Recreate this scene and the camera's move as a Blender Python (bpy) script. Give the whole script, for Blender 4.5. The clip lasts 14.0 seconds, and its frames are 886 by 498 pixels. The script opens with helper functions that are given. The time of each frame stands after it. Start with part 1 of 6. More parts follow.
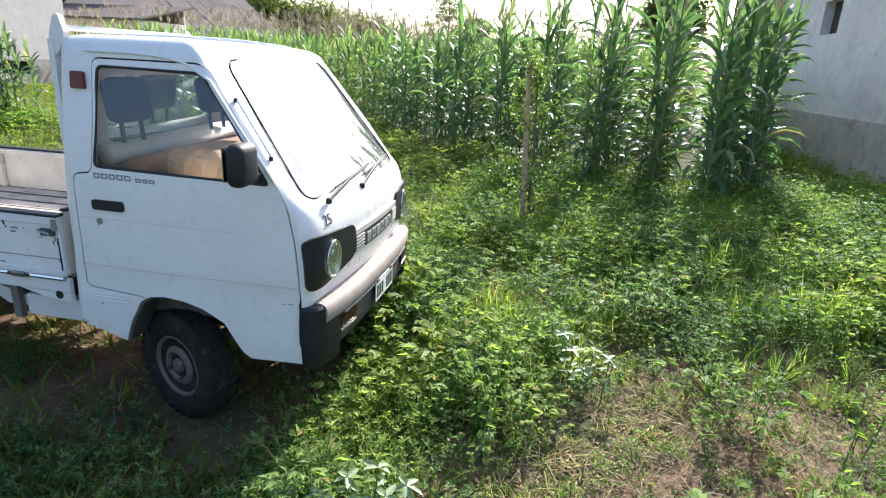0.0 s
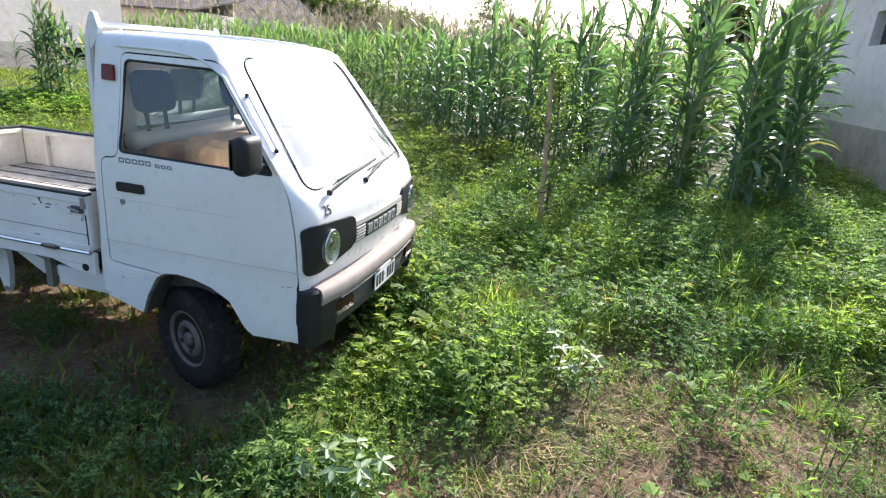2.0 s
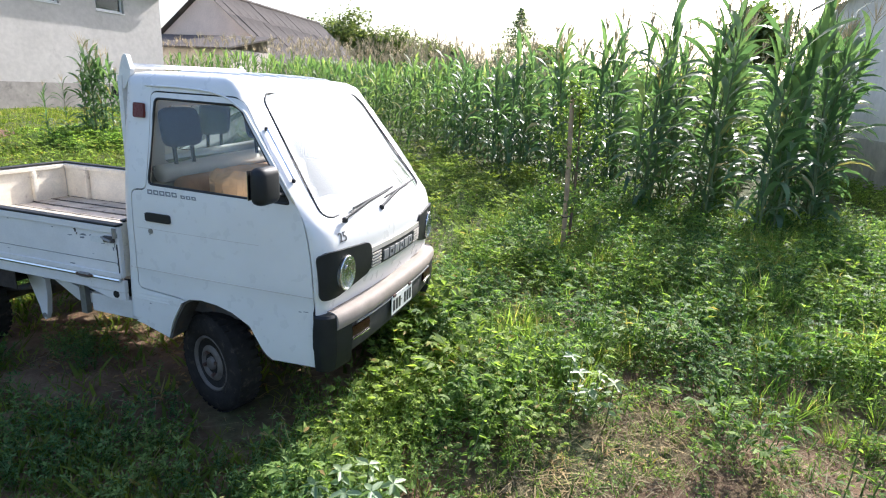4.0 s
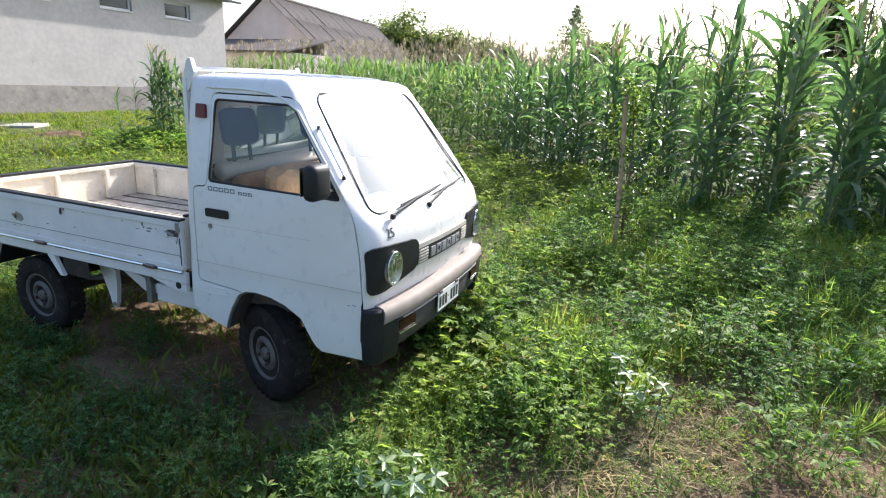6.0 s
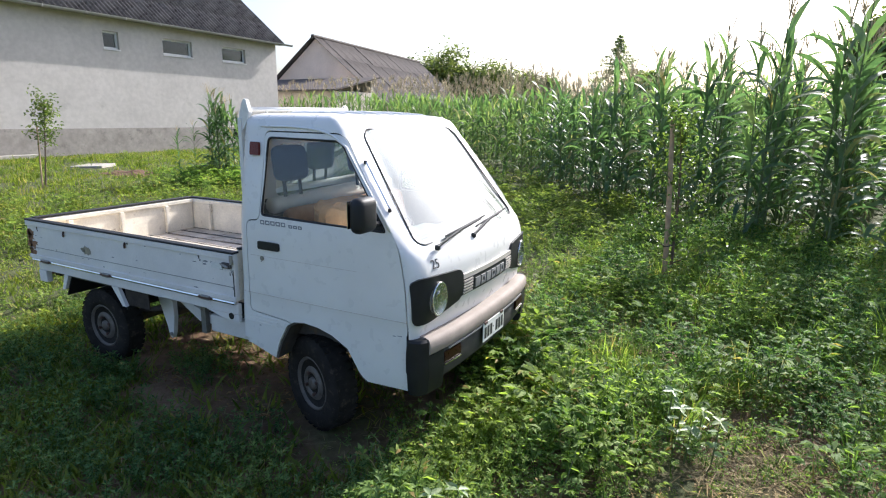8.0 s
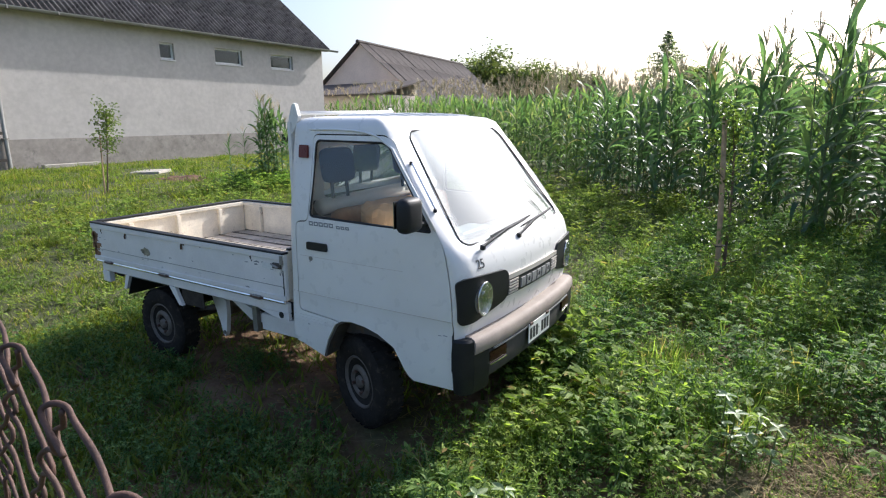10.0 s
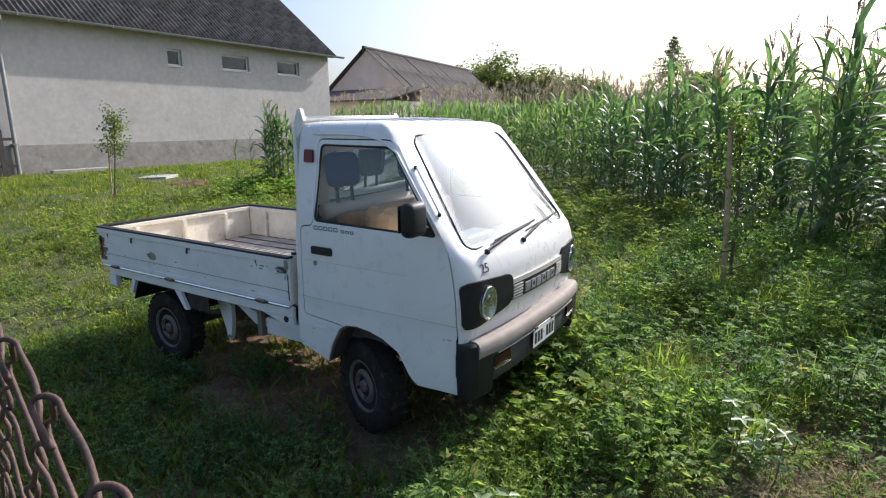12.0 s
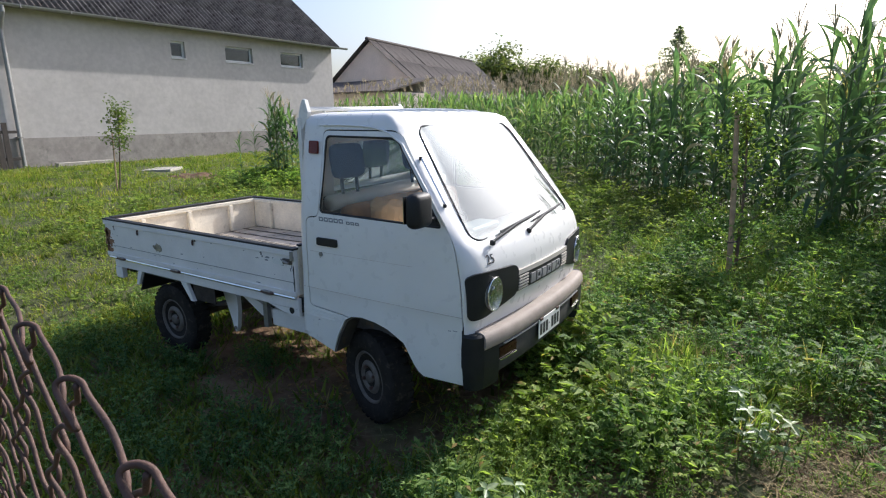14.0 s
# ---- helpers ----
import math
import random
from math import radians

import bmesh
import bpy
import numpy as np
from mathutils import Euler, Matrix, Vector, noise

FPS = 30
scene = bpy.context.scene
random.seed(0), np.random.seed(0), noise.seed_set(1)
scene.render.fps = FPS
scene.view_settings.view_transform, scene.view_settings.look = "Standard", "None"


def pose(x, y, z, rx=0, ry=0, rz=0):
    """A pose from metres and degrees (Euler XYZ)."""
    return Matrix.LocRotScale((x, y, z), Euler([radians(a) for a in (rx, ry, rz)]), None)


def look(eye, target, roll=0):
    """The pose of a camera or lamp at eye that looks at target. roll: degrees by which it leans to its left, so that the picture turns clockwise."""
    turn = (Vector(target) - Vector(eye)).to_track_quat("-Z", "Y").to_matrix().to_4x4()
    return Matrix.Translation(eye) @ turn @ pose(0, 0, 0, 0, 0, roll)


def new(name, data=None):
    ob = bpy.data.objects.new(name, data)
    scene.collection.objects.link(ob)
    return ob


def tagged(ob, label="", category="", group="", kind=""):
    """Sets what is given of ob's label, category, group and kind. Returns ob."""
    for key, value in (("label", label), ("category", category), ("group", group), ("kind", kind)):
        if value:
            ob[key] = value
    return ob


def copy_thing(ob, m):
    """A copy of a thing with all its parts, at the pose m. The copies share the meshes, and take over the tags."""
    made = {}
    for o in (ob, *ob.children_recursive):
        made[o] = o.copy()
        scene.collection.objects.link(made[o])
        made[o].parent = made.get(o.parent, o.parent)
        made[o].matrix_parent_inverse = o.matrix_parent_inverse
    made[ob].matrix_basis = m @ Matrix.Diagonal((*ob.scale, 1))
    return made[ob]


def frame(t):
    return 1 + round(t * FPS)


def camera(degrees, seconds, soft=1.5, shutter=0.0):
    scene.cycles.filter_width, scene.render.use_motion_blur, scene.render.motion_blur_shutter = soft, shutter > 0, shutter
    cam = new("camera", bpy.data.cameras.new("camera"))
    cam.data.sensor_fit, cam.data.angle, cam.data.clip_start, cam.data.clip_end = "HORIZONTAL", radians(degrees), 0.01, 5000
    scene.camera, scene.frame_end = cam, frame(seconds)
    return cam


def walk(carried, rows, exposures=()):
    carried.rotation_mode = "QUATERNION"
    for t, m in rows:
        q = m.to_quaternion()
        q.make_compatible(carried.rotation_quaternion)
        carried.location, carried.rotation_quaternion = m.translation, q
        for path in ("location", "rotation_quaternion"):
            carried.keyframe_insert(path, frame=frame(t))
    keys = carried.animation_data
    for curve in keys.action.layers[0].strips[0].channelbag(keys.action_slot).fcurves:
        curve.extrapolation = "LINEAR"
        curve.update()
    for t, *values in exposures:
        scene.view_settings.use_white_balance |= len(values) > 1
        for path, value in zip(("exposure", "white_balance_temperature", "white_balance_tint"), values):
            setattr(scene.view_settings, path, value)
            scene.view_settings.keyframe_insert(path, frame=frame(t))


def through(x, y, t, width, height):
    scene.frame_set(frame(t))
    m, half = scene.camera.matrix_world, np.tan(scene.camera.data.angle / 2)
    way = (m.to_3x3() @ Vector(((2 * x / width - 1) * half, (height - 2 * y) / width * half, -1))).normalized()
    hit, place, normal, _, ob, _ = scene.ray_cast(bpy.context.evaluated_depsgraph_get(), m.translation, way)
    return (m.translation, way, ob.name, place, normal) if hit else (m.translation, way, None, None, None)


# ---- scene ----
cam = camera(76.0, 14.0, soft=1.15)
PATH = [
    (0, (1.577, -2.656, 1.625), (1.228, -0.784, 1.014), 2.8),
    (0.5, (1.621, -2.67, 1.624), (1.245, -0.804, 1.011), 3.1),
    (1, (1.678, -2.696, 1.628), (1.308, -0.838, 0.986), 4.4),
    (1.5, (1.741, -2.728, 1.65), (1.281, -0.889, 1.013), 3.8),
    (2, (1.788, -2.742, 1.663), (1.323, -0.9, 1.037), 4.6),
    (4.5, (1.897, -2.774, 1.676), (1.261, -0.954, 1.143), 2.4),
    (5, (1.912, -2.786, 1.678), (1.22, -0.989, 1.135), 2.1),
    (5.5, (1.918, -2.787, 1.67), (1.188, -1.012, 1.109), 2.5),
    (6, (1.913, -2.778, 1.669), (1.162, -1.008, 1.117), 2.3),
    (6.5, (1.918, -2.774, 1.673), (1.152, -1.006, 1.139), 2.3),
    (7, (1.915, -2.778, 1.671), (1.12, -1.019, 1.15), 2.1),
    (7.5, (1.922, -2.783, 1.673), (1.069, -1.042, 1.184), 1.0),
    (8, (1.922, -2.792, 1.671), (1.014, -1.067, 1.221), 0.7),
    (8.5, (1.918, -2.795, 1.671), (0.986, -1.081, 1.232), 0.6),
    (9, (1.914, -2.801, 1.667), (0.938, -1.113, 1.223), 0.2),
    (11.5, (1.927, -2.804, 1.661), (0.859, -1.17, 1.226), -0.7),
    (12, (1.923, -2.8, 1.658), (0.864, -1.158, 1.233), -0.5),
    (12.5, (1.92, -2.803, 1.656), (0.864, -1.158, 1.233), -0.4),
    (13, (1.919, -2.8, 1.66), (0.859, -1.16, 1.226), -0.5),
    (13.5, (1.921, -2.801, 1.657), (0.85, -1.172, 1.213), -0.6),
    (14, (1.917, -2.804, 1.654), (0.849, -1.174, 1.201), -0.7),
]
EXPOSURES = [(t, stops, 5780, 14) for t, stops in ((0, 1.05), (2.2, 1.05), (4.5, 0.98), (6.5, 0.88), (7.5, 0.76), (9, 0.57), (11.5, 0.32), (14, 0.28))]
walk(cam, [(t, look(eye, target, roll)) for t, eye, target, roll in PATH], EXPOSURES)

# ---- light ----
SUN_AZ, SUN_EL = radians(11.5), radians(34.5)          # azimuth from +y towards +x
world = bpy.data.worlds.new("sky")
scene.world = world
world.use_nodes = True
wn, wl = world.node_tree.nodes, world.node_tree.links
sky = wn.new("ShaderNodeTexSky")
sky.sky_type, sky.sun_disc = "NISHITA", False
sky.sun_elevation, sky.sun_rotation = SUN_EL, SUN_AZ
sky.air_density, sky.dust_density, sky.ozone_density = 1.0, 4.0, 1.0
wl.new(sky.outputs[0], wn["Background"].inputs[0])
wn["Background"].inputs[1].default_value = 0.155
sun = new("sun", bpy.data.lights.new("sun", "SUN"))
sun.data.energy, sun.data.angle, sun.data.color = 5.0, radians(0.6), (1.0, 0.93, 0.80)
to_sun = Vector((math.sin(SUN_AZ) * math.cos(SUN_EL), math.cos(SUN_AZ) * math.cos(SUN_EL), math.sin(SUN_EL)))
sun.matrix_world = look(to_sun * 60, (0, 0, 0))


# ---- materials ----
def nodes_of(name):
    m = bpy.data.materials.new(name)
    m.use_nodes = True
    n = m.node_tree.nodes
    return m, n, m.node_tree.links, n["Principled BSDF"]


def ramp(n, l, src, stops):
    r = n.new("ShaderNodeValToRGB")
    e = r.color_ramp.elements
    while len(e) < len(stops):
        e.new(0.5)
    for k, (p, c) in zip(e, stops):
        k.position, k.color = p, (*c, 1)
    l.new(src, r.inputs[0])
    return r.outputs[0]


def texture(n, l, scale, detail=4, rough=0.6, stretch=(1, 1, 1)):
    co, mp, t = n.new("ShaderNodeTexCoord"), n.new("ShaderNodeMapping"), n.new("ShaderNodeTexNoise")
    mp.inputs["Scale"].default_value = stretch
    t.inputs["Scale"].default_value, t.inputs["Detail"].default_value, t.inputs["Roughness"].default_value = scale, detail, rough
    l.new(co.outputs["Object"], mp.inputs[0])
    l.new(mp.outputs[0], t.inputs["Vector"])
    return t.outputs["Fac"]


def blend(n, l, fac, a, b, how="MIX"):
    m = n.new("ShaderNodeMix")
    m.data_type, m.blend_type = "RGBA", how
    for sock, v in ((m.inputs[0], fac), (m.inputs[6], a), (m.inputs[7], b)):
        if isinstance(v, (int, float)):
            sock.default_value = v
        elif isinstance(v, tuple):
            sock.default_value = (*v, 1)
        else:
            l.new(v, sock)
    return m.outputs[2]


def bump(n, l, b, height, strength=0.3, dist=0.01):
    k = n.new("ShaderNodeBump")
    k.inputs["Strength"].default_value, k.inputs["Distance"].default_value = strength, dist
    l.new(height, k.inputs["Height"])
    l.new(k.outputs[0], b.inputs["Normal"])


def plain(name, colour, rough=0.5, metal=0.0, vary=0.25, scale=9.0, relief=0.15, fine=120.0, dirt=None, dirt_at=0.62, gloss=0.5, grit=0.12):
    """A surface with broad and fine variation, and dirt in patches of its own."""
    m, n, l, b = nodes_of(name)
    broad, grain = texture(n, l, scale), texture(n, l, fine, 2)
    lo, hi = tuple(c * (1 - vary) for c in colour), tuple(min(1, c * (1 + vary * 0.6)) for c in colour)
    c = ramp(n, l, broad, [(0.3, lo), (0.7, hi)])
    if dirt:
        f = ramp(n, l, texture(n, l, scale * 1.7, 6, 0.7), [(dirt_at, (0, 0, 0)), (dirt_at + 0.13, (1, 1, 1))])
        c = blend(n, l, f, c, dirt)
    c = blend(n, l, grit, c, ramp(n, l, grain, [(0.35, (0.2, 0.2, 0.2)), (0.65, (1, 1, 1))]), "MULTIPLY")
    l.new(c, b.inputs["Base Color"])
    l.new(ramp(n, l, grain, [(0.3, (rough * 0.85,) * 3), (0.7, (min(1, rough * 1.15),) * 3)]), b.inputs["Roughness"])
    b.inputs["Metallic"].default_value = metal
    b.inputs["Specular IOR Level"].default_value = gloss
    if relief:
        bump(n, l, b, grain, relief, 0.004)
    return m


def leafy(name, dark, light, rough=0.45, through=0.5, gloss=0.2, dry=None, dry_at=0.9, by_object=False, glow=(1.8, 2.05, 0.85)):
    """Leaves: each one its own tone, light shining through them."""
    m, n, l, b = nodes_of(name)
    if by_object:
        rnd = n.new("ShaderNodeObjectInfo").outputs["Random"]
    else:
        rnd = n.new("ShaderNodeNewGeometry").outputs["Random Per Island"]
    stops = [(0.0, dark), (0.75, light)]
    if dry:
        stops += [(dry_at, light), (min(1, dry_at + 0.03), dry)]
    c = ramp(n, l, rnd, stops)
    c = blend(n, l, 0.35, c, ramp(n, l, texture(n, l, 22, 3), [(0.3, (0.45, 0.5, 0.4)), (0.7, (1, 1, 1))]), "MULTIPLY")
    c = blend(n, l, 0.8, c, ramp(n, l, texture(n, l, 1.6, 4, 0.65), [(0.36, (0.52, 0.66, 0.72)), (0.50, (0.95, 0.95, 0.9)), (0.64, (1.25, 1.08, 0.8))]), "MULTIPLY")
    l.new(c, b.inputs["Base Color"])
    b.inputs["Roughness"].default_value = rough
    b.inputs["Specular IOR Level"].default_value = gloss
    tr, mix = n.new("ShaderNodeBsdfTranslucent"), n.new("ShaderNodeMixShader")
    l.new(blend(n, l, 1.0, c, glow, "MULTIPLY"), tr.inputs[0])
    mix.inputs[0].default_value = through
    l.new(b.outputs[0], mix.inputs[1])
    l.new(tr.outputs[0], mix.inputs[2])
    l.new(mix.outputs[0], n["Material Output"].inputs[0])
    return m


def glass(name, tint=(0.8, 0.85, 0.83), clear=0.75, rough=0.02, gain=1.0, dust=0.0, film_tint=(0.80, 0.90, 0.97)):
    """A thin pane: part clear, part mirror by its angle."""
    m, n, l, b = nodes_of(name)
    t, g, mix, fr = (n.new("ShaderNode" + k) for k in ("BsdfTransparent", "BsdfGlossy", "MixShader", "Fresnel"))
    t.inputs[0].default_value = (*(c * clear for c in tint), 1)
    g.inputs["Roughness"].default_value = rough
    g.inputs[0].default_value = (0.90, 0.96, 1.0, 1)
    fr.inputs[0].default_value = 1.52
    boost = n.new("ShaderNodeMath")
    boost.operation, boost.use_clamp = "MULTIPLY_ADD", True
    boost.inputs[1].default_value, boost.inputs[2].default_value = gain, 0.01
    l.new(fr.outputs[0], boost.inputs[0])
    l.new(boost.outputs[0], mix.inputs[0])
    l.new(t.outputs[0], mix.inputs[1])
    l.new(g.outputs[0], mix.inputs[2])
    end = mix.outputs[0]
    if dust:
        film, over = n.new("ShaderNodeBsdfGlossy"), n.new("ShaderNodeMixShader")
        film.inputs["Roughness"].default_value = 0.42
        film.inputs[0].default_value = (*film_tint, 1)
        l.new(ramp(n, l, texture(n, l, 3.5, 4), [(0.3, (dust * 0.6,) * 3), (0.7, (dust * 1.2,) * 3)]), over.inputs[0])
        l.new(end, over.inputs[1])
        l.new(film.outputs[0], over.inputs[2])
        end = over.outputs[0]
    l.new(end, n["Material Output"].inputs[0])
    return m


WHITE = plain("white_paint", (0.82, 0.808, 0.768), 0.30, 0, 0.05, 2.2, 0.0, 14, (0.60, 0.57, 0.51), 0.70, 0.5, 0.02)
BEDWHITE = plain("worn_white_paint", (0.80, 0.775, 0.745), 0.45, 0, 0.10, 4, 0.03, 80, (0.40, 0.35, 0.28), 0.66, 0.4, 0.05)
BEDIN = plain("scuffed_cream_paint", (0.82, 0.75, 0.62), 0.55, 0, 0.2, 5, 0.15, 70, (0.26, 0.18, 0.11), 0.59, 0.3)
PLANK = plain("grey_bed_boards", (0.60, 0.53, 0.43), 0.8, 0, 0.35, 6, 0.3, 60, (0.12, 0.08, 0.05), 0.56, 0.2)
BLACK = plain("black_plastic", (0.020, 0.021, 0.022), 0.5, 0, 0.2, 12, 0.15, 200, None, 0.62, 0.3)
RUBBER = plain("tyre_rubber", (0.030, 0.027, 0.024), 0.9, 0, 0.3, 14, 0.3, 150, (0.075, 0.060, 0.045), 0.55, 0.12)
SEAL = plain("rubber_seal", (0.02, 0.02, 0.02), 0.6, 0, 0.1)
STEEL = plain("dull_steel", (0.33, 0.32, 0.30), 0.5, 0.6, 0.3, 14, 0.2, 120, (0.16, 0.09, 0.05), 0.6)
CHROME = plain("bright_metal", (0.75, 0.75, 0.74), 0.22, 1.0, 0.1)
CHASSIS = plain("dirty_chassis", (0.10, 0.09, 0.08), 0.8, 0.1, 0.4, 10, 0.3, 90, (0.15, 0.10, 0.06), 0.55)
BUMPER = plain("faded_bumper", (0.36, 0.305, 0.26), 0.7, 0, 0.15, 8, 0.2, 140, (0.42, 0.36, 0.30), 0.62, 0.25)
BUMPERLOW = plain("grey_bumper_skirt", (0.085, 0.080, 0.074), 0.7, 0, 0.2, 8, 0.2, 140, None, 0.62, 0.2)
RED = plain("red_lens", (0.15, 0.024, 0.016), 0.3, 0, 0.15, 20, 0.1, 120, None, 0.62, 0.3)
AMBER = plain("amber_lens", (0.026, 0.0065, 0.005), 0.3, 0, 0.15, 20, 0.15, 120, None, 0.62, 0.2)
RUST = plain("rust", (0.098, 0.055, 0.040), 0.72, 0.1, 0.5, 90, 0.15, 900, (0.25, 0.145, 0.095), 0.60)
RUSTFLAT = plain("rust_patch", (0.30, 0.165, 0.09), 0.9, 0, 0.45, 30, 0.3, 200)
SEATC = plain("tan_seat_cover", (0.42, 0.23, 0.125), 0.8, 0, 0.3, 12, 0.3, 160)
BAGC = plain("crumpled_brown_paper", (0.62, 0.36, 0.18), 0.7, 0, 0.2, 12, 0.3, 160)
GRIME = plain("black_grime", (0.045, 0.035, 0.027), 0.95, 0, 0.4, 20, 0.3, 150)
NAVY = plain("navy_cloth", (0.03, 0.04, 0.075), 0.9, 0, 0.2, 20, 0.3, 200)
GREYTRIM = plain("grey_trim", (0.28, 0.28, 0.27), 0.7, 0, 0.15)
PAPER = plain("plate_white", (0.78, 0.78, 0.75), 0.4, 0, 0.06)
PRINT = plain("dark_print", (0.03, 0.03, 0.032), 0.5, 0, 0.1)
GREYPRINT = plain("grey_print", (0.22, 0.23, 0.25), 0.5, 0, 0.1)
RENDERW = plain("grey_lime_render", (0.545, 0.512, 0.478), 0.9, 0, 0.08, 0.8, 0.7, 6, (0.46, 0.43, 0.40), 0.58, 0.3, 0.14)
PALEWALL = plain("pale_lime_wash", (0.80, 0.745, 0.685), 0.92, 0, 0.12, 0.7, 0.5, 6, (0.64, 0.60, 0.55), 0.54, 0.3, 0.14)
STAINWALL = plain("damp_lime_wash", (0.56, 0.50, 0.435), 0.92, 0, 0.22, 1.4, 0.5, 6, (0.38, 0.33, 0.28), 0.52, 0.3, 0.18)
PLINTH = plain("grey_cement_plinth", (0.37, 0.335, 0.30), 0.92, 0, 0.2, 2.0, 0.6, 7, (0.24, 0.22, 0.20), 0.56, 0.3, 0.20)
ETERNIT = plain("weathered_fibre_cement", (0.20, 0.178, 0.158), 0.9, 0, 0.35, 1.6, 0.4, 40, (0.070, 0.060, 0.052), 0.50, 0.2)
OLDROOF = plain("brown_roof_sheets", (0.125, 0.108, 0.098), 0.9, 0, 0.35, 0.8, 0.4, 14, (0.075, 0.062, 0.054), 0.55, 0.2)
BARNWALL = plain("beige_barn_render", (0.76, 0.65, 0.57), 0.92, 0, 0.12, 0.7, 0.3, 12)
ZINC = plain("galvanised_gutter", (0.36, 0.36, 0.35), 0.5, 0.4, 0.15, 5)
FRAMEW = plain("white_window_frame", (0.75, 0.75, 0.73), 0.4, 0, 0.06)
OLDWOOD = plain("weathered_wood", (0.075, 0.062, 0.052), 0.85, 0, 0.35, 9, 0.4, 90)
STAKE = plain("peeled_stake", (0.46, 0.33, 0.215), 0.85, 0, 0.3, 14, 0.3, 120, None, 0.62, 0.2)
BARK = plain("young_bark", (0.15, 0.11, 0.08), 0.85, 0, 0.3, 30, 0.3, 200)
CONCRETE = plain("pale_concrete", (0.43, 0.395, 0.34), 0.9, 0, 0.2, 4, 0.4, 40)
# near black: the darkness of unlit places put into the colour
SHADEDARK = plain("shade_dark", (0.03, 0.03, 0.03), 0.9, 0, 0.2)
CORNLEAF = leafy("corn_leaf", (0.085, 0.138, 0.060), (0.222, 0.286, 0.122), 0.52, 0.50, 0.16, (0.46, 0.38, 0.21), 0.95, glow=(1.6, 1.95, 1.1))
CORNSTALK = plain("corn_stalk", (0.13, 0.17, 0.06), 0.5, 0, 0.25, 12, 0.1)
TASSEL = plain("corn_tassel", (0.58, 0.47, 0.29), 0.8, 0, 0.25, 30, 0)
WEED = leafy("weed_leaf", (0.048, 0.100, 0.026), (0.295, 0.410, 0.125), 0.55, 0.44, 0.09, (0.38, 0.30, 0.12), 0.97, glow=(1.9, 2.05, 0.8))
WEEDC = leafy("narrow_weed_leaf", (0.045, 0.092, 0.036), (0.205, 0.305, 0.120), 0.55, 0.42, 0.09, (0.36, 0.28, 0.13), 0.97, glow=(1.6, 2.0, 0.95))
WEEDB = leafy("low_weed_leaf", (0.055, 0.110, 0.030), (0.280, 0.380, 0.120), 0.55, 0.44, 0.09, (0.36, 0.27, 0.13), 0.94)
GRASS = leafy("grass_blade", (0.095, 0.150, 0.034), (0.262, 0.340, 0.100), 0.5, 0.48, 0.08, (0.46, 0.37, 0.19), 0.88)
LAWNWEED = leafy("lawn_weed_leaf", (0.085, 0.120, 0.036), (0.270, 0.330, 0.105), 0.55, 0.42, 0.09, (0.38, 0.30, 0.14), 0.96)
LAWN = leafy("short_grass", (0.070, 0.100, 0.020), (0.230, 0.275, 0.060), 0.5, 0.42, 0.10, (0.36, 0.29, 0.16), 0.91)
STRAW = leafy("dry_straw", (0.11, 0.08, 0.048), (0.42, 0.34, 0.22), 0.9, 0.15, 0.08)
DRYLEAF = leafy("brown_dead_leaf", (0.16, 0.085, 0.040), (0.46, 0.29, 0.16), 0.9, 0.12, 0.08)
PALE = leafy("pale_weed_leaf", (0.17, 0.25, 0.13), (0.29, 0.37, 0.21), 0.42, 0.25, 0.4)
SAPLEAF = leafy("sapling_leaf", (0.070, 0.115, 0.035), (0.19, 0.24, 0.080), 0.42, 0.40, 0.35)
TREELEAF = leafy("tree_leaf", (0.085, 0.105, 0.052), (0.19, 0.215, 0.105), 0.6, 0.42, 0.15)
NEEDLE = leafy("conifer_needle", (0.17, 0.20, 0.16), (0.31, 0.34, 0.26), 0.7, 0.40, 0.1)
PANE = glass("window_pane", (0.75, 0.82, 0.85), 0.35, 0.05, 0.9)
CARGLASS = glass("side_window_glass", (0.86, 0.90, 0.87), 0.95, 0.02, 0.9, 0.025)
SCREEN = glass("windscreen_glass", (0.74, 0.88, 0.92), 0.42, 0.03, 1.3, 0.042)
LAMPGLASS = glass("lamp_glass", (0.95, 0.95, 0.95), 0.95, 0.04, 0.2)
RIMGREY = plain("dirty_rim_steel", (0.145, 0.124, 0.104), 0.6, 0.15, 0.3, 16, 0.2, 120, (0.08, 0.058, 0.042), 0.55)
CREAM = plain("cream_trim", (0.58, 0.53, 0.47), 0.5, 0, 0.1)
BOWL = plain("lamp_bowl_metal", (0.82, 0.82, 0.80), 0.25, 0.9, 0.1)


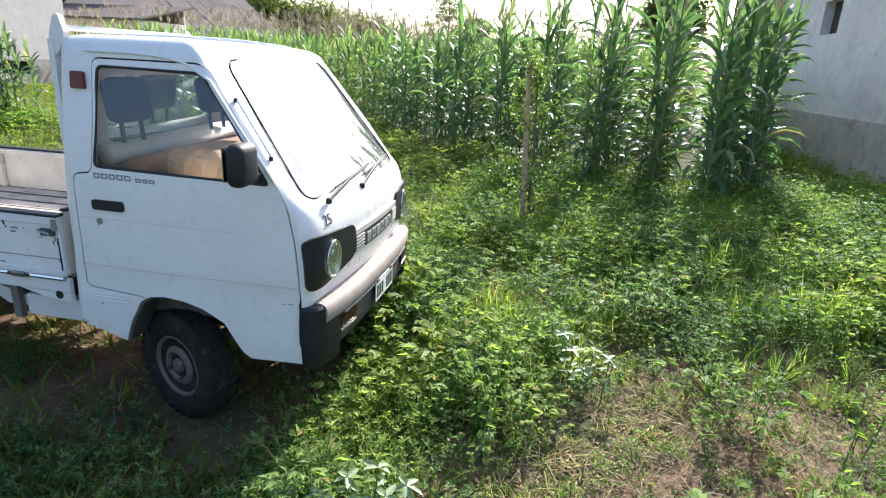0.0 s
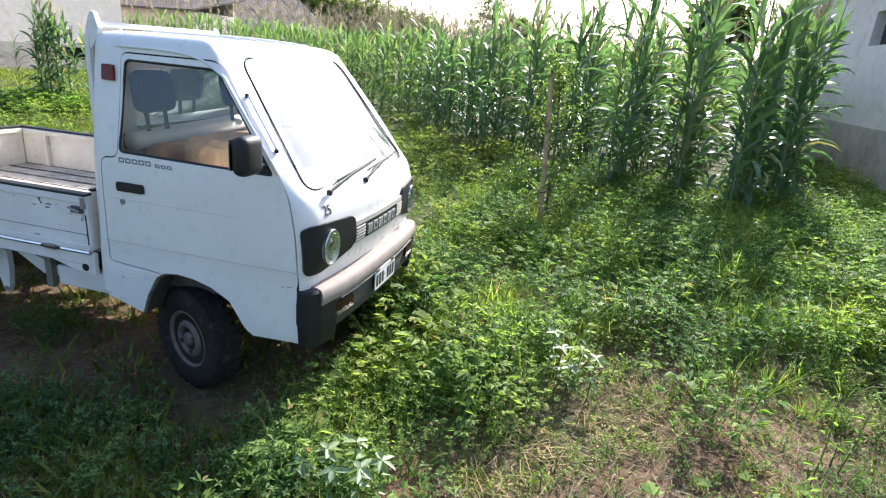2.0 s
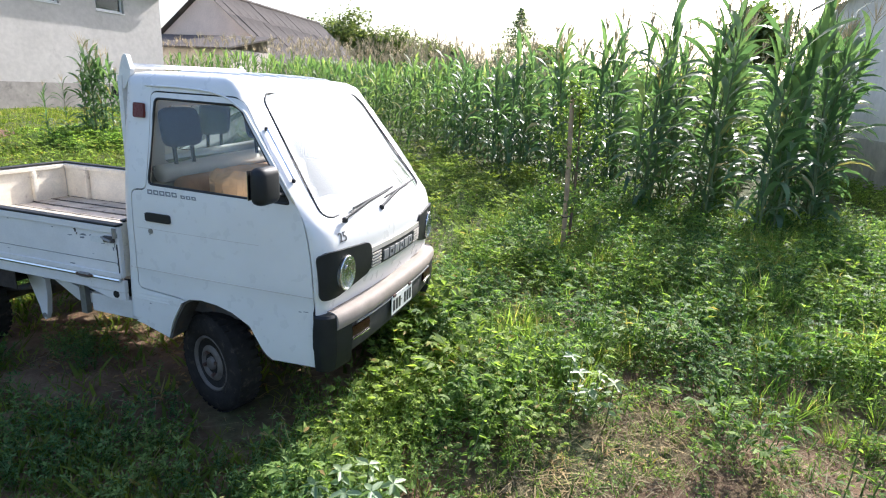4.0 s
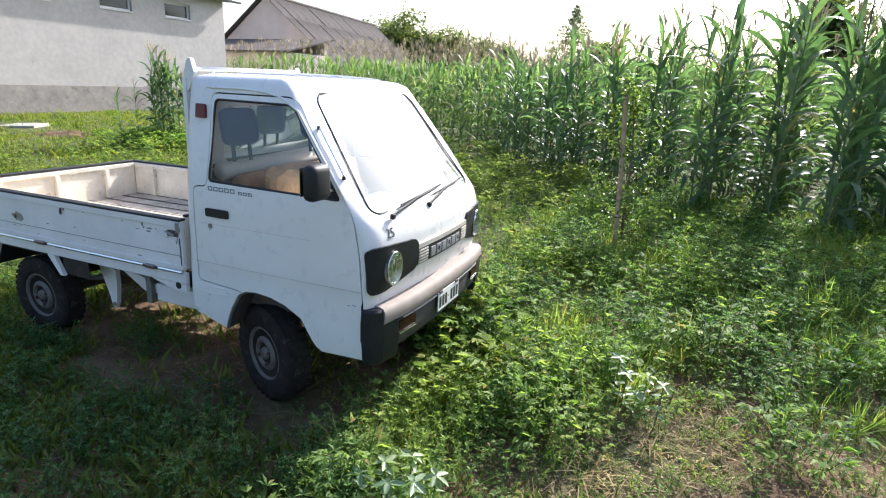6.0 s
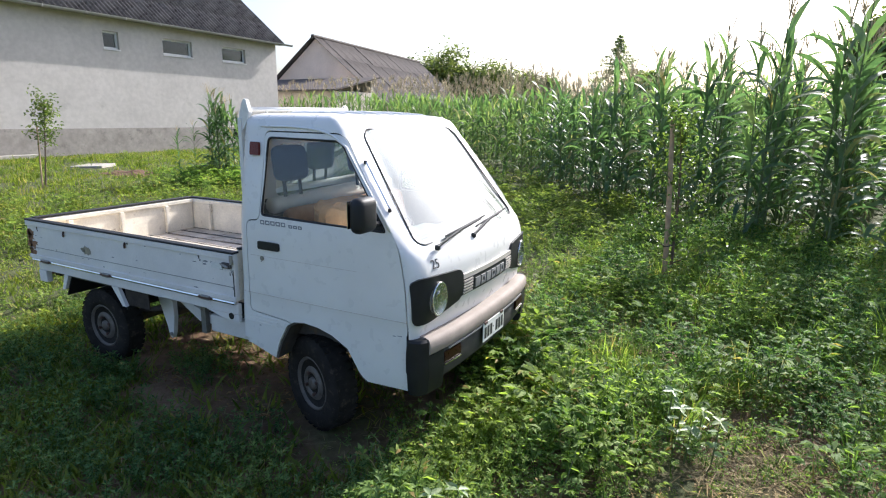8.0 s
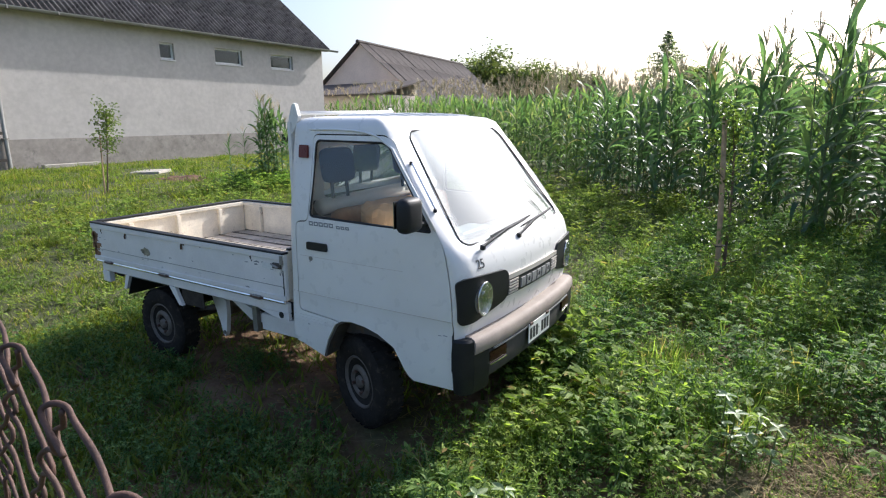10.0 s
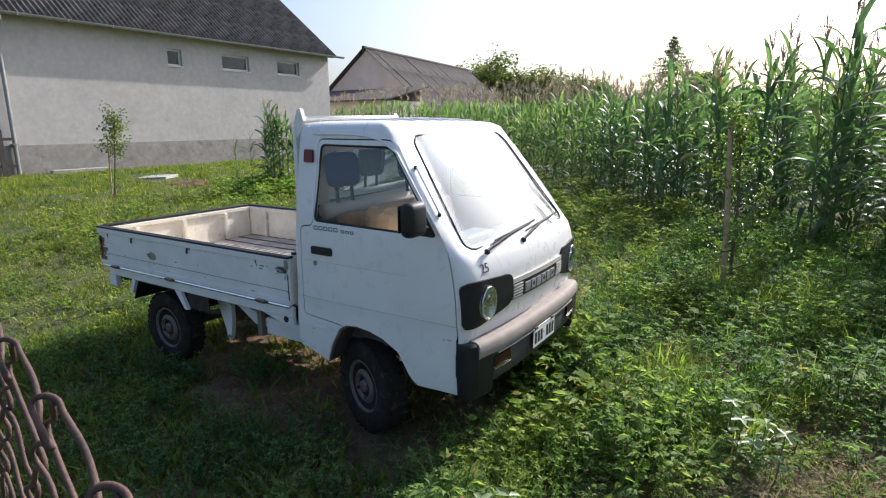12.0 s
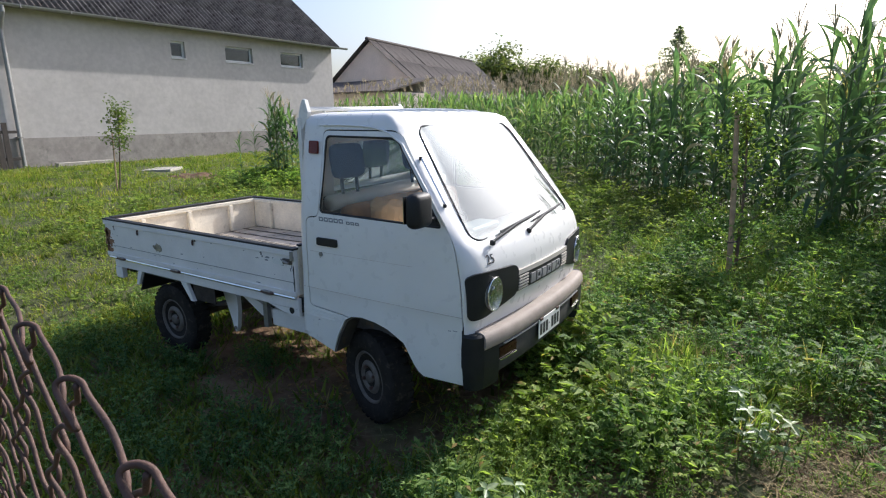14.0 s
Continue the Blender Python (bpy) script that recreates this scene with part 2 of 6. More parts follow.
def soil_material():
    """Trodden earth with grass colour where it is overgrown."""
    m, n, l, b = nodes_of("earth")
    earth = ramp(n, l, texture(n, l, 3.0, 8, 0.7), [(0.3, (0.095, 0.054, 0.029)), (0.52, (0.240, 0.146, 0.080)), (0.75, (0.47, 0.335, 0.210))])
    green = ramp(n, l, texture(n, l, 12.0, 6, 0.7), [(0.3, (0.040, 0.055, 0.016)), (0.7, (0.115, 0.145, 0.042))])
    co, away, far = n.new("ShaderNodeTexCoord"), n.new("ShaderNodeVectorMath"), n.new("ShaderNodeMath")
    away.operation = "DISTANCE"
    away.inputs[1].default_value = (0.6, -0.3, 0)
    l.new(co.outputs["Object"], away.inputs[0])
    far.operation = "MULTIPLY_ADD"
    far.inputs[1].default_value, far.inputs[2].default_value = 0.11, -0.24
    far.use_clamp = True
    l.new(away.outputs["Value"], far.inputs[0])
    cap = n.new("ShaderNodeMath")
    cap.operation = "MINIMUM"
    l.new(far.outputs[0], cap.inputs[0])
    cap.inputs[1].default_value = 0.42
    lush = n.new("ShaderNodeMath")
    l.new(texture(n, l, 0.8, 5, 0.65), lush.inputs[0])
    l.new(cap.outputs[0], lush.inputs[1])
    c = blend(n, l, ramp(n, l, lush.outputs[0], [(0.50, (0, 0, 0)), (0.66, (0.9, 0.9, 0.9))]), earth, green)
    l.new(c, b.inputs["Base Color"])
    b.inputs["Roughness"].default_value = 0.95
    bump(n, l, b, texture(n, l, 38, 8, 0.8), 1.0, 0.03)
    return m


SOIL = soil_material()


# ---- mesh helpers ----
def empty(name, label, category, group="", at=(0, 0, 0), kind=""):
    ob = new(name)
    ob.empty_display_size = 0.1
    ob.location = at
    return tagged(ob, label, category, group, kind)


def part(name, bm, material, parent=None, label="", smooth=False, keep=False):
    """Links a bmesh as one mesh object, under a thing if there is one."""
    me = bpy.data.meshes.new(name)
    bm.to_mesh(me)
    bm.free()
    me.materials.append(material)
    if smooth:
        me.shade_smooth()
    ob = new(name, me)
    if parent:
        ob.parent = parent
    return tagged(ob, label)


def again(name, ob, parent, m=Matrix(), label=""):
    """A further part on the same mesh."""
    o = new(name, ob.data)
    o.parent, o.matrix_basis = parent, m
    return tagged(o, label)


def raw(name, verts, faces, material, parent=None, label="", smooth=False):
    """A mesh object from arrays of corners and faces."""
    me = bpy.data.meshes.new(name)
    verts, faces = np.asarray(verts, np.float32), np.asarray(faces, np.int32)
    k = faces.shape[1]
    me.vertices.add(len(verts))
    me.vertices.foreach_set("co", verts.ravel())
    me.loops.add(faces.size)
    me.loops.foreach_set("vertex_index", faces.ravel())
    me.polygons.add(len(faces))
    me.polygons.foreach_set("loop_start", np.arange(0, faces.size, k, dtype=np.int32))
    me.update(calc_edges=True)
    me.materials.append(material)
    if smooth:
        me.shade_smooth()
    ob = new(name, me)
    if parent:
        ob.parent = parent
    return tagged(ob, label)


def box(bm, x0, x1, y0, y1, z0, z1, bev=0.0, turn=None):
    r = bmesh.ops.create_cube(bm, size=1.0)
    vs = r["verts"]
    for v in vs:
        v.co = Vector(((x0 + x1) / 2 + v.co.x * (x1 - x0), (y0 + y1) / 2 + v.co.y * (y1 - y0), (z0 + z1) / 2 + v.co.z * (z1 - z0)))
    if bev:
        es = list({e for v in vs for e in v.link_edges})
        vs = list({v for f in bmesh.ops.bevel(bm, geom=es, offset=bev, segments=3, profile=0.5, affect="EDGES", clamp_overlap=True)["faces"] for v in f.verts} | {v for v in vs if v.is_valid})
    if turn is not None:
        bmesh.ops.transform(bm, matrix=turn, verts=[v for v in vs if v.is_valid])
    return vs


def boxes(*specs, bev=0.0):
    bm = bmesh.new()
    for s in specs:
        box(bm, *s, bev=bev)
    return bm


def prism(bm, outline, axis, a, b):
    """An outline of (u, v) drawn along an axis from a to b: y takes (x, z), x takes (y, z), z takes (x, y)."""
    def at(u, v, w):
        return {"x": (w, u, v), "y": (u, w, v), "z": (u, v, w)}[axis]
    lo, hi = [bm.verts.new(at(u, v, a)) for u, v in outline], [bm.verts.new(at(u, v, b)) for u, v in outline]
    k = len(outline)
    bm.faces.new(lo)
    bm.faces.new(hi[::-1])
    for i in range(k):
        bm.faces.new((lo[i], hi[i], hi[(i + 1) % k], lo[(i + 1) % k]))
    bmesh.ops.recalc_face_normals(bm, faces=bm.faces)


def tube(bm, pts, radius, sides=8, closed=False):
    """A round bar along points; the radius may be one number or one a point."""
    pts = [Vector(p) for p in pts]
    rs = radius if hasattr(radius, "__len__") else [radius] * len(pts)
    rings, up = [], None
    for i, p in enumerate(pts):
        a = pts[i - 1] if i or closed else p
        b = pts[(i + 1) % len(pts)] if i < len(pts) - 1 or closed else p
        d = (b - a).normalized()
        if up is None:
            up = d.orthogonal().normalized()
        up = (up - d * up.dot(d)).normalized()
        side = d.cross(up)
        rings.append([bm.verts.new(p + (up * math.cos(k * math.tau / sides) + side * math.sin(k * math.tau / sides)) * rs[i]) for k in range(sides)])
    n = len(rings)
    for i in range(n if closed else n - 1):
        for k in range(sides):
            bm.faces.new((rings[i][k], rings[i][(k + 1) % sides], rings[(i + 1) % n][(k + 1) % sides], rings[(i + 1) % n][k]))
    if not closed:
        bm.faces.new(rings[0][::-1])
        bm.faces.new(rings[-1])
    return bm


def bars(radius, *runs, sides=8):
    bm = bmesh.new()
    for pts in runs:
        tube(bm, pts, radius, sides)
    return bm


def lathe(profile, sides=32, turn=Matrix()):
    """A turned body round the y axis from a profile of (y, radius)."""
    bm = bmesh.new()
    rings = [[bm.verts.new(turn @ Vector((r * math.cos(k * math.tau / sides), y, r * math.sin(k * math.tau / sides)))) for k in range(sides)] for y, r in profile]
    for a, b in zip(rings, rings[1:]):
        for k in range(sides):
            bm.faces.new((a[k], a[(k + 1) % sides], b[(k + 1) % sides], b[k]))
    bm.faces.new(rings[0])
    bm.faces.new(rings[-1])
    bmesh.ops.recalc_face_normals(bm, faces=bm.faces)
    return bm


def smoothstep(a, b, x):
    t = np.clip((np.asarray(x, float) - a) / (b - a), 0, 1)
    return t * t * (3 - 2 * t)


def height(x, y):
    """The lie of the land: level round the truck, rising a little to the house."""
    x, y = np.asarray(x, float), np.asarray(y, float)
    z = 0.36 * smoothstep(-3.5, -15.5, x) + 0.10 * smoothstep(2.0, 4.5, x) * smoothstep(-2, 1, y) * (1 - smoothstep(3, 6, y))
    near = 1 - smoothstep(14, 40, np.hypot(x, y))
    z = z + near * (0.020 * np.sin(2.1 * x + 0.7 * y) * np.sin(1.3 * y - 0.9 * x + 1) + 0.012 * np.sin(5.3 * x + 1.1) * np.sin(4.7 * y + 0.4))
    under = np.exp(-(((x + 0.9) / 2.0) ** 4 + (y / 1.3) ** 4))
    return z * (1 - 0.9 * under)


# ---- plants made of many leaves ----
RNG = np.random.default_rng(7)


def leaf_strip(length, width, rise, droop, segs=6, fold=0.25, twist=0.0, shape=0.6):
    """One long leaf from its root along +x: corners (n, 3) and quads, folded along its rib."""
    t = np.linspace(0, 1, segs + 1)
    ang = rise - droop * t ** 1.4
    step = length / segs
    x = np.concatenate([[0], np.cumsum(np.cos(ang[:-1]) * step)])
    z = np.concatenate([[0], np.cumsum(np.sin(ang[:-1]) * step)])
    w = width * 0.5 * np.clip((t + 0.12) ** 0.5, 0, 1) * (1 - t ** 2.6) + 0.0015
    tw = twist * t
    v = []
    for i in range(segs + 1):
        for s in (-1, 0, 1):
            v.append((x[i] - np.sin(ang[i]) * abs(s) * w[i] * fold * -1 * 0.6, s * w[i] * np.cos(tw[i]), z[i] + np.cos(ang[i]) * abs(s) * w[i] * fold + s * w[i] * np.sin(tw[i])))
    q = [(3 * i + k, 3 * i + 3 + k, 3 * i + 4 + k, 3 * i + 1 + k) for i in range(segs) for k in (0, 1)]
    return np.array(v), np.array(q)


def small_leaf(length, width, rise, droop=0.6, fold=0.3):
    """A short pointed leaf along +x: two halves folded at the rib."""
    c, s, h = math.cos(rise), math.sin(rise), width * 0.5
    c2, s2 = math.cos(rise - droop), math.sin(rise - droop)
    a, b = length * 0.30, length * 0.68
    mid = np.array((a * c, 0, a * s))
    far = np.array((a * c + (b - a) * c2, 0, a * s + (b - a) * s2))
    tip = far + np.array((math.cos(rise - 1.6 * droop), 0, math.sin(rise - 1.6 * droop))) * (length - b)
    up = np.array((-s, 0, c)) * h * fold * 2
    v = np.array([(0, 0, 0), mid + up + (0, -h, 0), far + up * 0.8 + (0, -h * 0.8, 0), tip, far + up * 0.8 + (0, h * 0.8, 0), mid + up + (0, h, 0)])
    return v, np.array([(0, 1, 2, 3), (0, 3, 4, 5)])


def kite_leaf(length, width, rise, droop=0.4):
    """The smallest leaf: one bent quad along +x."""
    c, s = math.cos(rise), math.sin(rise)
    m = np.array((c * length * 0.45, 0, s * length * 0.45))
    tip = m + np.array((math.cos(rise - droop), 0, math.sin(rise - droop))) * length * 0.55
    return np.array([(0, 0, 0), m + (0, -width / 2, 0.1 * width), tip, m + (0, width / 2, 0.1 * width)]), np.array([(0, 1, 2, 3)])


def blade(length, width, rise, droop, segs=2):
    """A grass blade: a bent strip two corners wide."""
    t = np.linspace(0, 1, segs + 1)
    ang = rise - droop * t ** 1.3
    x = np.concatenate([[0], np.cumsum(np.cos(ang[:-1]) * length / segs)])
    z = np.concatenate([[0], np.cumsum(np.sin(ang[:-1]) * length / segs)])
    w = width * 0.5 * (1 - t ** 2) + 0.0006
    v = np.stack([np.repeat(x, 2), np.stack([-w, w], 1).ravel(), np.repeat(z, 2)], 1)
    return v, np.array([(2 * i, 2 * i + 2, 2 * i + 3, 2 * i + 1) for i in range(segs)])


def turned(v, az, at=(0, 0, 0)):
    c, s = np.cos(az), np.sin(az)
    return np.stack([v[:, 0] * c - v[:, 1] * s, v[:, 0] * s + v[:, 1] * c, v[:, 2]], 1) + at


def merge(pieces):
    vs, qs, k = [], [], 0
    for v, q in pieces:
        vs.append(v)
        qs.append(q + k)
        k += len(v)
    return np.concatenate(vs), np.concatenate(qs)


def post(p0, p1, r0, r1, sides=5):
    """A thin stem as quads."""
    p0, p1 = np.array(p0, float), np.array(p1, float)
    a = np.arange(sides) * 2 * np.pi / sides
    ring = np.stack([np.cos(a), np.sin(a), 0 * a], 1)
    v = np.concatenate([p0 + ring * r0, p1 + ring * r1])
    q = np.array([(k, (k + 1) % sides, sides + (k + 1) % sides, sides + k) for k in range(sides)])
    return v, q


def scatter(template, xs, ys, scale, lean=0.15, sink=0.01, zs=None):
    """Many copies of a template, standing on the land, as one set of corners and quads."""
    v, q = template
    n = len(xs)
    if n == 0:
        return np.zeros((0, 3)), np.zeros((0, 4), int)
    az = RNG.uniform(0, 2 * np.pi, n)
    c, s = np.cos(az)[:, None], np.sin(az)[:, None]
    scale = np.broadcast_to(np.asarray(scale, float), (n,))[:, None]
    lx, ly = RNG.normal(0, lean, (2, n, 1))
    X, Y, Z = (v[None, :, 0] * c - v[None, :, 1] * s) * scale, (v[None, :, 0] * s + v[None, :, 1] * c) * scale, v[None, :, 2] * scale
    zg = (height(xs, ys) if zs is None else zs)[:, None]
    out = np.stack([X + Z * lx + xs[:, None], Y + Z * ly + ys[:, None], Z + zg - sink], 2).reshape(-1, 3)
    return out, (q[None] + (np.arange(n) * len(v))[:, None, None]).reshape(-1, 4)


# ---- ground ----
def ground_axis(lo, hi, dense_lo, dense_hi, step):
    inner = np.arange(dense_lo, dense_hi + step / 2, step)
    left = dense_lo - np.geomspace(0.4, dense_lo - lo, 26)[::-1]
    right = dense_hi + np.geomspace(0.4, hi - dense_hi, 26)
    return np.concatenate([left, inner, right])


gx, gy = ground_axis(-900, 900, -6, 6, 0.06), ground_axis(-900, 900, -4, 8, 0.06)
GX, GY = np.meshgrid(gx, gy, indexing="ij")
fine = 1 - smoothstep(6, 10, np.hypot(GX, GY))
GZ = height(GX, GY) + fine * RNG.normal(0, 0.006, GX.shape)
ni, nj = GX.shape
idx = np.arange(ni * nj).reshape(ni, nj)
quads = np.stack([idx[:-1, :-1], idx[1:, :-1], idx[1:, 1:], idx[:-1, 1:]], -1).reshape(-1, 4)
tagged(raw("ground", np.stack([GX, GY, GZ], -1).reshape(-1, 3), quads, SOIL, smooth=True),
       "brown trodden earth with weeds and grass growing on it", "ground", "", "structure")


# ---- the long house with the corrugated roof ----
HX, HY0, HY1, HZ0, EAVE = -17.45, -6.0, 17.52, 0.0, 4.93


def wave_sheet(length, slope_len, pitch=0.177, amp=0.048, per=8, rows=2):
    """One corrugated sheet: x along the eave, y up the slope."""
    n = int(round(length / pitch * per))
    xs = np.linspace(0, length, n + 1)
    z = amp * np.cos(2 * np.pi * xs / pitch)
    ys = np.linspace(0, slope_len, rows)
    v = np.stack([np.repeat(xs, rows), np.tile(ys, n + 1), np.repeat(z, rows)], 1)
    q = np.array([(i * rows + j, (i + 1) * rows + j, (i + 1) * rows + j + 1, i * rows + j + 1) for i in range(n) for j in range(rows - 1)])
    k = len(v)
    under = v - (0, 0, 0.008)
    edge = [(i * rows, i * rows + k, (i + 1) * rows + k, (i + 1) * rows) for i in range(n)]
    return np.concatenate([v, under]), np.concatenate([q, q[:, ::-1] + k, np.array(edge)])


def house_window(parent, y0, y1, z0, z1, opened=False):
    w = part("window", boxes((HX - 0.16, HX - 0.10, y0, y1, z0 - 0.0, z0 + 0.06), (HX - 0.16, HX - 0.10, y0, y1, z1 - 0.06, z1),
                             (HX - 0.16, HX - 0.10, y0, y0 + 0.07, z0 + 0.06, z1 - 0.06), (HX - 0.16, HX - 0.10, y1 - 0.07, y1, z0 + 0.06, z1 - 0.06), bev=0.006),
             FRAMEW, parent, "small white-framed window set deep in the wall")
    part("pane", boxes((HX - 0.14, HX - 0.132, y0 + 0.06, y1 - 0.06, z0 + 0.05, z1 - 0.05)), PANE, w)
    part("sill", boxes((HX - 0.10, HX + 0.035, y0 - 0.02, y1 + 0.02, z0 - 0.05, z0 - 0.012), bev=0.005), FRAMEW, w)
    if opened:
        part("sash", boxes((HX - 0.19, HX - 0.165, y0 + 0.08, y0 + 0.12, z0 + 0.05, z1 - 0.05), (HX - 0.19, HX - 0.165, y0 + 0.12, y1 - 0.1, z1 - 0.11, z1 - 0.05), bev=0.004), FRAMEW, w)


def wall_with_holes(bm, x0, x1, y0, y1, z0, z1, holes):
    """A wall across x with rectangular openings through it, as butted blocks."""
    cuts = sorted({y0, y1, *[h[0] for h in holes], *[h[1] for h in holes]})
    for a, b in zip(cuts, cuts[1:]):
        mine = [h for h in holes if h[0] < (a + b) / 2 < h[1]]
        spans, lo = [], z0
        for h in sorted(mine, key=lambda h: h[2]):
            spans.append((lo, h[2]))
            lo = h[3]
        spans.append((lo, z1))
        for c, d in spans:
            if d - c > 1e-4:
                box(bm, x0, x1, a, b, c, d)
    bmesh.ops.remove_doubles(bm, verts=bm.verts, dist=1e-5)


def long_house():
    h = empty("house", "long rendered house with small high windows and a corrugated grey roof", "house", at=(0, 0, 0))
    wins = [(9.53, 10.08, 3.82, 4.38), (11.76, 13.02, 3.84, 4.40), (14.47, 15.70, 3.84, 4.40)]
    vent = (14.75, 15.7, 0.68, 1.12)
    bm = bmesh.new()
    wall_with_holes(bm, HX - 0.4, HX, HY0, HY1, 1.2, EAVE, wins)
    part("wall", bm, RENDERW, h, "pale grey lime-rendered wall")
    bm = bmesh.new()
    wall_with_holes(bm, HX - 0.4, HX + 0.025, HY0, HY1 + 0.02, HZ0, 1.2, [vent])
    part("plinth", bm, PLINTH, h, "darker grey cement plinth")
    # near-black panel set back in the hole gives the cellar its shade
    part("vent", boxes((HX - 0.2, HX - 0.16, vent[0], vent[1], vent[2], vent[3])), SHADEDARK, h, "near-black panel standing for the unlit cellar opening")
    # end walls, back wall and gable
    for y, th in ((HY1, -0.35), (HY0, 0.35)):
        bm = bmesh.new()
        a, b = sorted((y, y + th))
        prism(bm, [(HX - 0.4, HZ0), (HX - 8.0, HZ0), (HX - 8.0, EAVE), (HX - 4.2, EAVE + 3.05), (HX - 0.4, EAVE)], "y", a, b)
        part("gable", bm, RENDERW, h)
    part("back_wall", boxes((HX - 8.3, HX - 8.0, HY0, HY1, HZ0, EAVE)), RENDERW, h)
    part("ceiling", boxes((HX - 8.0, HX - 0.4, HY0 + 0.35, HY1 - 0.35, EAVE - 0.2, EAVE - 0.05)), SHADEDARK, h)
    for i, w in enumerate(wins):
        house_window(h, *w, opened=(i == 0))
    # corrugated sheets, in courses up the slope
    slope = math.radians(38.5)
    run, over = 4.2 + 0.36, 0.16
    full = run / math.cos(slope)
    first = None
    width = 0.177 * 6
    count = int((HY1 - HY0 + 2 * over) / width) + 1
    courses = 4
    cl = full / courses + 0.10
    for side in (0, 1):
        for c in range(courses):
            for k in range(count):
                up = c * full / courses
                if side == 0:
                    m = Matrix.Translation((HX + 0.36 - math.cos(slope) * up, HY1 + over - k * width, EAVE - 0.10 + math.sin(slope) * up + 0.005 * c))
                    m = m @ Matrix(((0, -math.cos(slope), math.sin(slope), 0), (-1, 0, 0, 0), (0, math.sin(slope), math.cos(slope), 0), (0, 0, 0, 1)))
                    if first is None:
                        first = raw("roof_sheet", *wave_sheet(width, cl), ETERNIT, h)
                        first.matrix_basis = m
                    else:
                        again("roof_sheet", first, h, m)
        if side == 1:
            z0, z1 = EAVE - 0.1, EAVE - 0.1 + math.sin(slope) * full
            bm = bmesh.new()
            prism(bm, [(HX - 8.82, z0), (HX - 8.82, z0 + 0.04), (HX - 4.2, z1 + 0.04), (HX - 4.2, z1)], "y", HY0 - over, HY1 + over)
            part("rear_roof", bm, ETERNIT, h)
    zr = EAVE - 0.1 + math.sin(slope) * full
    part("ridge_cap", bars(0.09, [(HX - 4.2, HY0 - over, zr + 0.02), (HX - 4.2, HY1 + over, zr + 0.02)]), ETERNIT, h)
    # soffit boards, gutter with brackets, downpipe
    part("soffit", boxes((HX + 0.0, HX + 0.30, HY0 - 0.2, HY1 + 0.25, EAVE - 0.145, EAVE - 0.125)), PLINTH, h)
    bm = bmesh.new()
    prof = [(0.078 * math.cos(a), 0.078 * math.sin(a)) for a in np.linspace(math.pi, 2 * math.pi, 9)] + [(0.070 * math.cos(a), 0.070 * math.sin(a)) for a in np.linspace(2 * math.pi, math.pi, 9)]
    prism(bm, [(HX + 0.405 + u, EAVE - 0.10 + v) for u, v in prof], "y", HY0, HY1 + 0.62)
    gut = part("gutter", bm, ZINC, h, "galvanised half-round gutter")
    for k in range(18):
        y = HY0 + 0.5 + k * 1.3
        part("bracket", boxes((HX + 0.30, HX + 0.49, y - 0.015, y + 0.015, EAVE - 0.190, EAVE - 0.180), (HX + 0.484, HX + 0.492, y - 0.015, y + 0.015, EAVE - 0.180, EAVE - 0.09)), STEEL, gut)
    part("downpipe", bars(0.055, [(HX + 0.405, 4.47, EAVE - 0.14), (HX + 0.405, 4.47, EAVE - 0.32), (HX + 0.10, 4.47, EAVE - 0.75), (HX + 0.10, 4.47, 0.75), (HX + 0.10, 4.47, 0.2)], sides=12), ZINC, h, "grey metal downpipe")
    part("pipe_clip", boxes((HX, HX + 0.17, 4.40, 4.54, 1.22, 1.25)), STEEL, h)
    return h


long_house()


def board_fence():
    f = empty("board_fence", "weathered dark plank fence beside the house wall", "fence")
    y = 4.22
    b = None
    for k in range(14):
        y -= 0.17
        m = pose(HX + 0.32, y, 0.25, 0, 0, RNG.uniform(-2, 2))
        if b is None:
            bm = bmesh.new()
            box(bm, -0.012, 0.012, -0.065, 0.065, 0, 1.4, bev=0.004)
            b = part("board", bm, OLDWOOD, f)
            b.matrix_basis = m
        else:
            again("board", b, f, m)
    part("rail", boxes((HX + 0.27, HX + 0.305, 1.9, 4.35, 0.6, 0.68), (HX + 0.27, HX + 0.305, 1.9, 4.35, 1.35, 1.43)), OLDWOOD, f)


board_fence()


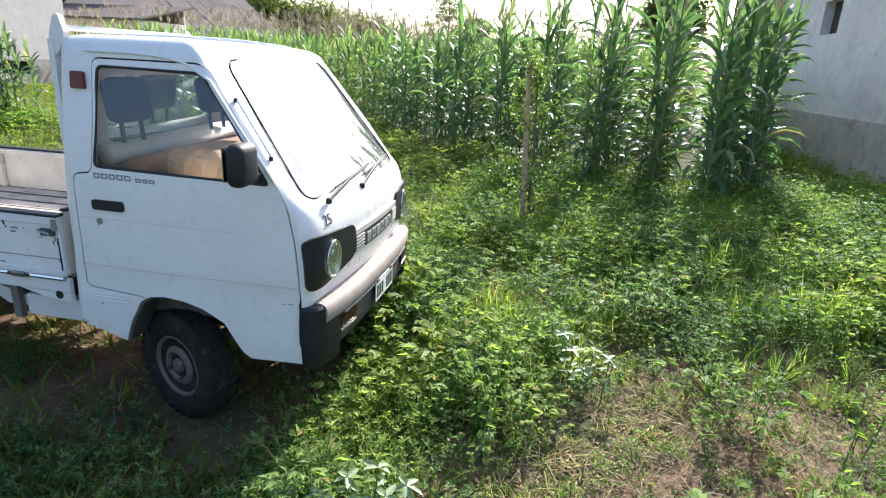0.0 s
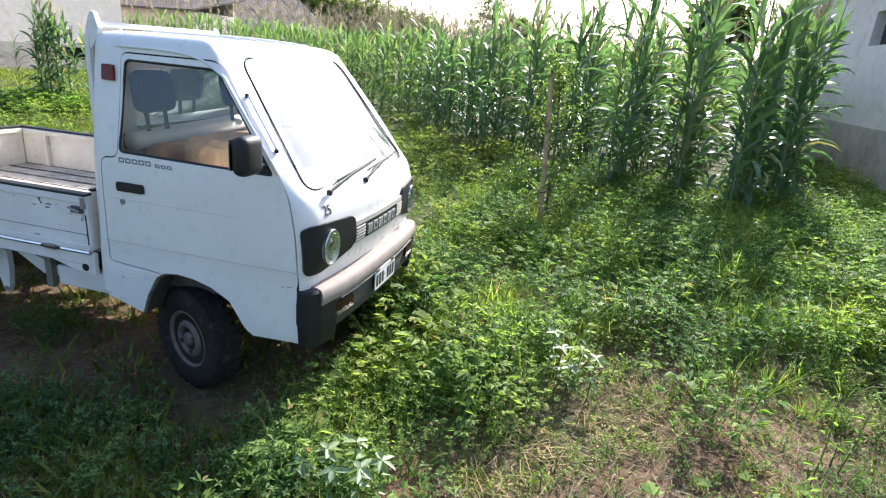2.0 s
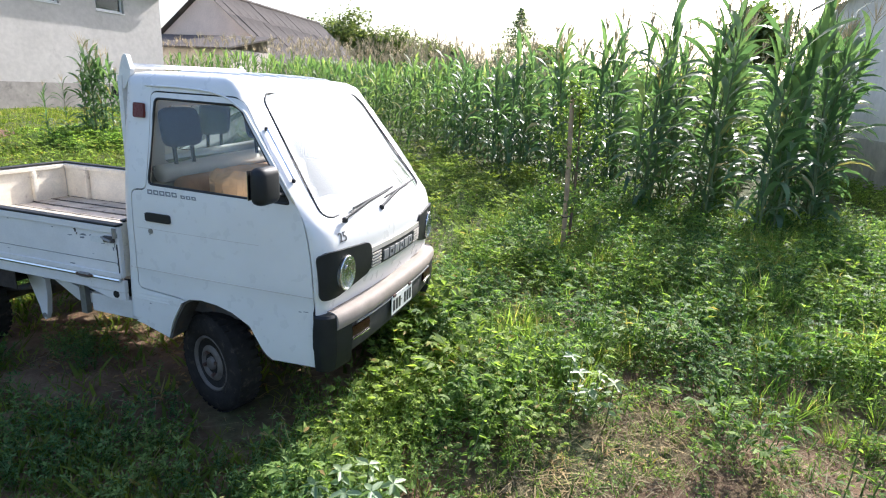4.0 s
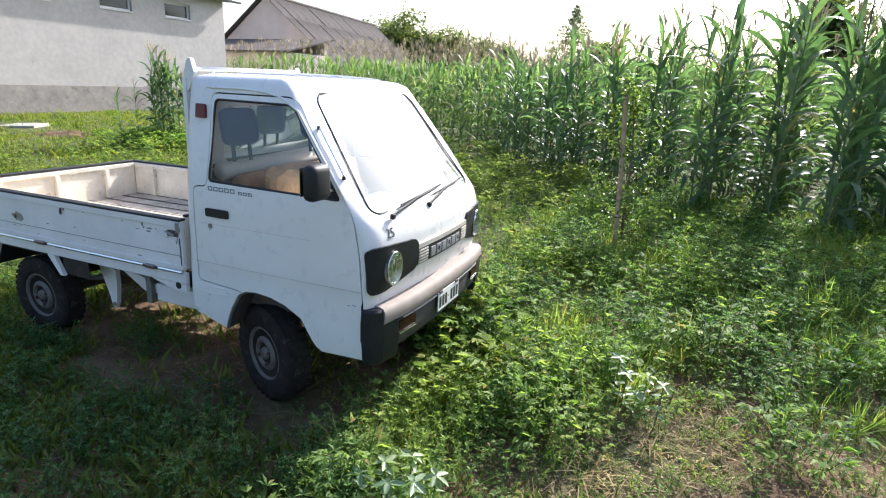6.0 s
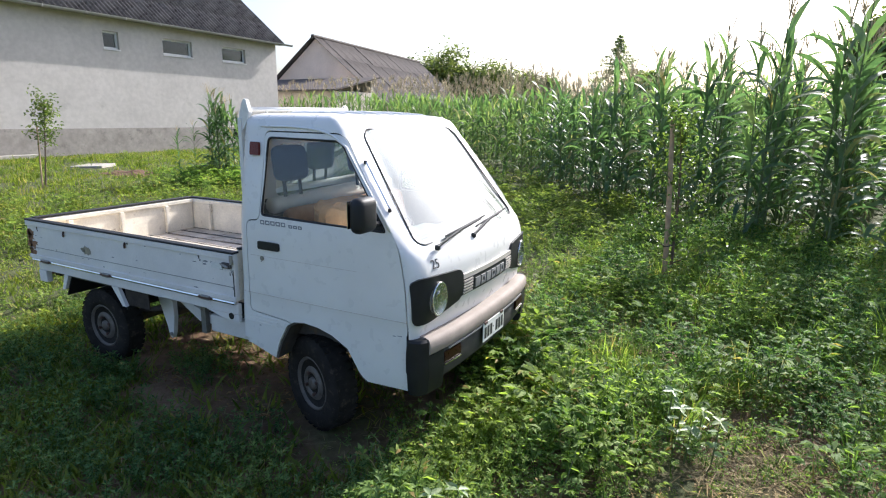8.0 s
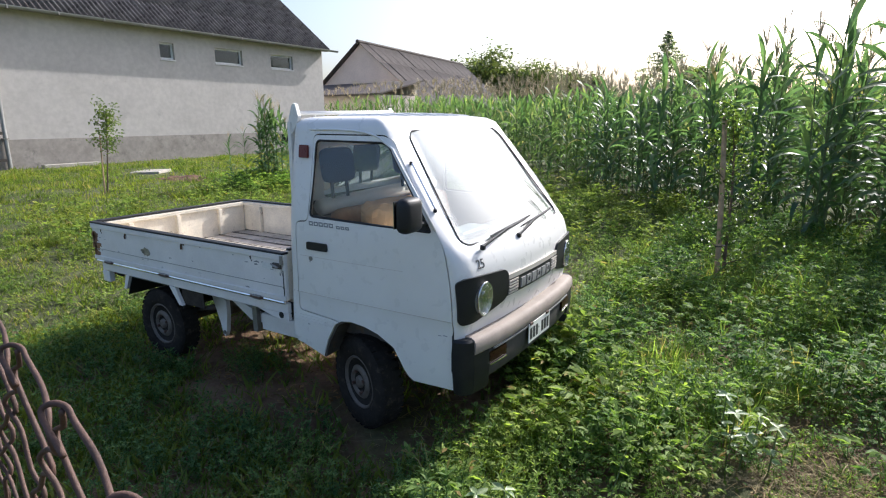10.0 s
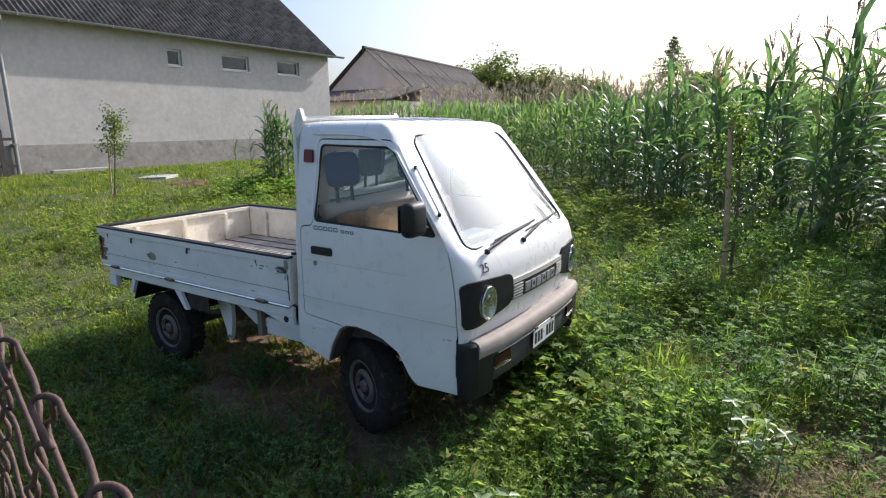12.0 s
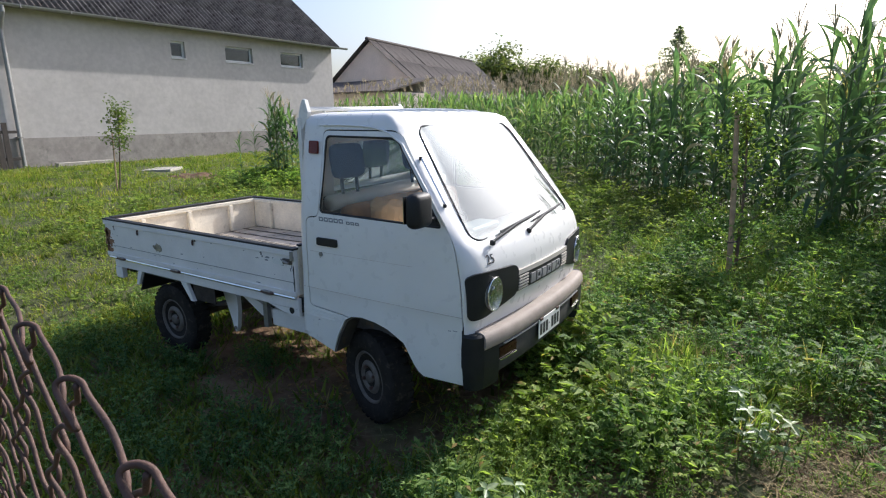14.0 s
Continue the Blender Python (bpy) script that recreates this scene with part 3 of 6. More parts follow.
# ---- far barn with a low lean-to ----
def far_barn():
    b = empty("barn", "old beige gabled barn with a brown sheet roof", "barn")
    base = Matrix.Translation((-23.22, 27.2, -0.22)) @ Matrix.Rotation(math.atan2(9.2, -1.3) - math.pi / 2, 4, "Z")
    b.matrix_basis = base
    half, eave, ridge, length = 4.2, 3.2, 6.75, 17.0
    bm = bmesh.new()
    prism(bm, [(-half, 0), (half, 0), (half, eave), (0, ridge), (-half, eave)], "y", 0, 0.3)
    part("gable", bm, BARNWALL, b)
    bm = bmesh.new()
    prism(bm, [(-half, 0), (half, 0), (half, eave), (0, ridge), (-half, eave)], "y", length - 0.3, length)
    part("gable", bm, BARNWALL, b)
    part("side_wall", boxes((half - 0.3, half, 0.3, length - 0.3, 0, eave)), BARNWALL, b)
    part("side_wall", boxes((-half, -half + 0.3, 0.3, length - 0.3, 0, eave)), BARNWALL, b)
    s = math.hypot(half + 0.5, (ridge - eave) * (half + 0.5) / half)
    ang = math.atan2(ridge - eave, half)
    sheet = None
    for sg in (1, -1):
        for c in range(3):
            for k in range(17):
                rows = s / 3
                m = Matrix.Translation((sg * math.cos(ang) * (s - c * rows - rows) - 0 * sg, -0.4 + k * 1.05, ridge + 0.08 - math.sin(ang) * (s - c * rows - rows) + 0.01 * (2 - c) - 0.02 * (c == 0)))
                ax = Vector((sg * math.cos(ang), 0, -math.sin(ang)))
                m = m @ Matrix(((0, ax.x, sg * math.sin(ang), 0), (1, 0, 0, 0), (0, ax.z, math.cos(ang), 0), (0, 0, 0, 1)))
                m = m @ Matrix.Translation((0, 0, RNG.uniform(0, 0.03)))
                if sheet is None:
                    sheet = raw("roof_sheet", *wave_sheet(1.05, rows + 0.12, 0.21, 0.02, 4), OLDROOF, b)
                    sheet.matrix_basis = m
                else:
                    again("roof_sheet", sheet, b, m)
    part("ridge_cap", bars(0.12, [(0, -0.4, ridge + 0.1), (0, length + 0.4, ridge + 0.1)]), OLDROOF, b)
    part("verge_board", boxes((-0.05, 0.05, -0.45, -0.40, ridge - 0.1, ridge + 0.1)), OLDWOOD, b)
    return b


far_barn()


def lean_to():
    s = empty("shed", "low shed with a brown tiled lean-to roof beside the barn", "shed")
    bm = bmesh.new()
    prism(bm, [(21.9, 3.02), (21.9, 3.10), (26.2, 3.98), (26.2, 3.90)], "x", -25.6, -17.6)
    part("roof", bm, OLDROOF, s)
    part("wall", boxes((-25.3, -17.9, 22.4, 22.6, 0, 3.02)), BARNWALL, s)
    part("wall", boxes((-25.3, -17.9, 25.6, 25.8, 0, 3.7)), BARNWALL, s)
    part("wall", boxes((-18.1, -17.9, 22.6, 25.6, 0, 3.05)), BARNWALL, s)


lean_to()


# ---- building beyond the corn, with a small opening ----
def stable():
    s = empty("outbuilding", "grey rendered outbuilding wall with one small dark opening", "outbuilding")
    hole = (11.15, 12.0, 2.66, 3.34)
    bm = bmesh.new()
    wall_with_holes(bm, 7.0, 7.35, 6.6, 19.0, 1.05, 4.6, [hole])
    part("wall", bm, PALEWALL, s)
    part("plinth", boxes((6.985, 7.35, 6.6, 19.0, 0, 1.05)), STAINWALL, s, "damp brown-grey foot of the wall")
    part("end_wall", boxes((7.35, 13.0, 6.6, 6.9, 0, 4.6)), PALEWALL, s)
    part("end_wall", boxes((7.35, 13.0, 18.7, 19.0, 0, 4.6)), PALEWALL, s)
    part("back_wall", boxes((13.0, 13.3, 6.6, 19.0, 0, 4.6)), PALEWALL, s)
    bm = bmesh.new()
    prism(bm, [(6.7, 4.6), (6.7, 4.68), (10.1, 6.9), (13.6, 4.68), (13.6, 4.6), (10.1, 6.8)], "y", 6.4, 19.2)
    part("roof", bm, ETERNIT, s)
    # dark panel added behind the hole so that it looks unlit
    part("shutter", boxes((7.2, 7.23, hole[0], hole[1], hole[2], hole[3])), OLDWOOD, s, "dark backing panel inside the opening")


stable()


# ---- the little pickup truck: nose towards +x, front axle at x = 0 ----
from mathutils.geometry import delaunay_2d_cdt

# height rows of the cab: v, z, nose x, corner x, corner y, side x, half width, rear x, rear corner radius
CAB = np.array([
    (0.38, 0.38, 0.680, 0.645, 0.560, 0.632, 0.676, -0.462, 0.06),
    (0.47, 0.47, 0.682, 0.650, 0.560, 0.634, 0.686, -0.457, 0.06),
    (0.69, 0.69, 0.712, 0.680, 0.560, 0.638, 0.690, -0.443, 0.06),
    (0.85, 0.85, 0.742, 0.703, 0.560, 0.636, 0.690, -0.433, 0.06),
    (0.95, 0.95, 0.742, 0.702, 0.560, 0.628, 0.690, -0.432, 0.06),
    (1.03, 1.03, 0.722, 0.682, 0.560, 0.612, 0.690, -0.428, 0.06),
    (1.075, 1.075, 0.698, 0.655, 0.558, 0.600, 0.690, -0.427, 0.06),
    (1.10, 1.10, 0.675, 0.625, 0.556, 0.585, 0.688, -0.426, 0.06),
    (1.157, 1.157, 0.632, 0.578, 0.543, 0.548, 0.683, -0.425, 0.06),
    (1.55, 1.55, 0.338, 0.288, 0.466, 0.250, 0.622, -0.428, 0.06),
    (1.60, 1.60, 0.298, 0.250, 0.455, 0.213, 0.613, -0.428, 0.06),
    (1.63, 1.638, 0.266, 0.222, 0.450, 0.190, 0.608, -0.426, 0.06),
    (1.66, 1.668, 0.218, 0.178, 0.432, 0.150, 0.588, -0.420, 0.06),
    (1.69, 1.680, 0.165, 0.130, 0.400, 0.105, 0.545, -0.408, 0.06),
    (1.74, 1.688, 0.085, 0.060, 0.320, 0.040, 0.440, -0.365, 0.05),
    (1.81, 1.693, 0.000, -0.010, 0.180, -0.020, 0.260, -0.260, 0.02),
    (1.90, 1.695, -0.079, -0.08, 0.002, -0.081, 0.003, -0.083, 0.001)])


def row_slopes():
    """Slopes that carry the rows over into one another without a kink or an overshoot."""
    h, d = np.diff(CAB[:, 0])[:, None], np.diff(CAB[:, 1:], axis=0) / np.diff(CAB[:, 0])[:, None]
    m = np.zeros((len(CAB), 8))
    same = d[:-1] * d[1:] > 0
    w1, w2 = 2 * h[1:] + h[:-1], h[1:] + 2 * h[:-1]
    m[1:-1] = np.where(same, (w1 + w2) / (w1 / np.where(same, d[:-1], 1) + w2 / np.where(same, d[1:], 1)), 0)
    m[0], m[-1] = d[0], d[-1]
    return m


CAB_SLOPE = row_slopes()


def cab_row(v):
    i = int(np.clip(np.searchsorted(CAB[:, 0], v) - 1, 0, len(CAB) - 2))
    h = CAB[i + 1, 0] - CAB[i, 0]
    t = min(1.0, max(0.0, (v - CAB[i, 0]) / h))
    a = (1 + 2 * t) * (1 - t) ** 2 * CAB[i, 1:] + t * t * (3 - 2 * t) * CAB[i + 1, 1:]
    return [float(c) for c in a + h * (t * (1 - t) ** 2 * CAB_SLOPE[i] + t * t * (t - 1) * CAB_SLOPE[i + 1])]


def cab_at(S, v):
    """A place on the cab's skin: S runs from the middle of the nose round the corner and along the side to the middle of the back."""
    z, xf, xc, yf, xs, w, xr, rr = cab_row(v)
    if S <= 0.56:
        f = S / 0.56
        return Vector((xf - (xf - xc) * f * f, f * yf, z))
    if S <= 0.70:
        a = (S - 0.56) / 0.14 * math.pi / 2
        return Vector((xs + (xc - xs) * math.cos(a), yf + (w - yf) * math.sin(a), z))
    if S <= 1.70:
        f = S - 0.70
        bulge = 0.006 * math.sin(math.pi * f)
        crease = 0.007 * (smoothstep(0.725, 0.745, v) - 1) * (1 if v < 1.1 else 0)
        return Vector((xs + f * (xr + rr - xs), w + bulge + float(crease), z))
    if S <= 1.80:
        a = (S - 1.70) / 0.10 * math.pi / 2
        return Vector((xr + rr - rr * math.sin(a), w - rr * (1 - math.cos(a)), z))
    return Vector((xr, (w - rr) * (1 - (S - 1.80) / 0.56), z))


def cab_out(S, v):
    e = 1e-3
    n = (cab_at(S + e, v) - cab_at(max(0, S - e), v)).cross(cab_at(S, v + e) - cab_at(S, v - e))
    n = Vector((n.x, n.y, n.z))
    p = cab_at(S, v) - Vector((0, 0, 1.0))
    return n.normalized() * (1 if n.dot(p - Vector((p.x * 0.2, 0, 0))) > 0 else -1)


def side_S(x, v):
    z, xf, xc, yf, xs, w, xr, rr = cab_row(v)
    return 0.70 + (xs - x) / (xs - xr - rr)


def on_side(pts):
    return [(side_S(x, z), z) for x, z in pts]


def rounded(pts, r=0.03, k=4):
    """A closed outline with its corners rounded."""
    out = []
    for i, p in enumerate(pts):
        p = Vector(p)
        a, b = Vector(pts[i - 1]) - p, Vector(pts[(i + 1) % len(pts)]) - p
        q = min(r, a.length * 0.45, b.length * 0.45)
        s, e = p + a.normalized() * q, p + b.normalized() * q
        for j in range(k + 1):
            t = j / k
            out.append(tuple(s * (1 - t) ** 2 + p * 2 * t * (1 - t) + e * t * t))
    return out


def inset(pts, d):
    """An outline drawn in by d."""
    area = sum(a[0] * b[1] - b[0] * a[1] for a, b in zip(pts, pts[1:] + pts[:1]))
    out = []
    for i, p in enumerate(pts):
        a, b = Vector(pts[i - 1]), Vector(pts[(i + 1) % len(pts)])
        t = (b - a).normalized()
        n = Vector((-t.y, t.x)) * (1 if area > 0 else -1)
        out.append((p[0] + n.x * d, p[1] + n.y * d))
    return out


def inside(p, poly):
    x, y, c = p[0], p[1], False
    for (x0, y0), (x1, y1) in zip(poly, poly[1:] + poly[:1]):
        if (y0 > y) != (y1 > y) and x < (x1 - x0) * (y - y0) / (y1 - y0) + x0:
            c = not c
    return c


def mesh_of(region, outlines, grid):
    """Triangles over a region, cut along outlines: corners and triangles in (S, v)."""
    vs, es = [], []
    for o in outlines:
        dense = []
        for a, b in zip(o, o[1:] + o[:1]):
            n = max(1, int(math.hypot(b[0] - a[0], b[1] - a[1]) / (grid * 1.2)))
            dense += [(a[0] + (b[0] - a[0]) * j / n, a[1] + (b[1] - a[1]) * j / n) for j in range(n)]
        k = len(vs)
        vs += dense
        es += [(k + i, k + (i + 1) % len(dense)) for i in range(len(dense))]
    edge = np.array(vs)
    x0, x1, y0, y1 = region
    for x in np.linspace(x0, x1, int((x1 - x0) / grid) + 2):
        for y in np.linspace(y0, y1, int((y1 - y0) / grid) + 2):
            on = x in (x0, x1) or y in (y0, y1)
            if len(edge) == 0 or np.min(np.hypot(edge[:, 0] - x, edge[:, 1] - y)) > grid * (0.12 if on else 0.45):
                vs.append((x, y))
    r = delaunay_2d_cdt([Vector(v) for v in vs], es, [], 0, 1e-5)
    return [tuple(v) for v in r[0]], [tuple(f) for f in r[2]]


def skin(name, verts, tris, material, parent, off=0.0, thick=0.0, sides=(1, -1), label="", angle=35):
    """Triangles of (S, v) laid on the cab, on one or both sides, given thickness inwards."""
    bm = bmesh.new()
    used = sorted({i for t in tris for i in t})
    places = {i: cab_at(*verts[i]) + (cab_out(*verts[i]) * off if off else Vector()) for i in used}
    for s in sides:
        at = {i: bm.verts.new((places[i].x, places[i].y * s, places[i].z)) for i in used}
        for t in tris:
            try:
                bm.faces.new([at[i] for i in (t if s > 0 else t[::-1])])
            except ValueError:
                pass
    bmesh.ops.remove_doubles(bm, verts=bm.verts, dist=1e-4)
    bmesh.ops.recalc_face_normals(bm, faces=bm.faces)
    me_out = sum((f.normal.dot(f.calc_center_median() - Vector((0.1, 0, 1.0))) > 0) for f in bm.faces) * 2 > len(bm.faces)
    if not me_out:
        bmesh.ops.reverse_faces(bm, faces=bm.faces)
    ob = part(name, bm, material, parent, label, smooth=True)
    if thick:
        k = ob.modifiers.new("thickness", "SOLIDIFY")
        k.thickness, k.offset = thick, -1
        e = ob.modifiers.new("creases", "EDGE_SPLIT")
        e.split_angle = radians(angle)
    return ob


def decal(name, outline, material, parent, off=0.004, thick=0.006, holes=(), sides=(-1,), grid=0.03, label=""):
    """A small piece following the cab's skin, standing a little proud of it."""
    xs, ys = [p[0] for p in outline], [p[1] for p in outline]
    v, t = mesh_of((min(xs), max(xs), min(ys), max(ys)), [outline, *holes], grid)
    mid = lambda f: (sum(v[i][0] for i in f) / 3, sum(v[i][1] for i in f) / 3)
    t = [f for f in t if inside(mid(f), outline) and not any(inside(mid(f), h) for h in holes)]
    return skin(name, v, t, material, parent, off, thick, sides, label)


def rect(a, b, c, d):
    return [(a, c), (b, c), (b, d), (a, d)]


truck = empty("pickup_truck", "small white cab-over pickup truck parked on weeds and bare earth", "truck")

ARCH = [(-0.212, 0.30), (-0.209, 0.393), (-0.165, 0.50), (-0.105, 0.600), (-0.055, 0.628), (0.015, 0.637), (0.105, 0.628), (0.19, 0.605), (0.287, 0.552), (0.335, 0.47), (0.360, 0.425), (0.398, 0.397), (0.40, 0.30)]
BELOW = [(0.72, 0.30), (0.72, 0.403), (0.60, 0.403), (0.398, 0.397), (-0.209, 0.393), (-0.40, 0.455), (-0.60, 0.474), (-0.60, 0.30)]
DOOR = rounded([(-0.250, 1.600), (-0.262, 1.150), (-0.352, 1.145), (-0.368, 0.640), (-0.10, 0.622), (-0.03, 0.60), (0.30, 0.50), (0.42, 0.34), (0.634, 0.34), (0.637, 0.76), (0.626, 0.92), (0.598, 1.075), (0.565, 1.150), (0.262, 1.572), (0.215, 1.597)], 0.035)
WINDOW = rounded([(-0.230, 1.572), (-0.252, 1.170), (0.528, 1.156), (0.240, 1.548), (0.200, 1.564)], 0.03)
door_o, window_o = on_side(DOOR), on_side(WINDOW)
door_i = inset(door_o, 0.0065)
arch_o = on_side([(x, z) for x, z in ARCH])
below_o = on_side(BELOW)
glass_edge = [(-0.02, 1.092), (0.586, 1.086), (0.578, 1.612), (-0.02, 1.622)]
SCREEN_O = [glass_edge[0]] + rounded(glass_edge, 0.055, 5)[6:18] + [glass_edge[3]]
screen_o = [(max(0, a), b) for a, b in SCREEN_O]
REAR_O = [(2.36, 1.22), (2.02, 1.22), (1.985, 1.25), (1.985, 1.49), (2.02, 1.52), (2.36, 1.52)]

cv, ct = mesh_of((0, 2.36, 0.38, 1.90), [door_o, door_i, window_o, arch_o, below_o, screen_o, REAR_O], 0.033)
groups = {"body": [], "door": [], "gap": [], "screen": [], "pane": [], "rear": []}
for f in ct:
    m = (sum(cv[i][0] for i in f) / 3, sum(cv[i][1] for i in f) / 3)
    if inside(m, arch_o) or inside(m, below_o) or (m[0] > 1.69 and m[1] < 0.47):
        continue
    g = "screen" if inside(m, screen_o) else "pane" if inside(m, window_o) else "rear" if inside(m, REAR_O) else "door" if inside(m, door_i) else "gap" if inside(m, door_o) else "body"
    groups[g].append(f)
cab = skin("cab_body", cv, groups["body"], WHITE, truck, 0, 0.022, label="white painted sheet-metal cab", angle=48)
for s in (-1, 1):
    d = skin("door", cv, groups["door"], WHITE, truck, 0.001, 0.022, (s,))
    skin("door_seal", cv, groups["gap"], SEAL, truck, -0.010, 0.004, (s,))
    pane = skin("side_window", cv, groups["pane"], CARGLASS, d, -0.010, 0, (s,))
    # rubber round the pane
    bm = bmesh.new()
    tube(bm, [Vector((p.x, p.y * s, p.z)) for p in (cab_at(*q) - cab_out(*q) * 0.004 for q in inset(window_o, 0.004))], 0.0065, 6, True)
    part("window_rubber", bm, SEAL, d, smooth=True)
    o = rounded(rect(side_S(-0.120, 1.02), side_S(-0.268, 1.02), 0.998, 1.040), 0.012)
    decal("door_handle", o, BLACK, d, 0.010, 0.012, sides=(s,), label="black recessed door handle")
    o = [(side_S(-0.247, 0.946) + 0.013 * math.cos(a), 0.948 + 0.013 * math.sin(a)) for a in np.linspace(0, math.tau, 13)[:-1]]
    decal("key_lock", o, STEEL, d, 0.005, 0.006, sides=(s,), grid=0.01)
    # model lettering, worn to plain bars
    for k in range(5):
        a = -0.250 + k * 0.036
        decal("lettering_bar", rect(side_S(a + 0.029, 1.13), side_S(a, 1.13), 1.128, 1.150), GREYPRINT, d, 0.0025, 0.001, [rect(side_S(a + 0.024, 1.13), side_S(a + 0.006, 1.13), 1.134, 1.144)], (s,), 0.02)
    for k in range(3):
        a = -0.055 + k * 0.031
        decal("lettering_bar", rect(side_S(a + 0.024, 1.13), side_S(a, 1.13), 1.126, 1.142), GREYPRINT, d, 0.0025, 0.001, [rect(side_S(a + 0.018, 1.13), side_S(a + 0.006, 1.13), 1.131, 1.137)], (s,), 0.02)
    o = rounded(rect(side_S(-0.275, 1.5), side_S(-0.337, 1.5), 1.474, 1.540), 0.012)
    decal("side_marker", o, RED, truck, 0.016, 0.014, sides=(s,), label="red side marker lamp on the rear pillar")
    # black bezel with a round lamp
    hl = rounded([(0.335, 0.790), (0.590, 0.738), (0.668, 0.740), (0.680, 0.940), (0.635, 0.960), (0.355, 0.945), (0.322, 0.915)], 0.03)
    ring = [(0.541 + 0.056 * math.cos(a), 0.842 + 0.077 * math.sin(a)) for a in np.linspace(0, math.tau, 25)[:-1]]
    bez = decal("headlight_bezel", hl, BLACK, truck, 0.014, 0.022, [ring], (s,), 0.03, "black plastic headlight surround")
    p, n = cab_at(0.541, 0.842), cab_out(0.541, 0.842)
    p.y, n.y = p.y * s, n.y * s
    n = (n + Vector((0.5, 0, 0))).normalized()
    side = Vector((0, 0, 1)).cross(n).normalized()
    turn = Matrix.Translation(p + n * 0.006) @ Matrix((side * 0.74, n, n.cross(side) * -1)).transposed().to_4x4()
    part("lamp_bowl", lathe([(-0.006, 0.040), (0.010, 0.084), (0.018, 0.082), (0.016, 0.078), (0.008, 0.060), (0.002, 0.040), (-0.001, 0.022), (-0.002, 0.005)], 28, turn), BOWL, bez, smooth=True)
    # chrome bulb shape added to give the lamp its highlight
    part("bulb_glint", lathe([(0.001, 0.004), (0.004, 0.020), (0.008, 0.021), (0.011, 0.006)], 14, turn @ Matrix.Translation((0, 0, -0.018))), CHROME, bez, smooth=True)
    part("lamp_lens", lathe([(0.026, 0.008), (0.024, 0.050), (0.017, 0.074), (0.018, 0.077), (0.026, 0.052), (0.028, 0.008)], 28, turn), LAMPGLASS, bez, "clear round headlight lens", smooth=True)
    # mirror on its arm
    o = on_side([(0.440, 1.168), (0.528, 1.164), (0.446, 1.275)])
    decal("corner_trim", o, BLACK, d, -0.004, 0.006, sides=(s,))
    if s > 0:
        continue
    bm = bmesh.new()
    box(bm, 0.446, 0.520, min(0.872 * s, 0.735 * s), max(0.872 * s, 0.735 * s), 1.178, 1.335, 0.032)
    mir = part("wing_mirror", bm, BLACK, truck, "large black plastic wing mirror", smooth=True)
    part("mirror_arm", bars(0.011, [(0.490, 0.745 * s, 1.212), (0.488, 0.71 * s, 1.205), (0.480, 0.668 * s, 1.200)]), BLACK, mir)
    part("mirror_glass", boxes((0.4435, 0.4455, min(0.755 * s, 0.868 * s), max(0.755 * s, 0.868 * s), 1.20, 1.32)), CHROME, mir)
skin("windscreen", cv, groups["screen"], SCREEN, truck, -0.001, 0, label="windscreen mirroring the bright sky")
skin("rear_window", cv, groups["rear"], CARGLASS, truck, -0.008, 0)
bm = bmesh.new()
loop = [q for q in inset(screen_o, 0.003) if q[0] > 0.004]
half = [cab_at(*q) + cab_out(*q) * 0.002 for q in loop]
tube(bm, half + [Vector((p.x, -p.y, p.z)) for p in half[::-1]], 0.0042, 6, True)
part("windscreen_rubber", bm, SEAL, truck, smooth=True)
# drip rails over the doors and down the pillars
for s in (-1, 1):
    run = [cab_at(side_S(x, v), v) + cab_out(side_S(x, v), v) * 0.004 for x, v in ((-0.415, 1.612), (-0.25, 1.616), (-0.10, 1.616), (0.02, 1.612), (0.09, 1.606), (0.145, 1.596), (0.185, 1.582), (0.215, 1.562))]
    run += [cab_at(0.695, v) + cab_out(0.695, v) * 0.004 for v in (1.53, 1.49, 1.42, 1.3, 1.17)]
    part("drip_rail", bars(0.0055, [Vector((p.x, p.y * s, p.z)) for p in run]), WHITE, truck, smooth=True)
run = [cab_at(0.63, v) + cab_out(0.63, v) * 0.012 for v in (1.46, 1.25)]
part("pillar_rod", bars(0.0052, [Vector((p.x, -p.y, p.z)) for p in run]), CHROME, truck, "bright aerial rod clipped to the pillar")
for v in (1.46, 1.25):
    p = cab_at(0.63, v) + cab_out(0.63, v) * 0.008
    part("rod_clip", boxes((p.x - 0.008, p.x + 0.008, -p.y - 0.007, -p.y + 0.007, p.z - 0.009, p.z + 0.009), bev=0.004), BLACK, truck)
# pressed ribs along the roof
for y in (-0.40, -0.27, -0.135, 0.0, 0.135, 0.27, 0.40):
    bm = bmesh.new()
    top = lambda x, yy: 1.695 - 0.012 * (yy / 0.5) ** 2 - 0.016 * (max(0, x + 0.02) / 0.2) ** 2 - 0.012 * (max(0, -x - 0.2) / 0.15) ** 2
    xs = np.linspace(-0.31, 0.13, 9)
    tube(bm, [(x, y, top(x, y) - 0.001) for x in xs], [0.003] + [0.012] * 7 + [0.003], 8)
    part("roof_rib", bm, WHITE, truck, smooth=True)

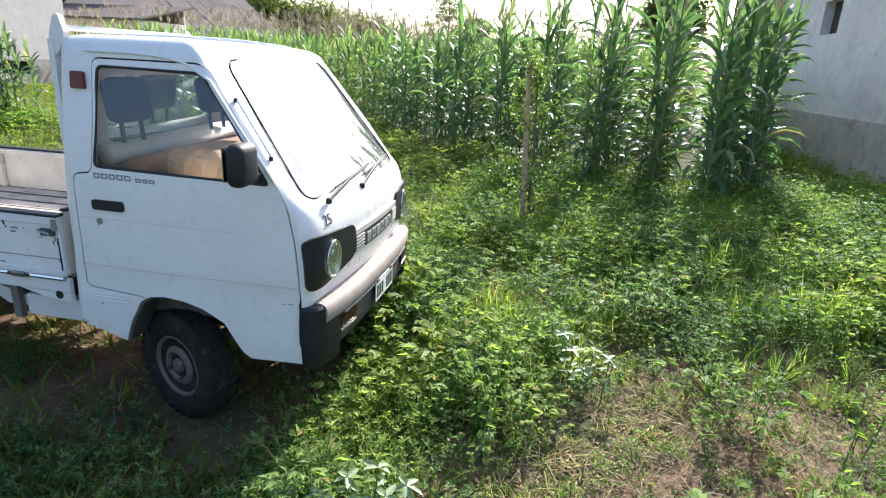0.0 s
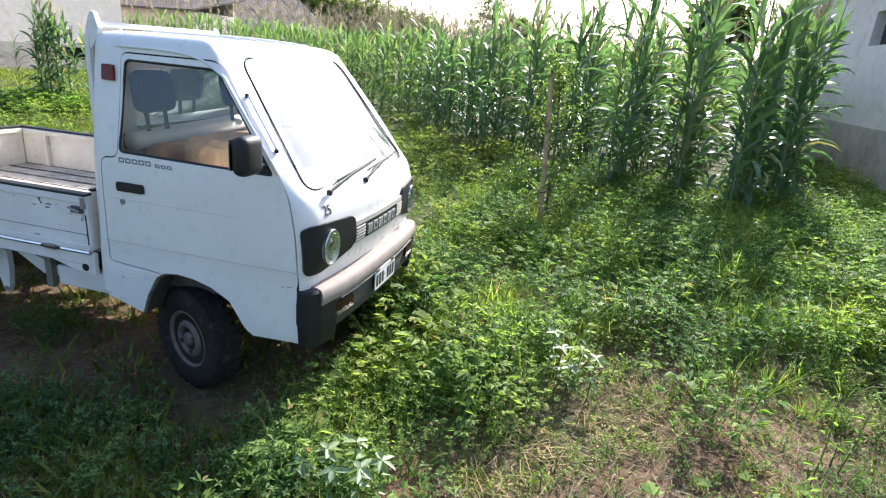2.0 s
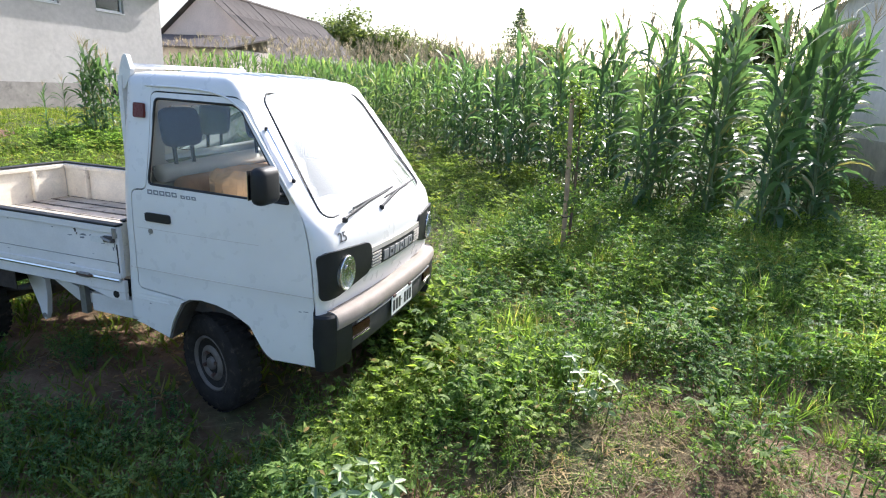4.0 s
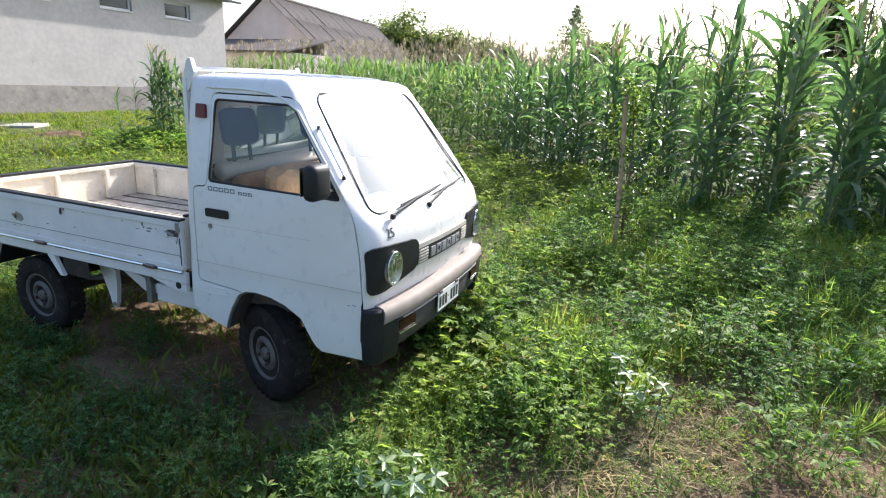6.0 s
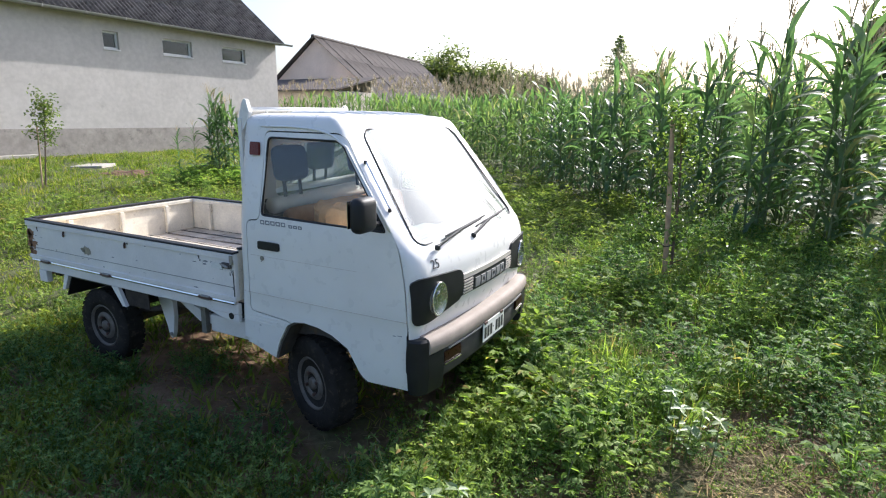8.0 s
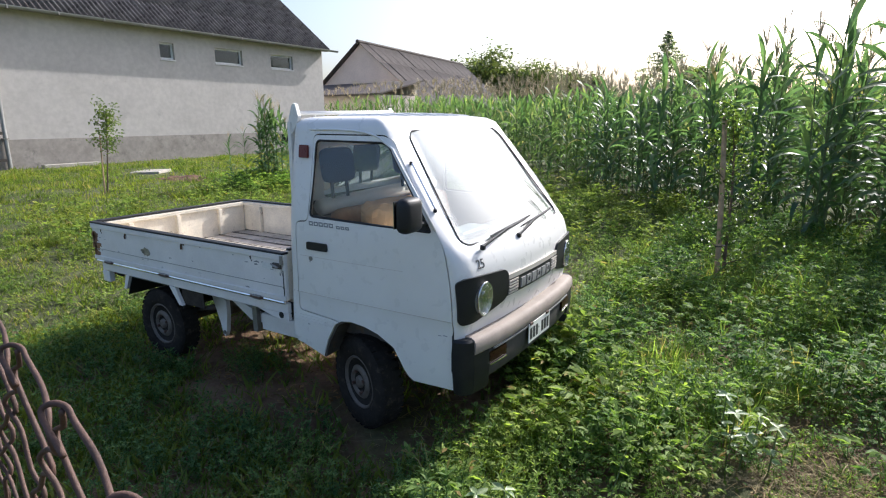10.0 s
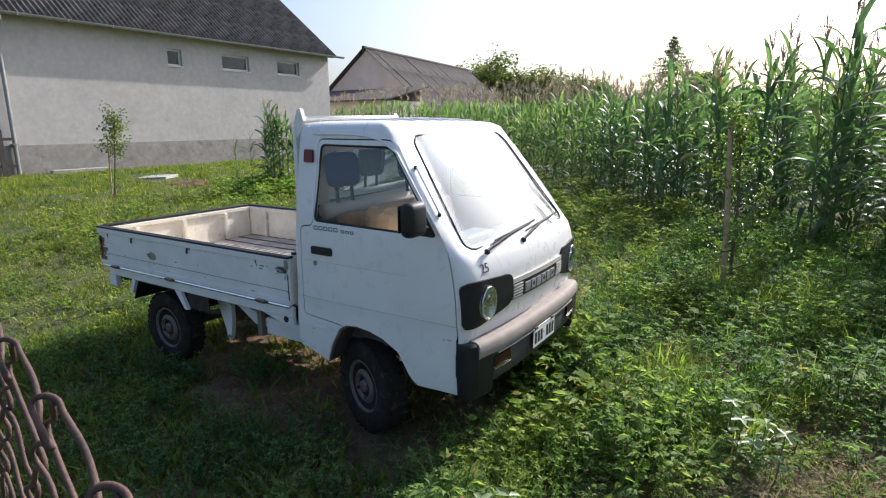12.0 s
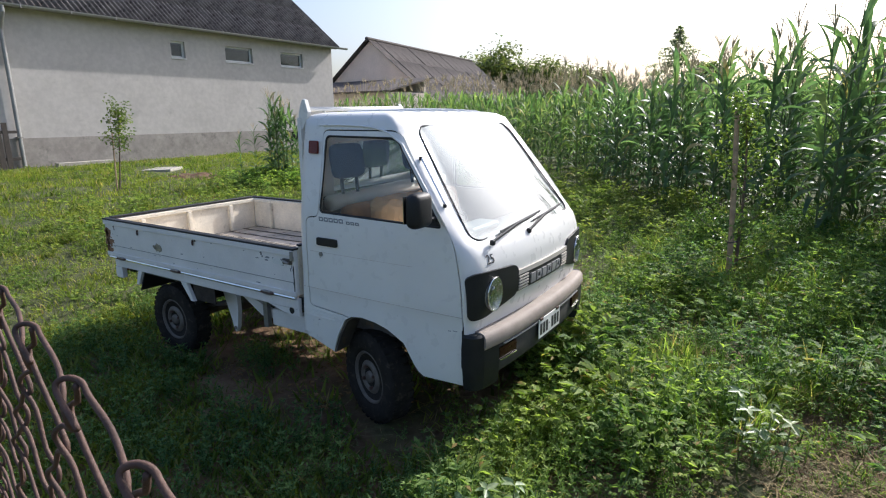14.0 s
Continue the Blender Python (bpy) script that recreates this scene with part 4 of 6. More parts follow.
# nose: grille band, lettering bars, number sticker
grille = decal("grille", rounded(rect(0.0, 0.328, 0.800, 0.884), 0.004), BLACK, truck, 0.010, 0.014, sides=(1, -1))
decal("grille_trim", rect(0.0, 0.328, 0.884, 0.908), CREAM, truck, 0.0125, 0.012, sides=(1, -1))
for k in range(5):
    z = 0.808 + k * 0.015
    for s in (-1, 1):
        decal("grille_bar", rect(0.225, 0.318, z, z + 0.008), CREAM, grille, 0.016, 0.006, sides=(s,))
for k in range(6):
    y = -0.195 + k * 0.066
    s = -1 if y + 0.025 < 0 else 1
    a, b = sorted((abs(y), abs(y + 0.05)))
    if y < 0 < y + 0.05:
        a = 0.0
    decal("badge_bar", rect(a, b, 0.815, 0.864), GREYTRIM, grille, 0.017, 0.007, [rect(a + 0.013, b - 0.013, 0.828, 0.851)] if b - a > 0.04 and k % 2 else (), (s,), 0.02)


def number_mesh(text, size):
    cu = bpy.data.curves.new("number", "FONT")
    cu.body, cu.size, cu.extrude = text, size, 0.0006
    ob = new("number", cu)
    bpy.context.view_layer.update()
    me = bpy.data.meshes.new_from_object(ob.evaluated_get(bpy.context.evaluated_depsgraph_get()))
    bpy.data.objects.remove(ob)
    bpy.data.curves.remove(cu)
    return me


def place_number():
    """The figures bent round the corner of the nose."""
    me = number_mesh("25", 0.060)
    for q in me.vertices:
        S, v = 0.568 - q.co.x, 0.986 + q.co.y
        p = cab_at(S, v) + cab_out(S, v) * (0.003 + q.co.z)
        q.co = (p.x, -p.y, p.z)
    me.materials.append(PRINT)
    ob = new("number_sticker", me)
    ob.parent = truck
    tagged(ob, "black number 25 stuck on the nose")


place_number()
decal("sticker_residue", rounded([(0.515, 0.992), (0.548, 0.990), (0.548, 1.030), (0.522, 1.032)], 0.01), PAPER, truck, 0.0015, 0.001, sides=(-1,), label="pale torn sticker remains")
# pressed lines low on the side behind the wheel
for z in (0.612, 0.596, 0.580):
    for s in (-1, 1):
        decal("pressed_line", rect(side_S(-0.17, z), side_S(-0.40, z), z, z + 0.004), WHITE, truck, 0.003, 0.004, sides=(s,))
# thin darker strips draw the shade line of the pressed creases in colour
for s in (-1, 1):
    decal("side_crease_shade", rect(side_S(0.632, 0.748), side_S(-0.40, 0.748), 0.748, 0.7505), CREAM, truck, 0.0012, 0.002, sides=(s,), grid=0.05)

for s in (-1, 1):
    decal("upper_crease_shade", rect(side_S(0.36, 0.958), side_S(-0.33, 0.958), 0.958, 0.9598), CREAM, truck, 0.0012, 0.002, sides=(s,), grid=0.05)
for x, z, w in ((0.560, 0.672, 0.008), (0.590, 0.676, 0.012), (-0.30, 0.566, 0.006), (-0.255, 0.93, 0.004)):
    decal("paint_chip", rect(side_S(x + w, z), side_S(x - w, z), z - 0.002, z + 0.002), GREYPRINT, truck, 0.0012, 0.001, sides=(-1,), grid=0.02)

# wipers
for a, b, c in (((0.688, -0.500, 1.082), (0.672, -0.20, 1.118), (0.660, 0.05, 1.130)), ((0.704, -0.130, 1.078), (0.676, 0.16, 1.122), (0.652, 0.38, 1.128))):
    w = part("wiper", bars([0.008, 0.007, 0.004], [a, b, c], sides=6), BLACK, truck)
    part("wiper_blade", bars(0.005, [Vector(a) * 0.45 + Vector(b) * 0.55 + Vector((-0.010, -0.05, 0.008)), Vector(c) + Vector((-0.012, 0.08, 0.006))], sides=6), BLACK, w)
    part("wiper_pivot", boxes((a[0] - 0.012, a[0] + 0.010, a[1] - 0.012, a[1] + 0.012, a[2] - 0.018, a[2] + 0.008), bev=0.006), BLACK, w)


def sweep(name, path, profile, material, parent, label=""):
    """A bumper piece: a profile of (outwards, z) along a plan of (x, y)."""
    bm = bmesh.new()
    rings = []
    P = [Vector(p) for p in path]
    for i, p in enumerate(P):
        t = (P[min(i + 1, len(P) - 1)] - P[max(i - 1, 0)]).normalized()
        n = Vector((t.y, -t.x))
        rings.append([bm.verts.new((p.x + n.x * o, p.y + n.y * o, z)) for o, z in profile])
    k = len(profile)
    for a, b in zip(rings, rings[1:]):
        for j in range(k):
            bm.faces.new((a[j], a[(j + 1) % k], b[(j + 1) % k], b[j]))
    bm.faces.new(rings[0])
    bm.faces.new(rings[-1])
    bmesh.ops.recalc_face_normals(bm, faces=bm.faces)
    ob = part(name, bm, material, parent, label, smooth=True)
    e = ob.modifiers.new("creases", "EDGE_SPLIT")
    e.split_angle = radians(40)
    return ob


half = [(0.722, -0.645), (0.731, -0.60), (0.748, -0.50), (0.760, -0.35), (0.767, -0.18), (0.769, 0.0)]
front = half + [(x, -y) for x, y in half[-2::-1]]
bumper_bar = sweep("front_bumper", front, [(-0.075, 0.676), (-0.016, 0.676), (0.002, 0.669), (0.012, 0.652), (0.014, 0.614), (0.006, 0.596), (-0.02, 0.592), (-0.075, 0.592)], BUMPER, truck, "faded grey-brown plastic front bumper")
sweep("bumper_skirt", front, [(-0.075, 0.591), (-0.010, 0.591), (-0.004, 0.575), (-0.008, 0.465), (-0.03, 0.430), (-0.075, 0.430)], BUMPERLOW, bumper_bar)
sweep("bumper_trim", [p for p in front if abs(p[1]) < 0.55], [(0.001, 0.591), (0.009, 0.5905), (0.009, 0.583), (0.001, 0.583)], GREYTRIM, bumper_bar)
for s in (-1, 1):
    path = [(0.636, -0.694), (0.665, -0.696), (0.688, -0.690), (0.705, -0.678), (0.716, -0.660), (0.7215, -0.646)]
    path = path if s < 0 else [(x, -y) for x, y in path[::-1]]
    sweep("bumper_end", path, [(-0.05, 0.668), (-0.006, 0.670), (0.004, 0.660), (0.006, 0.53), (-0.004, 0.415), (-0.012, 0.392), (-0.05, 0.392)], BLACK, bumper_bar)
    path = [(0.7215, -0.646), (0.731, -0.60), (0.743, -0.535)]
    path = path if s < 0 else [(x, -y) for x, y in path[::-1]]
    sweep("bumper_corner", path, [(-0.05, 0.5905), (0.003, 0.5905), (0.006, 0.53), (-0.002, 0.415), (-0.012, 0.392), (-0.05, 0.392)], BLACK, bumper_bar)
    seg = [(0.745, -0.532), (0.751, -0.49), (0.757, -0.44), (0.761, -0.385)]
    seg = [(x - 0.004, y) for x, y in seg]
    seg = seg if s < 0 else [(x, -y) for x, y in seg[::-1]]
    ind = sweep("indicator", seg, [(-0.02, 0.574), (0.007, 0.572), (0.010, 0.545), (0.007, 0.518), (-0.02, 0.516)], AMBER, bumper_bar, "amber indicator lamp in the bumper")
    sweep("indicator_trim", seg, [(0.001, 0.515), (0.012, 0.514), (0.012, 0.508), (0.001, 0.508)], CHROME, ind)
plate = part("number_plate", boxes((0.778, 0.783, -0.150, 0.140, 0.490, 0.598), bev=0.003), PAPER, bumper_bar, "white number plate with dark characters worn to bars")
for k, w in enumerate((0.028, 0.028, 0.028, 0.010, 0.028, 0.028, 0.028)):
    y = -0.140 + k * 0.0385
    part("plate_bar", boxes((0.7832, 0.7838, y + 0.005, y + w + 0.005, 0.508 if k != 3 else 0.541, 0.571 if k != 3 else 0.549)), PRINT, plate)
for y in (-0.12, 0.10):
    part("plate_clip", boxes((0.778, 0.788, y - 0.018, y + 0.018, 0.588, 0.604), bev=0.003), RUST, plate)

# cabin
cabin = part("cabin_floor", boxes((-0.40, 0.60, -0.64, 0.64, 0.648, 0.675)), GREYTRIM, truck)
part("dashboard", boxes((0.40, 0.60, -0.60, 0.60, 0.85, 1.085), (0.36, 0.42, -0.58, 0.58, 0.95, 1.07), bev=0.02), GREYTRIM, truck, "grey dashboard")
part("dash_sheet", boxes((0.44, 0.57, -0.48, -0.20, 1.087, 1.13), bev=0.02), PAPER, truck)
bm = bmesh.new()
tube(bm, [(0.30 + 0.05 * math.sin(a), -0.30 + 0.18 * math.cos(a), 1.06 + 0.10 * math.sin(a)) for a in np.linspace(0, math.tau, 25)[:-1]], 0.012, 8, True)
tube(bm, [(0.30, -0.48, 1.06), (0.315, -0.30, 1.05), (0.30, -0.12, 1.06)], 0.01, 6)
tube(bm, [(0.31, -0.30, 1.05), (0.45, -0.30, 0.92)], 0.02, 8)
part("steering_wheel", bm, BLACK, truck, smooth=True)
part("inner_rear_panel", boxes((-0.375, -0.36, -0.58, 0.58, 0.68, 1.205), bev=0.004), GREYTRIM, truck, "grey inner rear panel")
part("rear_window_seal", bars(0.011, [(-0.352, -0.56, 1.222), (-0.352, 0.56, 1.222)]), BLACK, truck)
part("rear_ledge", boxes((-0.36, -0.285, -0.57, 0.57, 1.10, 1.16), bev=0.02), GREYTRIM, truck)
for s in (-1, 1):
    bm = bmesh.new()
    box(bm, -0.12, 0.30, *sorted((0.06 * s, 0.56 * s)), 0.70, 0.86, 0.05)
    seat = part("seat", bm, SEATC, truck, "tan cloth bench seat", smooth=True)
    bm = bmesh.new()
    box(bm, -0.06, 0.06, *sorted((0.06 * s, 0.55 * s)), -0.25, 0.25, 0.05)
    bk = part("seat_back", bm, SEATC, seat, smooth=True)
    bk.matrix_basis = pose(-0.150, 0, 0.950, 0, -14, 0)
    bm = bmesh.new()
    hy = -0.445 if s < 0 else 0.20
    box(bm, -0.045, 0.045, hy - 0.115, hy + 0.115, -0.098, 0.092, 0.042)
    hr = part("headrest", bm, NAVY, seat, "navy cloth headrest on two posts", smooth=True)
    hr.matrix_basis = pose(-0.255, 0, 1.430, 0, -8, 0)
    for y in (hy - 0.06, hy + 0.06):
        part("headrest_post", bars(0.010, [(-0.25, y, 1.37), (-0.24, y, 1.25)]), BLACK, seat)
bm = bmesh.new()
box(bm, -0.04, 0.22, -0.56, -0.15, 0.87, 1.245, 0.07)
bmesh.ops.subdivide_edges(bm, edges=bm.edges[:], cuts=3, use_grid_fill=True)
bag = part("paper_bag", bm, BAGC, truck, "crumpled brown bag on the seat", smooth=False)
for v in bag.data.vertices:
    v.co += Vector(noise.noise_vector(v.co * 9)) * 0.035 + Vector(noise.noise_vector(v.co * 24)) * 0.014
part("cargo_tube", bars(0.045, [(-0.30, -0.55, 1.20), (-0.29, 0.55, 1.235)], sides=14), PAPER, truck, "pale roll lying behind the seats", smooth=True)

# frame and running gear
part("chassis", boxes((-2.35, 0.55, -0.38, -0.30, 0.40, 0.52), (-2.35, 0.55, 0.30, 0.38, 0.40, 0.52), (-2.1, -2.0, -0.30, 0.30, 0.42, 0.50), (-1.0, -0.9, -0.30, 0.30, 0.42, 0.50), (-0.35, 0.5, -0.55, 0.55, 0.50, 0.60), bev=0.006), CHASSIS, truck)
part("fuel_tank", boxes((-0.72, -0.40, -0.28, 0.05, 0.33, 0.47), bev=0.03), CHASSIS, truck)
part("rear_axle", bars([0.035, 0.035, 0.09, 0.09, 0.035, 0.035], [(-1.85, -0.55, 0.24), (-1.85, -0.12, 0.24), (-1.85, -0.08, 0.24), (-1.85, 0.08, 0.24), (-1.85, 0.12, 0.24), (-1.85, 0.55, 0.24)], sides=12), CHASSIS, truck)
part("front_axle", bars(0.035, [(0, -0.55, 0.25), (0, 0.55, 0.25)], sides=10), CHASSIS, truck)
for s in (-1, 1):
    part("leaf_spring", bars(0.018, [(-2.3, 0.42 * s, 0.40), (-1.85, 0.42 * s, 0.30), (-1.4, 0.42 * s, 0.40)], sides=6), CHASSIS, truck)
    bm = bmesh.new()
    prism(bm, [(-1.375, 0.535), (-1.315, 0.54), (-1.225, 0.50), (-1.225, 0.40), (-1.245, 0.285), (-1.265, 0.245), (-1.285, 0.265), (-1.30, 0.33), (-1.345, 0.45)], "y", *sorted((0.53 * s, 0.50 * s)))
    part("hanger_bracket", bm, BEDWHITE, truck, "pale pierced metal bracket under the bed")
    part("bracket_bolt", bars(0.014, [(-1.265, 0.535 * s, 0.275), (-1.265, 0.50 * s, 0.275)]), STEEL, truck)
    bm = bmesh.new()
    prism(bm, [(-1.23, 0.52), (-1.16, 0.52), (-0.86, 0.44), (-0.86, 0.40), (-1.02, 0.40)], "y", *sorted((0.50 * s, 0.48 * s)))
    part("stay", bm, BEDWHITE, truck)
    part("stay", boxes((-0.93, -0.89, *sorted((0.53 * s, 0.56 * s)), 0.36, 0.58)), STEEL, truck)
    part("sill_box", boxes((-0.86 if s < 0 else -0.70, -0.47, *sorted((0.40 * s, 0.55 * s)), 0.38, 0.49), bev=0.01), BEDWHITE, truck)


def wheel(x, s, z, r):
    w = empty("wheel", "", "")
    w.parent = truck
    w.matrix_basis = Matrix.Translation((x, 0.555 * s, z)) @ Matrix.Rotation(radians(-19 if x > -0.5 else 0), 4, "Z") @ (Matrix.Rotation(math.pi, 4, "Z") if s > 0 else Matrix())
    # outer face towards -y
    part("tyre", lathe([(0.06, 0.150), (0.072, 0.20), (0.070, r - 0.025), (0.052, r - 0.004), (0.02, r), (-0.02, r), (-0.052, r - 0.004), (-0.070, r - 0.025), (-0.074, 0.205), (-0.072, 0.175), (-0.064, 0.152), (-0.05, 0.149)], 40), RUBBER, w, "worn black tyre caked with dry mud", smooth=True)
    part("rim", lathe([(0.05, 0.150), (-0.058, 0.150), (-0.064, 0.147), (-0.062, 0.139), (-0.046, 0.131), (-0.036, 0.122), (-0.036, 0.112), (-0.048, 0.098), (-0.062, 0.080), (-0.063, 0.066), (-0.050, 0.058), (-0.048, 0.036), (-0.062, 0.032), (-0.068, 0.022), (-0.068, 0.008)], 40), RIMGREY, w, "dull steel wheel rim", smooth=True)
    nut = None
    for k in range(4):
        a = k * math.tau / 4 + 0.4
        nut = part("wheel_nut", bars(0.010, [(0.060 * math.cos(a), -0.052, 0.060 * math.sin(a)), (0.060 * math.cos(a), -0.070, 0.060 * math.sin(a))], sides=6), RUST, w)
    # black discs on the closed rim stand for the shade in its holes
    for k in range(8):
        a = k * math.tau / 8
        part("rim_slot_dark", bars(0.010, [(0.100 * math.cos(a), -0.0400, 0.100 * math.sin(a)), (0.100 * math.cos(a), -0.0475, 0.100 * math.sin(a))], sides=8), BLACK, w)
    # tread blocks
    bm = bmesh.new()
    for k in range(36):
        for j, y in enumerate((-0.034, 0.034)):
            a = (k + 0.5 * j) * math.tau / 36
            box(bm, -0.014, 0.014, y - 0.026, y + 0.026, r - 0.004, r + 0.0015, turn=Matrix.Rotation(a, 4, "Y"))
    part("tread", bm, RUBBER, w)


for x, z, r in ((0.0, 0.258, 0.262), (-1.85, 0.250, 0.258)):
    for s in (-1, 1):
        wheel(x, s, z, r)
for s in (-1, 1):
    bm = bmesh.new()
    inner = [(x, z) for x, z in ARCH[1:-1]]
    for (x0, z0), (x1, z1) in zip(inner, inner[1:]):
        q = [bm.verts.new(p) for p in ((x0, 0.672 * s, z0), (x1, 0.672 * s, z1), (x1, 0.36 * s, z1 + 0.01), (x0, 0.36 * s, z0 + 0.01))]
        bm.faces.new(q)
    bmesh.ops.remove_doubles(bm, verts=bm.verts, dist=1e-5)
    wl_ = part("wheel_housing", bm, CHASSIS, truck)
    wl_.modifiers.new("thickness", "SOLIDIFY").thickness = 0.012
    part("inner_housing", boxes((-0.22, 0.40, *sorted((0.35 * s, 0.365 * s)), 0.36, 0.64)), CHASSIS, truck)

# load bed
# near-black floor sheet: the shade of the board gaps is in its colour
bed = part("bed_floor", boxes((-2.47, -0.47, -0.655, 0.655, 0.615, 0.648), (-2.40, -2.34, -0.6, 0.6, 0.53, 0.615), (-1.5, -1.44, -0.6, 0.6, 0.53, 0.615), (-0.6, -0.54, -0.6, 0.6, 0.53, 0.615)), SHADEDARK, truck, "pickup load bed")
for k in range(9):
    y = -0.645 + k * 0.1435
    bm = bmesh.new()
    wide = 0.124 + 0.006 * math.sin(2.7 * k)
    edge = [(-2.465 + 0.0663 * i, 0.005 * math.sin(1.9 * i + 2 * k) * math.sin(0.7 * i + k)) for i in range(31)]
    outline = [(x, y + 0.012 + d) for x, d in edge] + [(x, y + 0.012 + wide - abs(d) * 1.2) for x, d in edge[::-1]]
    prism(bm, outline, "z", 0.650 + 0.002 * (k % 3), 0.668 + 0.002 * (k % 3))
    part("floor_board", bm, PLANK, bed, "scuffed pale floor board")
for s in (-1, 1):
    a, b = sorted((0.662 * s, 0.690 * s))
    gate = part("side_gate", boxes((-2.500, -0.462, a, b, 0.672, 0.940), bev=0.006), BEDWHITE, bed, "white drop-side panel, scratched and dented")
    part("gate_lip", boxes((-2.500, -0.462, *sorted((0.6905 * s, 0.700 * s)), 0.905, 0.940), (-2.500, -0.462, *sorted((0.6905 * s, 0.6975 * s)), 0.672, 0.700), bev=0.004), BEDWHITE, gate)
    # darker bar stands for the shade along the pressed crease
    part("gate_crease_shade", bars(0.0022, [(-2.49, 0.6905 * s, 0.752), (-0.47, 0.6905 * s, 0.752)], sides=6), STEEL, gate, "dull thin bar drawing the shade of the pressed crease along the panel")
    part("gate_cap", boxes((-2.505, -0.458, *sorted((0.654 * s, 0.702 * s)), 0.9405, 0.953), bev=0.005), BLACK, gate, "dark rubber cap along the panel edge")
    part("gate_liner", boxes((-2.46, -0.49, *sorted((0.652 * s, 0.661 * s)), 0.649, 0.935), bev=0.003), BEDIN, gate)
    for x in (-2.22, -1.50, -0.85):
        part("gate_rib", boxes((x - 0.014, x + 0.014, *sorted((0.618 * s, 0.651 * s)), 0.675, 0.905), bev=0.006), BEDIN, gate)
    part("gate_stiffener", boxes((-2.46, -0.49, *sorted((0.636 * s, 0.6515 * s)), 0.906, 0.938), bev=0.004), BEDIN, gate)
    # near rail in bright metal, far one in the bed's paint
    part("edge_rail", bars(0.011, [(-2.47, 0.692 * s, 0.662), (-0.47, 0.692 * s, 0.662)]), CHROME if s < 0 else BEDWHITE, bed, "bright metal rail edge")
    part("side_rail", boxes((-2.43, -0.462, *sorted((0.655 * s, 0.684 * s)), 0.590 if s < 0 else 0.625, 0.655), bev=0.006), BEDWHITE, bed)
    bm = bmesh.new()
    prism(bm, [(-0.462, 0.590), (-0.72, 0.590), (-0.60, 0.560), (-0.50, 0.548), (-0.462, 0.548)], "y", *sorted((0.660 * s, 0.682 * s)))
    part("rail_gusset", bm, BEDWHITE, bed)
    # black disc on the closed plate stands for a hole's darkness
    part("gusset_hole_dark", bars(0.020, [(-0.52, 0.6825 * s, 0.578), (-0.52, 0.6840 * s, 0.578)], sides=12), BLACK, bed)
    for x in (-2.30, -1.62, -0.70):
        hg = part("hinge", boxes((x - 0.035, x + 0.035, *sorted((0.690 * s, 0.710 * s)), 0.650, 0.676), bev=0.006), STEEL, bed)
        part("hinge_pin", bars(0.008, [(x - 0.05, 0.704 * s, 0.663), (x + 0.05, 0.704 * s, 0.663)]), RUST, hg)
    for x in (-2.05, -1.40):
        part("hook", bars(0.006, [(x, 0.693 * s, 0.90), (x + 0.008, 0.702 * s, 0.885), (x, 0.697 * s, 0.868)], sides=6), RUST, gate)
    latch = part("latch", boxes((-0.545, -0.478, *sorted((0.691 * s, 0.707 * s)), 0.858, 0.890), bev=0.005), CHASSIS, gate, "dark greasy gate latch")
    part("latch_plate", boxes((-0.640, -0.552, *sorted((0.6905 * s, 0.6935 * s)), 0.846, 0.878), bev=0.001), PAPER, latch, "plate scraped to bright metal")
    part("latch_handle", bars([0.004, 0.007, 0.006], [(-0.560, 0.700 * s, 0.880), (-0.525, 0.712 * s, 0.876), (-0.490, 0.712 * s, 0.868)]), STEEL, latch)
    part("latch_pin", bars(0.011, [(-0.472, 0.700 * s, 0.885), (-0.472, 0.700 * s, 0.935)]), STEEL, latch)
    part("corner_seam", boxes((-0.476, -0.470, *sorted((0.6905 * s, 0.6925 * s)), 0.676, 0.850)), SEAL, gate)
    # mudguard of the rear wheel
    bm = bmesh.new()
    prism(bm, [(-2.165, 0.485), (-2.135, 0.485), (-2.075, 0.590), (-2.125, 0.590)], "y", *sorted((0.664 * s, 0.686 * s)))
    part("mudguard_lip", bm, BEDWHITE, bed)
    bm = bmesh.new()
    prism(bm, [(-1.60, 0.590), (-1.535, 0.590), (-1.470, 0.470), (-1.505, 0.470)], "y", *sorted((0.664 * s, 0.686 * s)))
    part("mudguard_lip", bm, BEDWHITE, bed)
    bm = bmesh.new()
    for (x0, z0), (x1, z1) in zip([(-2.16, 0.44), (-2.08, 0.585), (-1.60, 0.586), (-1.49, 0.46)], [(-2.08, 0.585), (-1.60, 0.586), (-1.49, 0.46), (-1.49, 0.44)]):
        bm.faces.new([bm.verts.new(p) for p in ((x0, 0.665 * s, z0), (x1, 0.665 * s, z1), (x1, 0.40 * s, z1), (x0, 0.40 * s, z0))])
    mg = part("mudguard", bm, BLACK, bed)
    mg.modifiers.new("thickness", "SOLIDIFY").thickness = 0.01
    part("splash_sheet", boxes((-1.50, -1.27, *sorted((0.655 * s, 0.662 * s)), 0.475, 0.59), bev=0.002), GRIME, bed, "dark bent splash sheet")
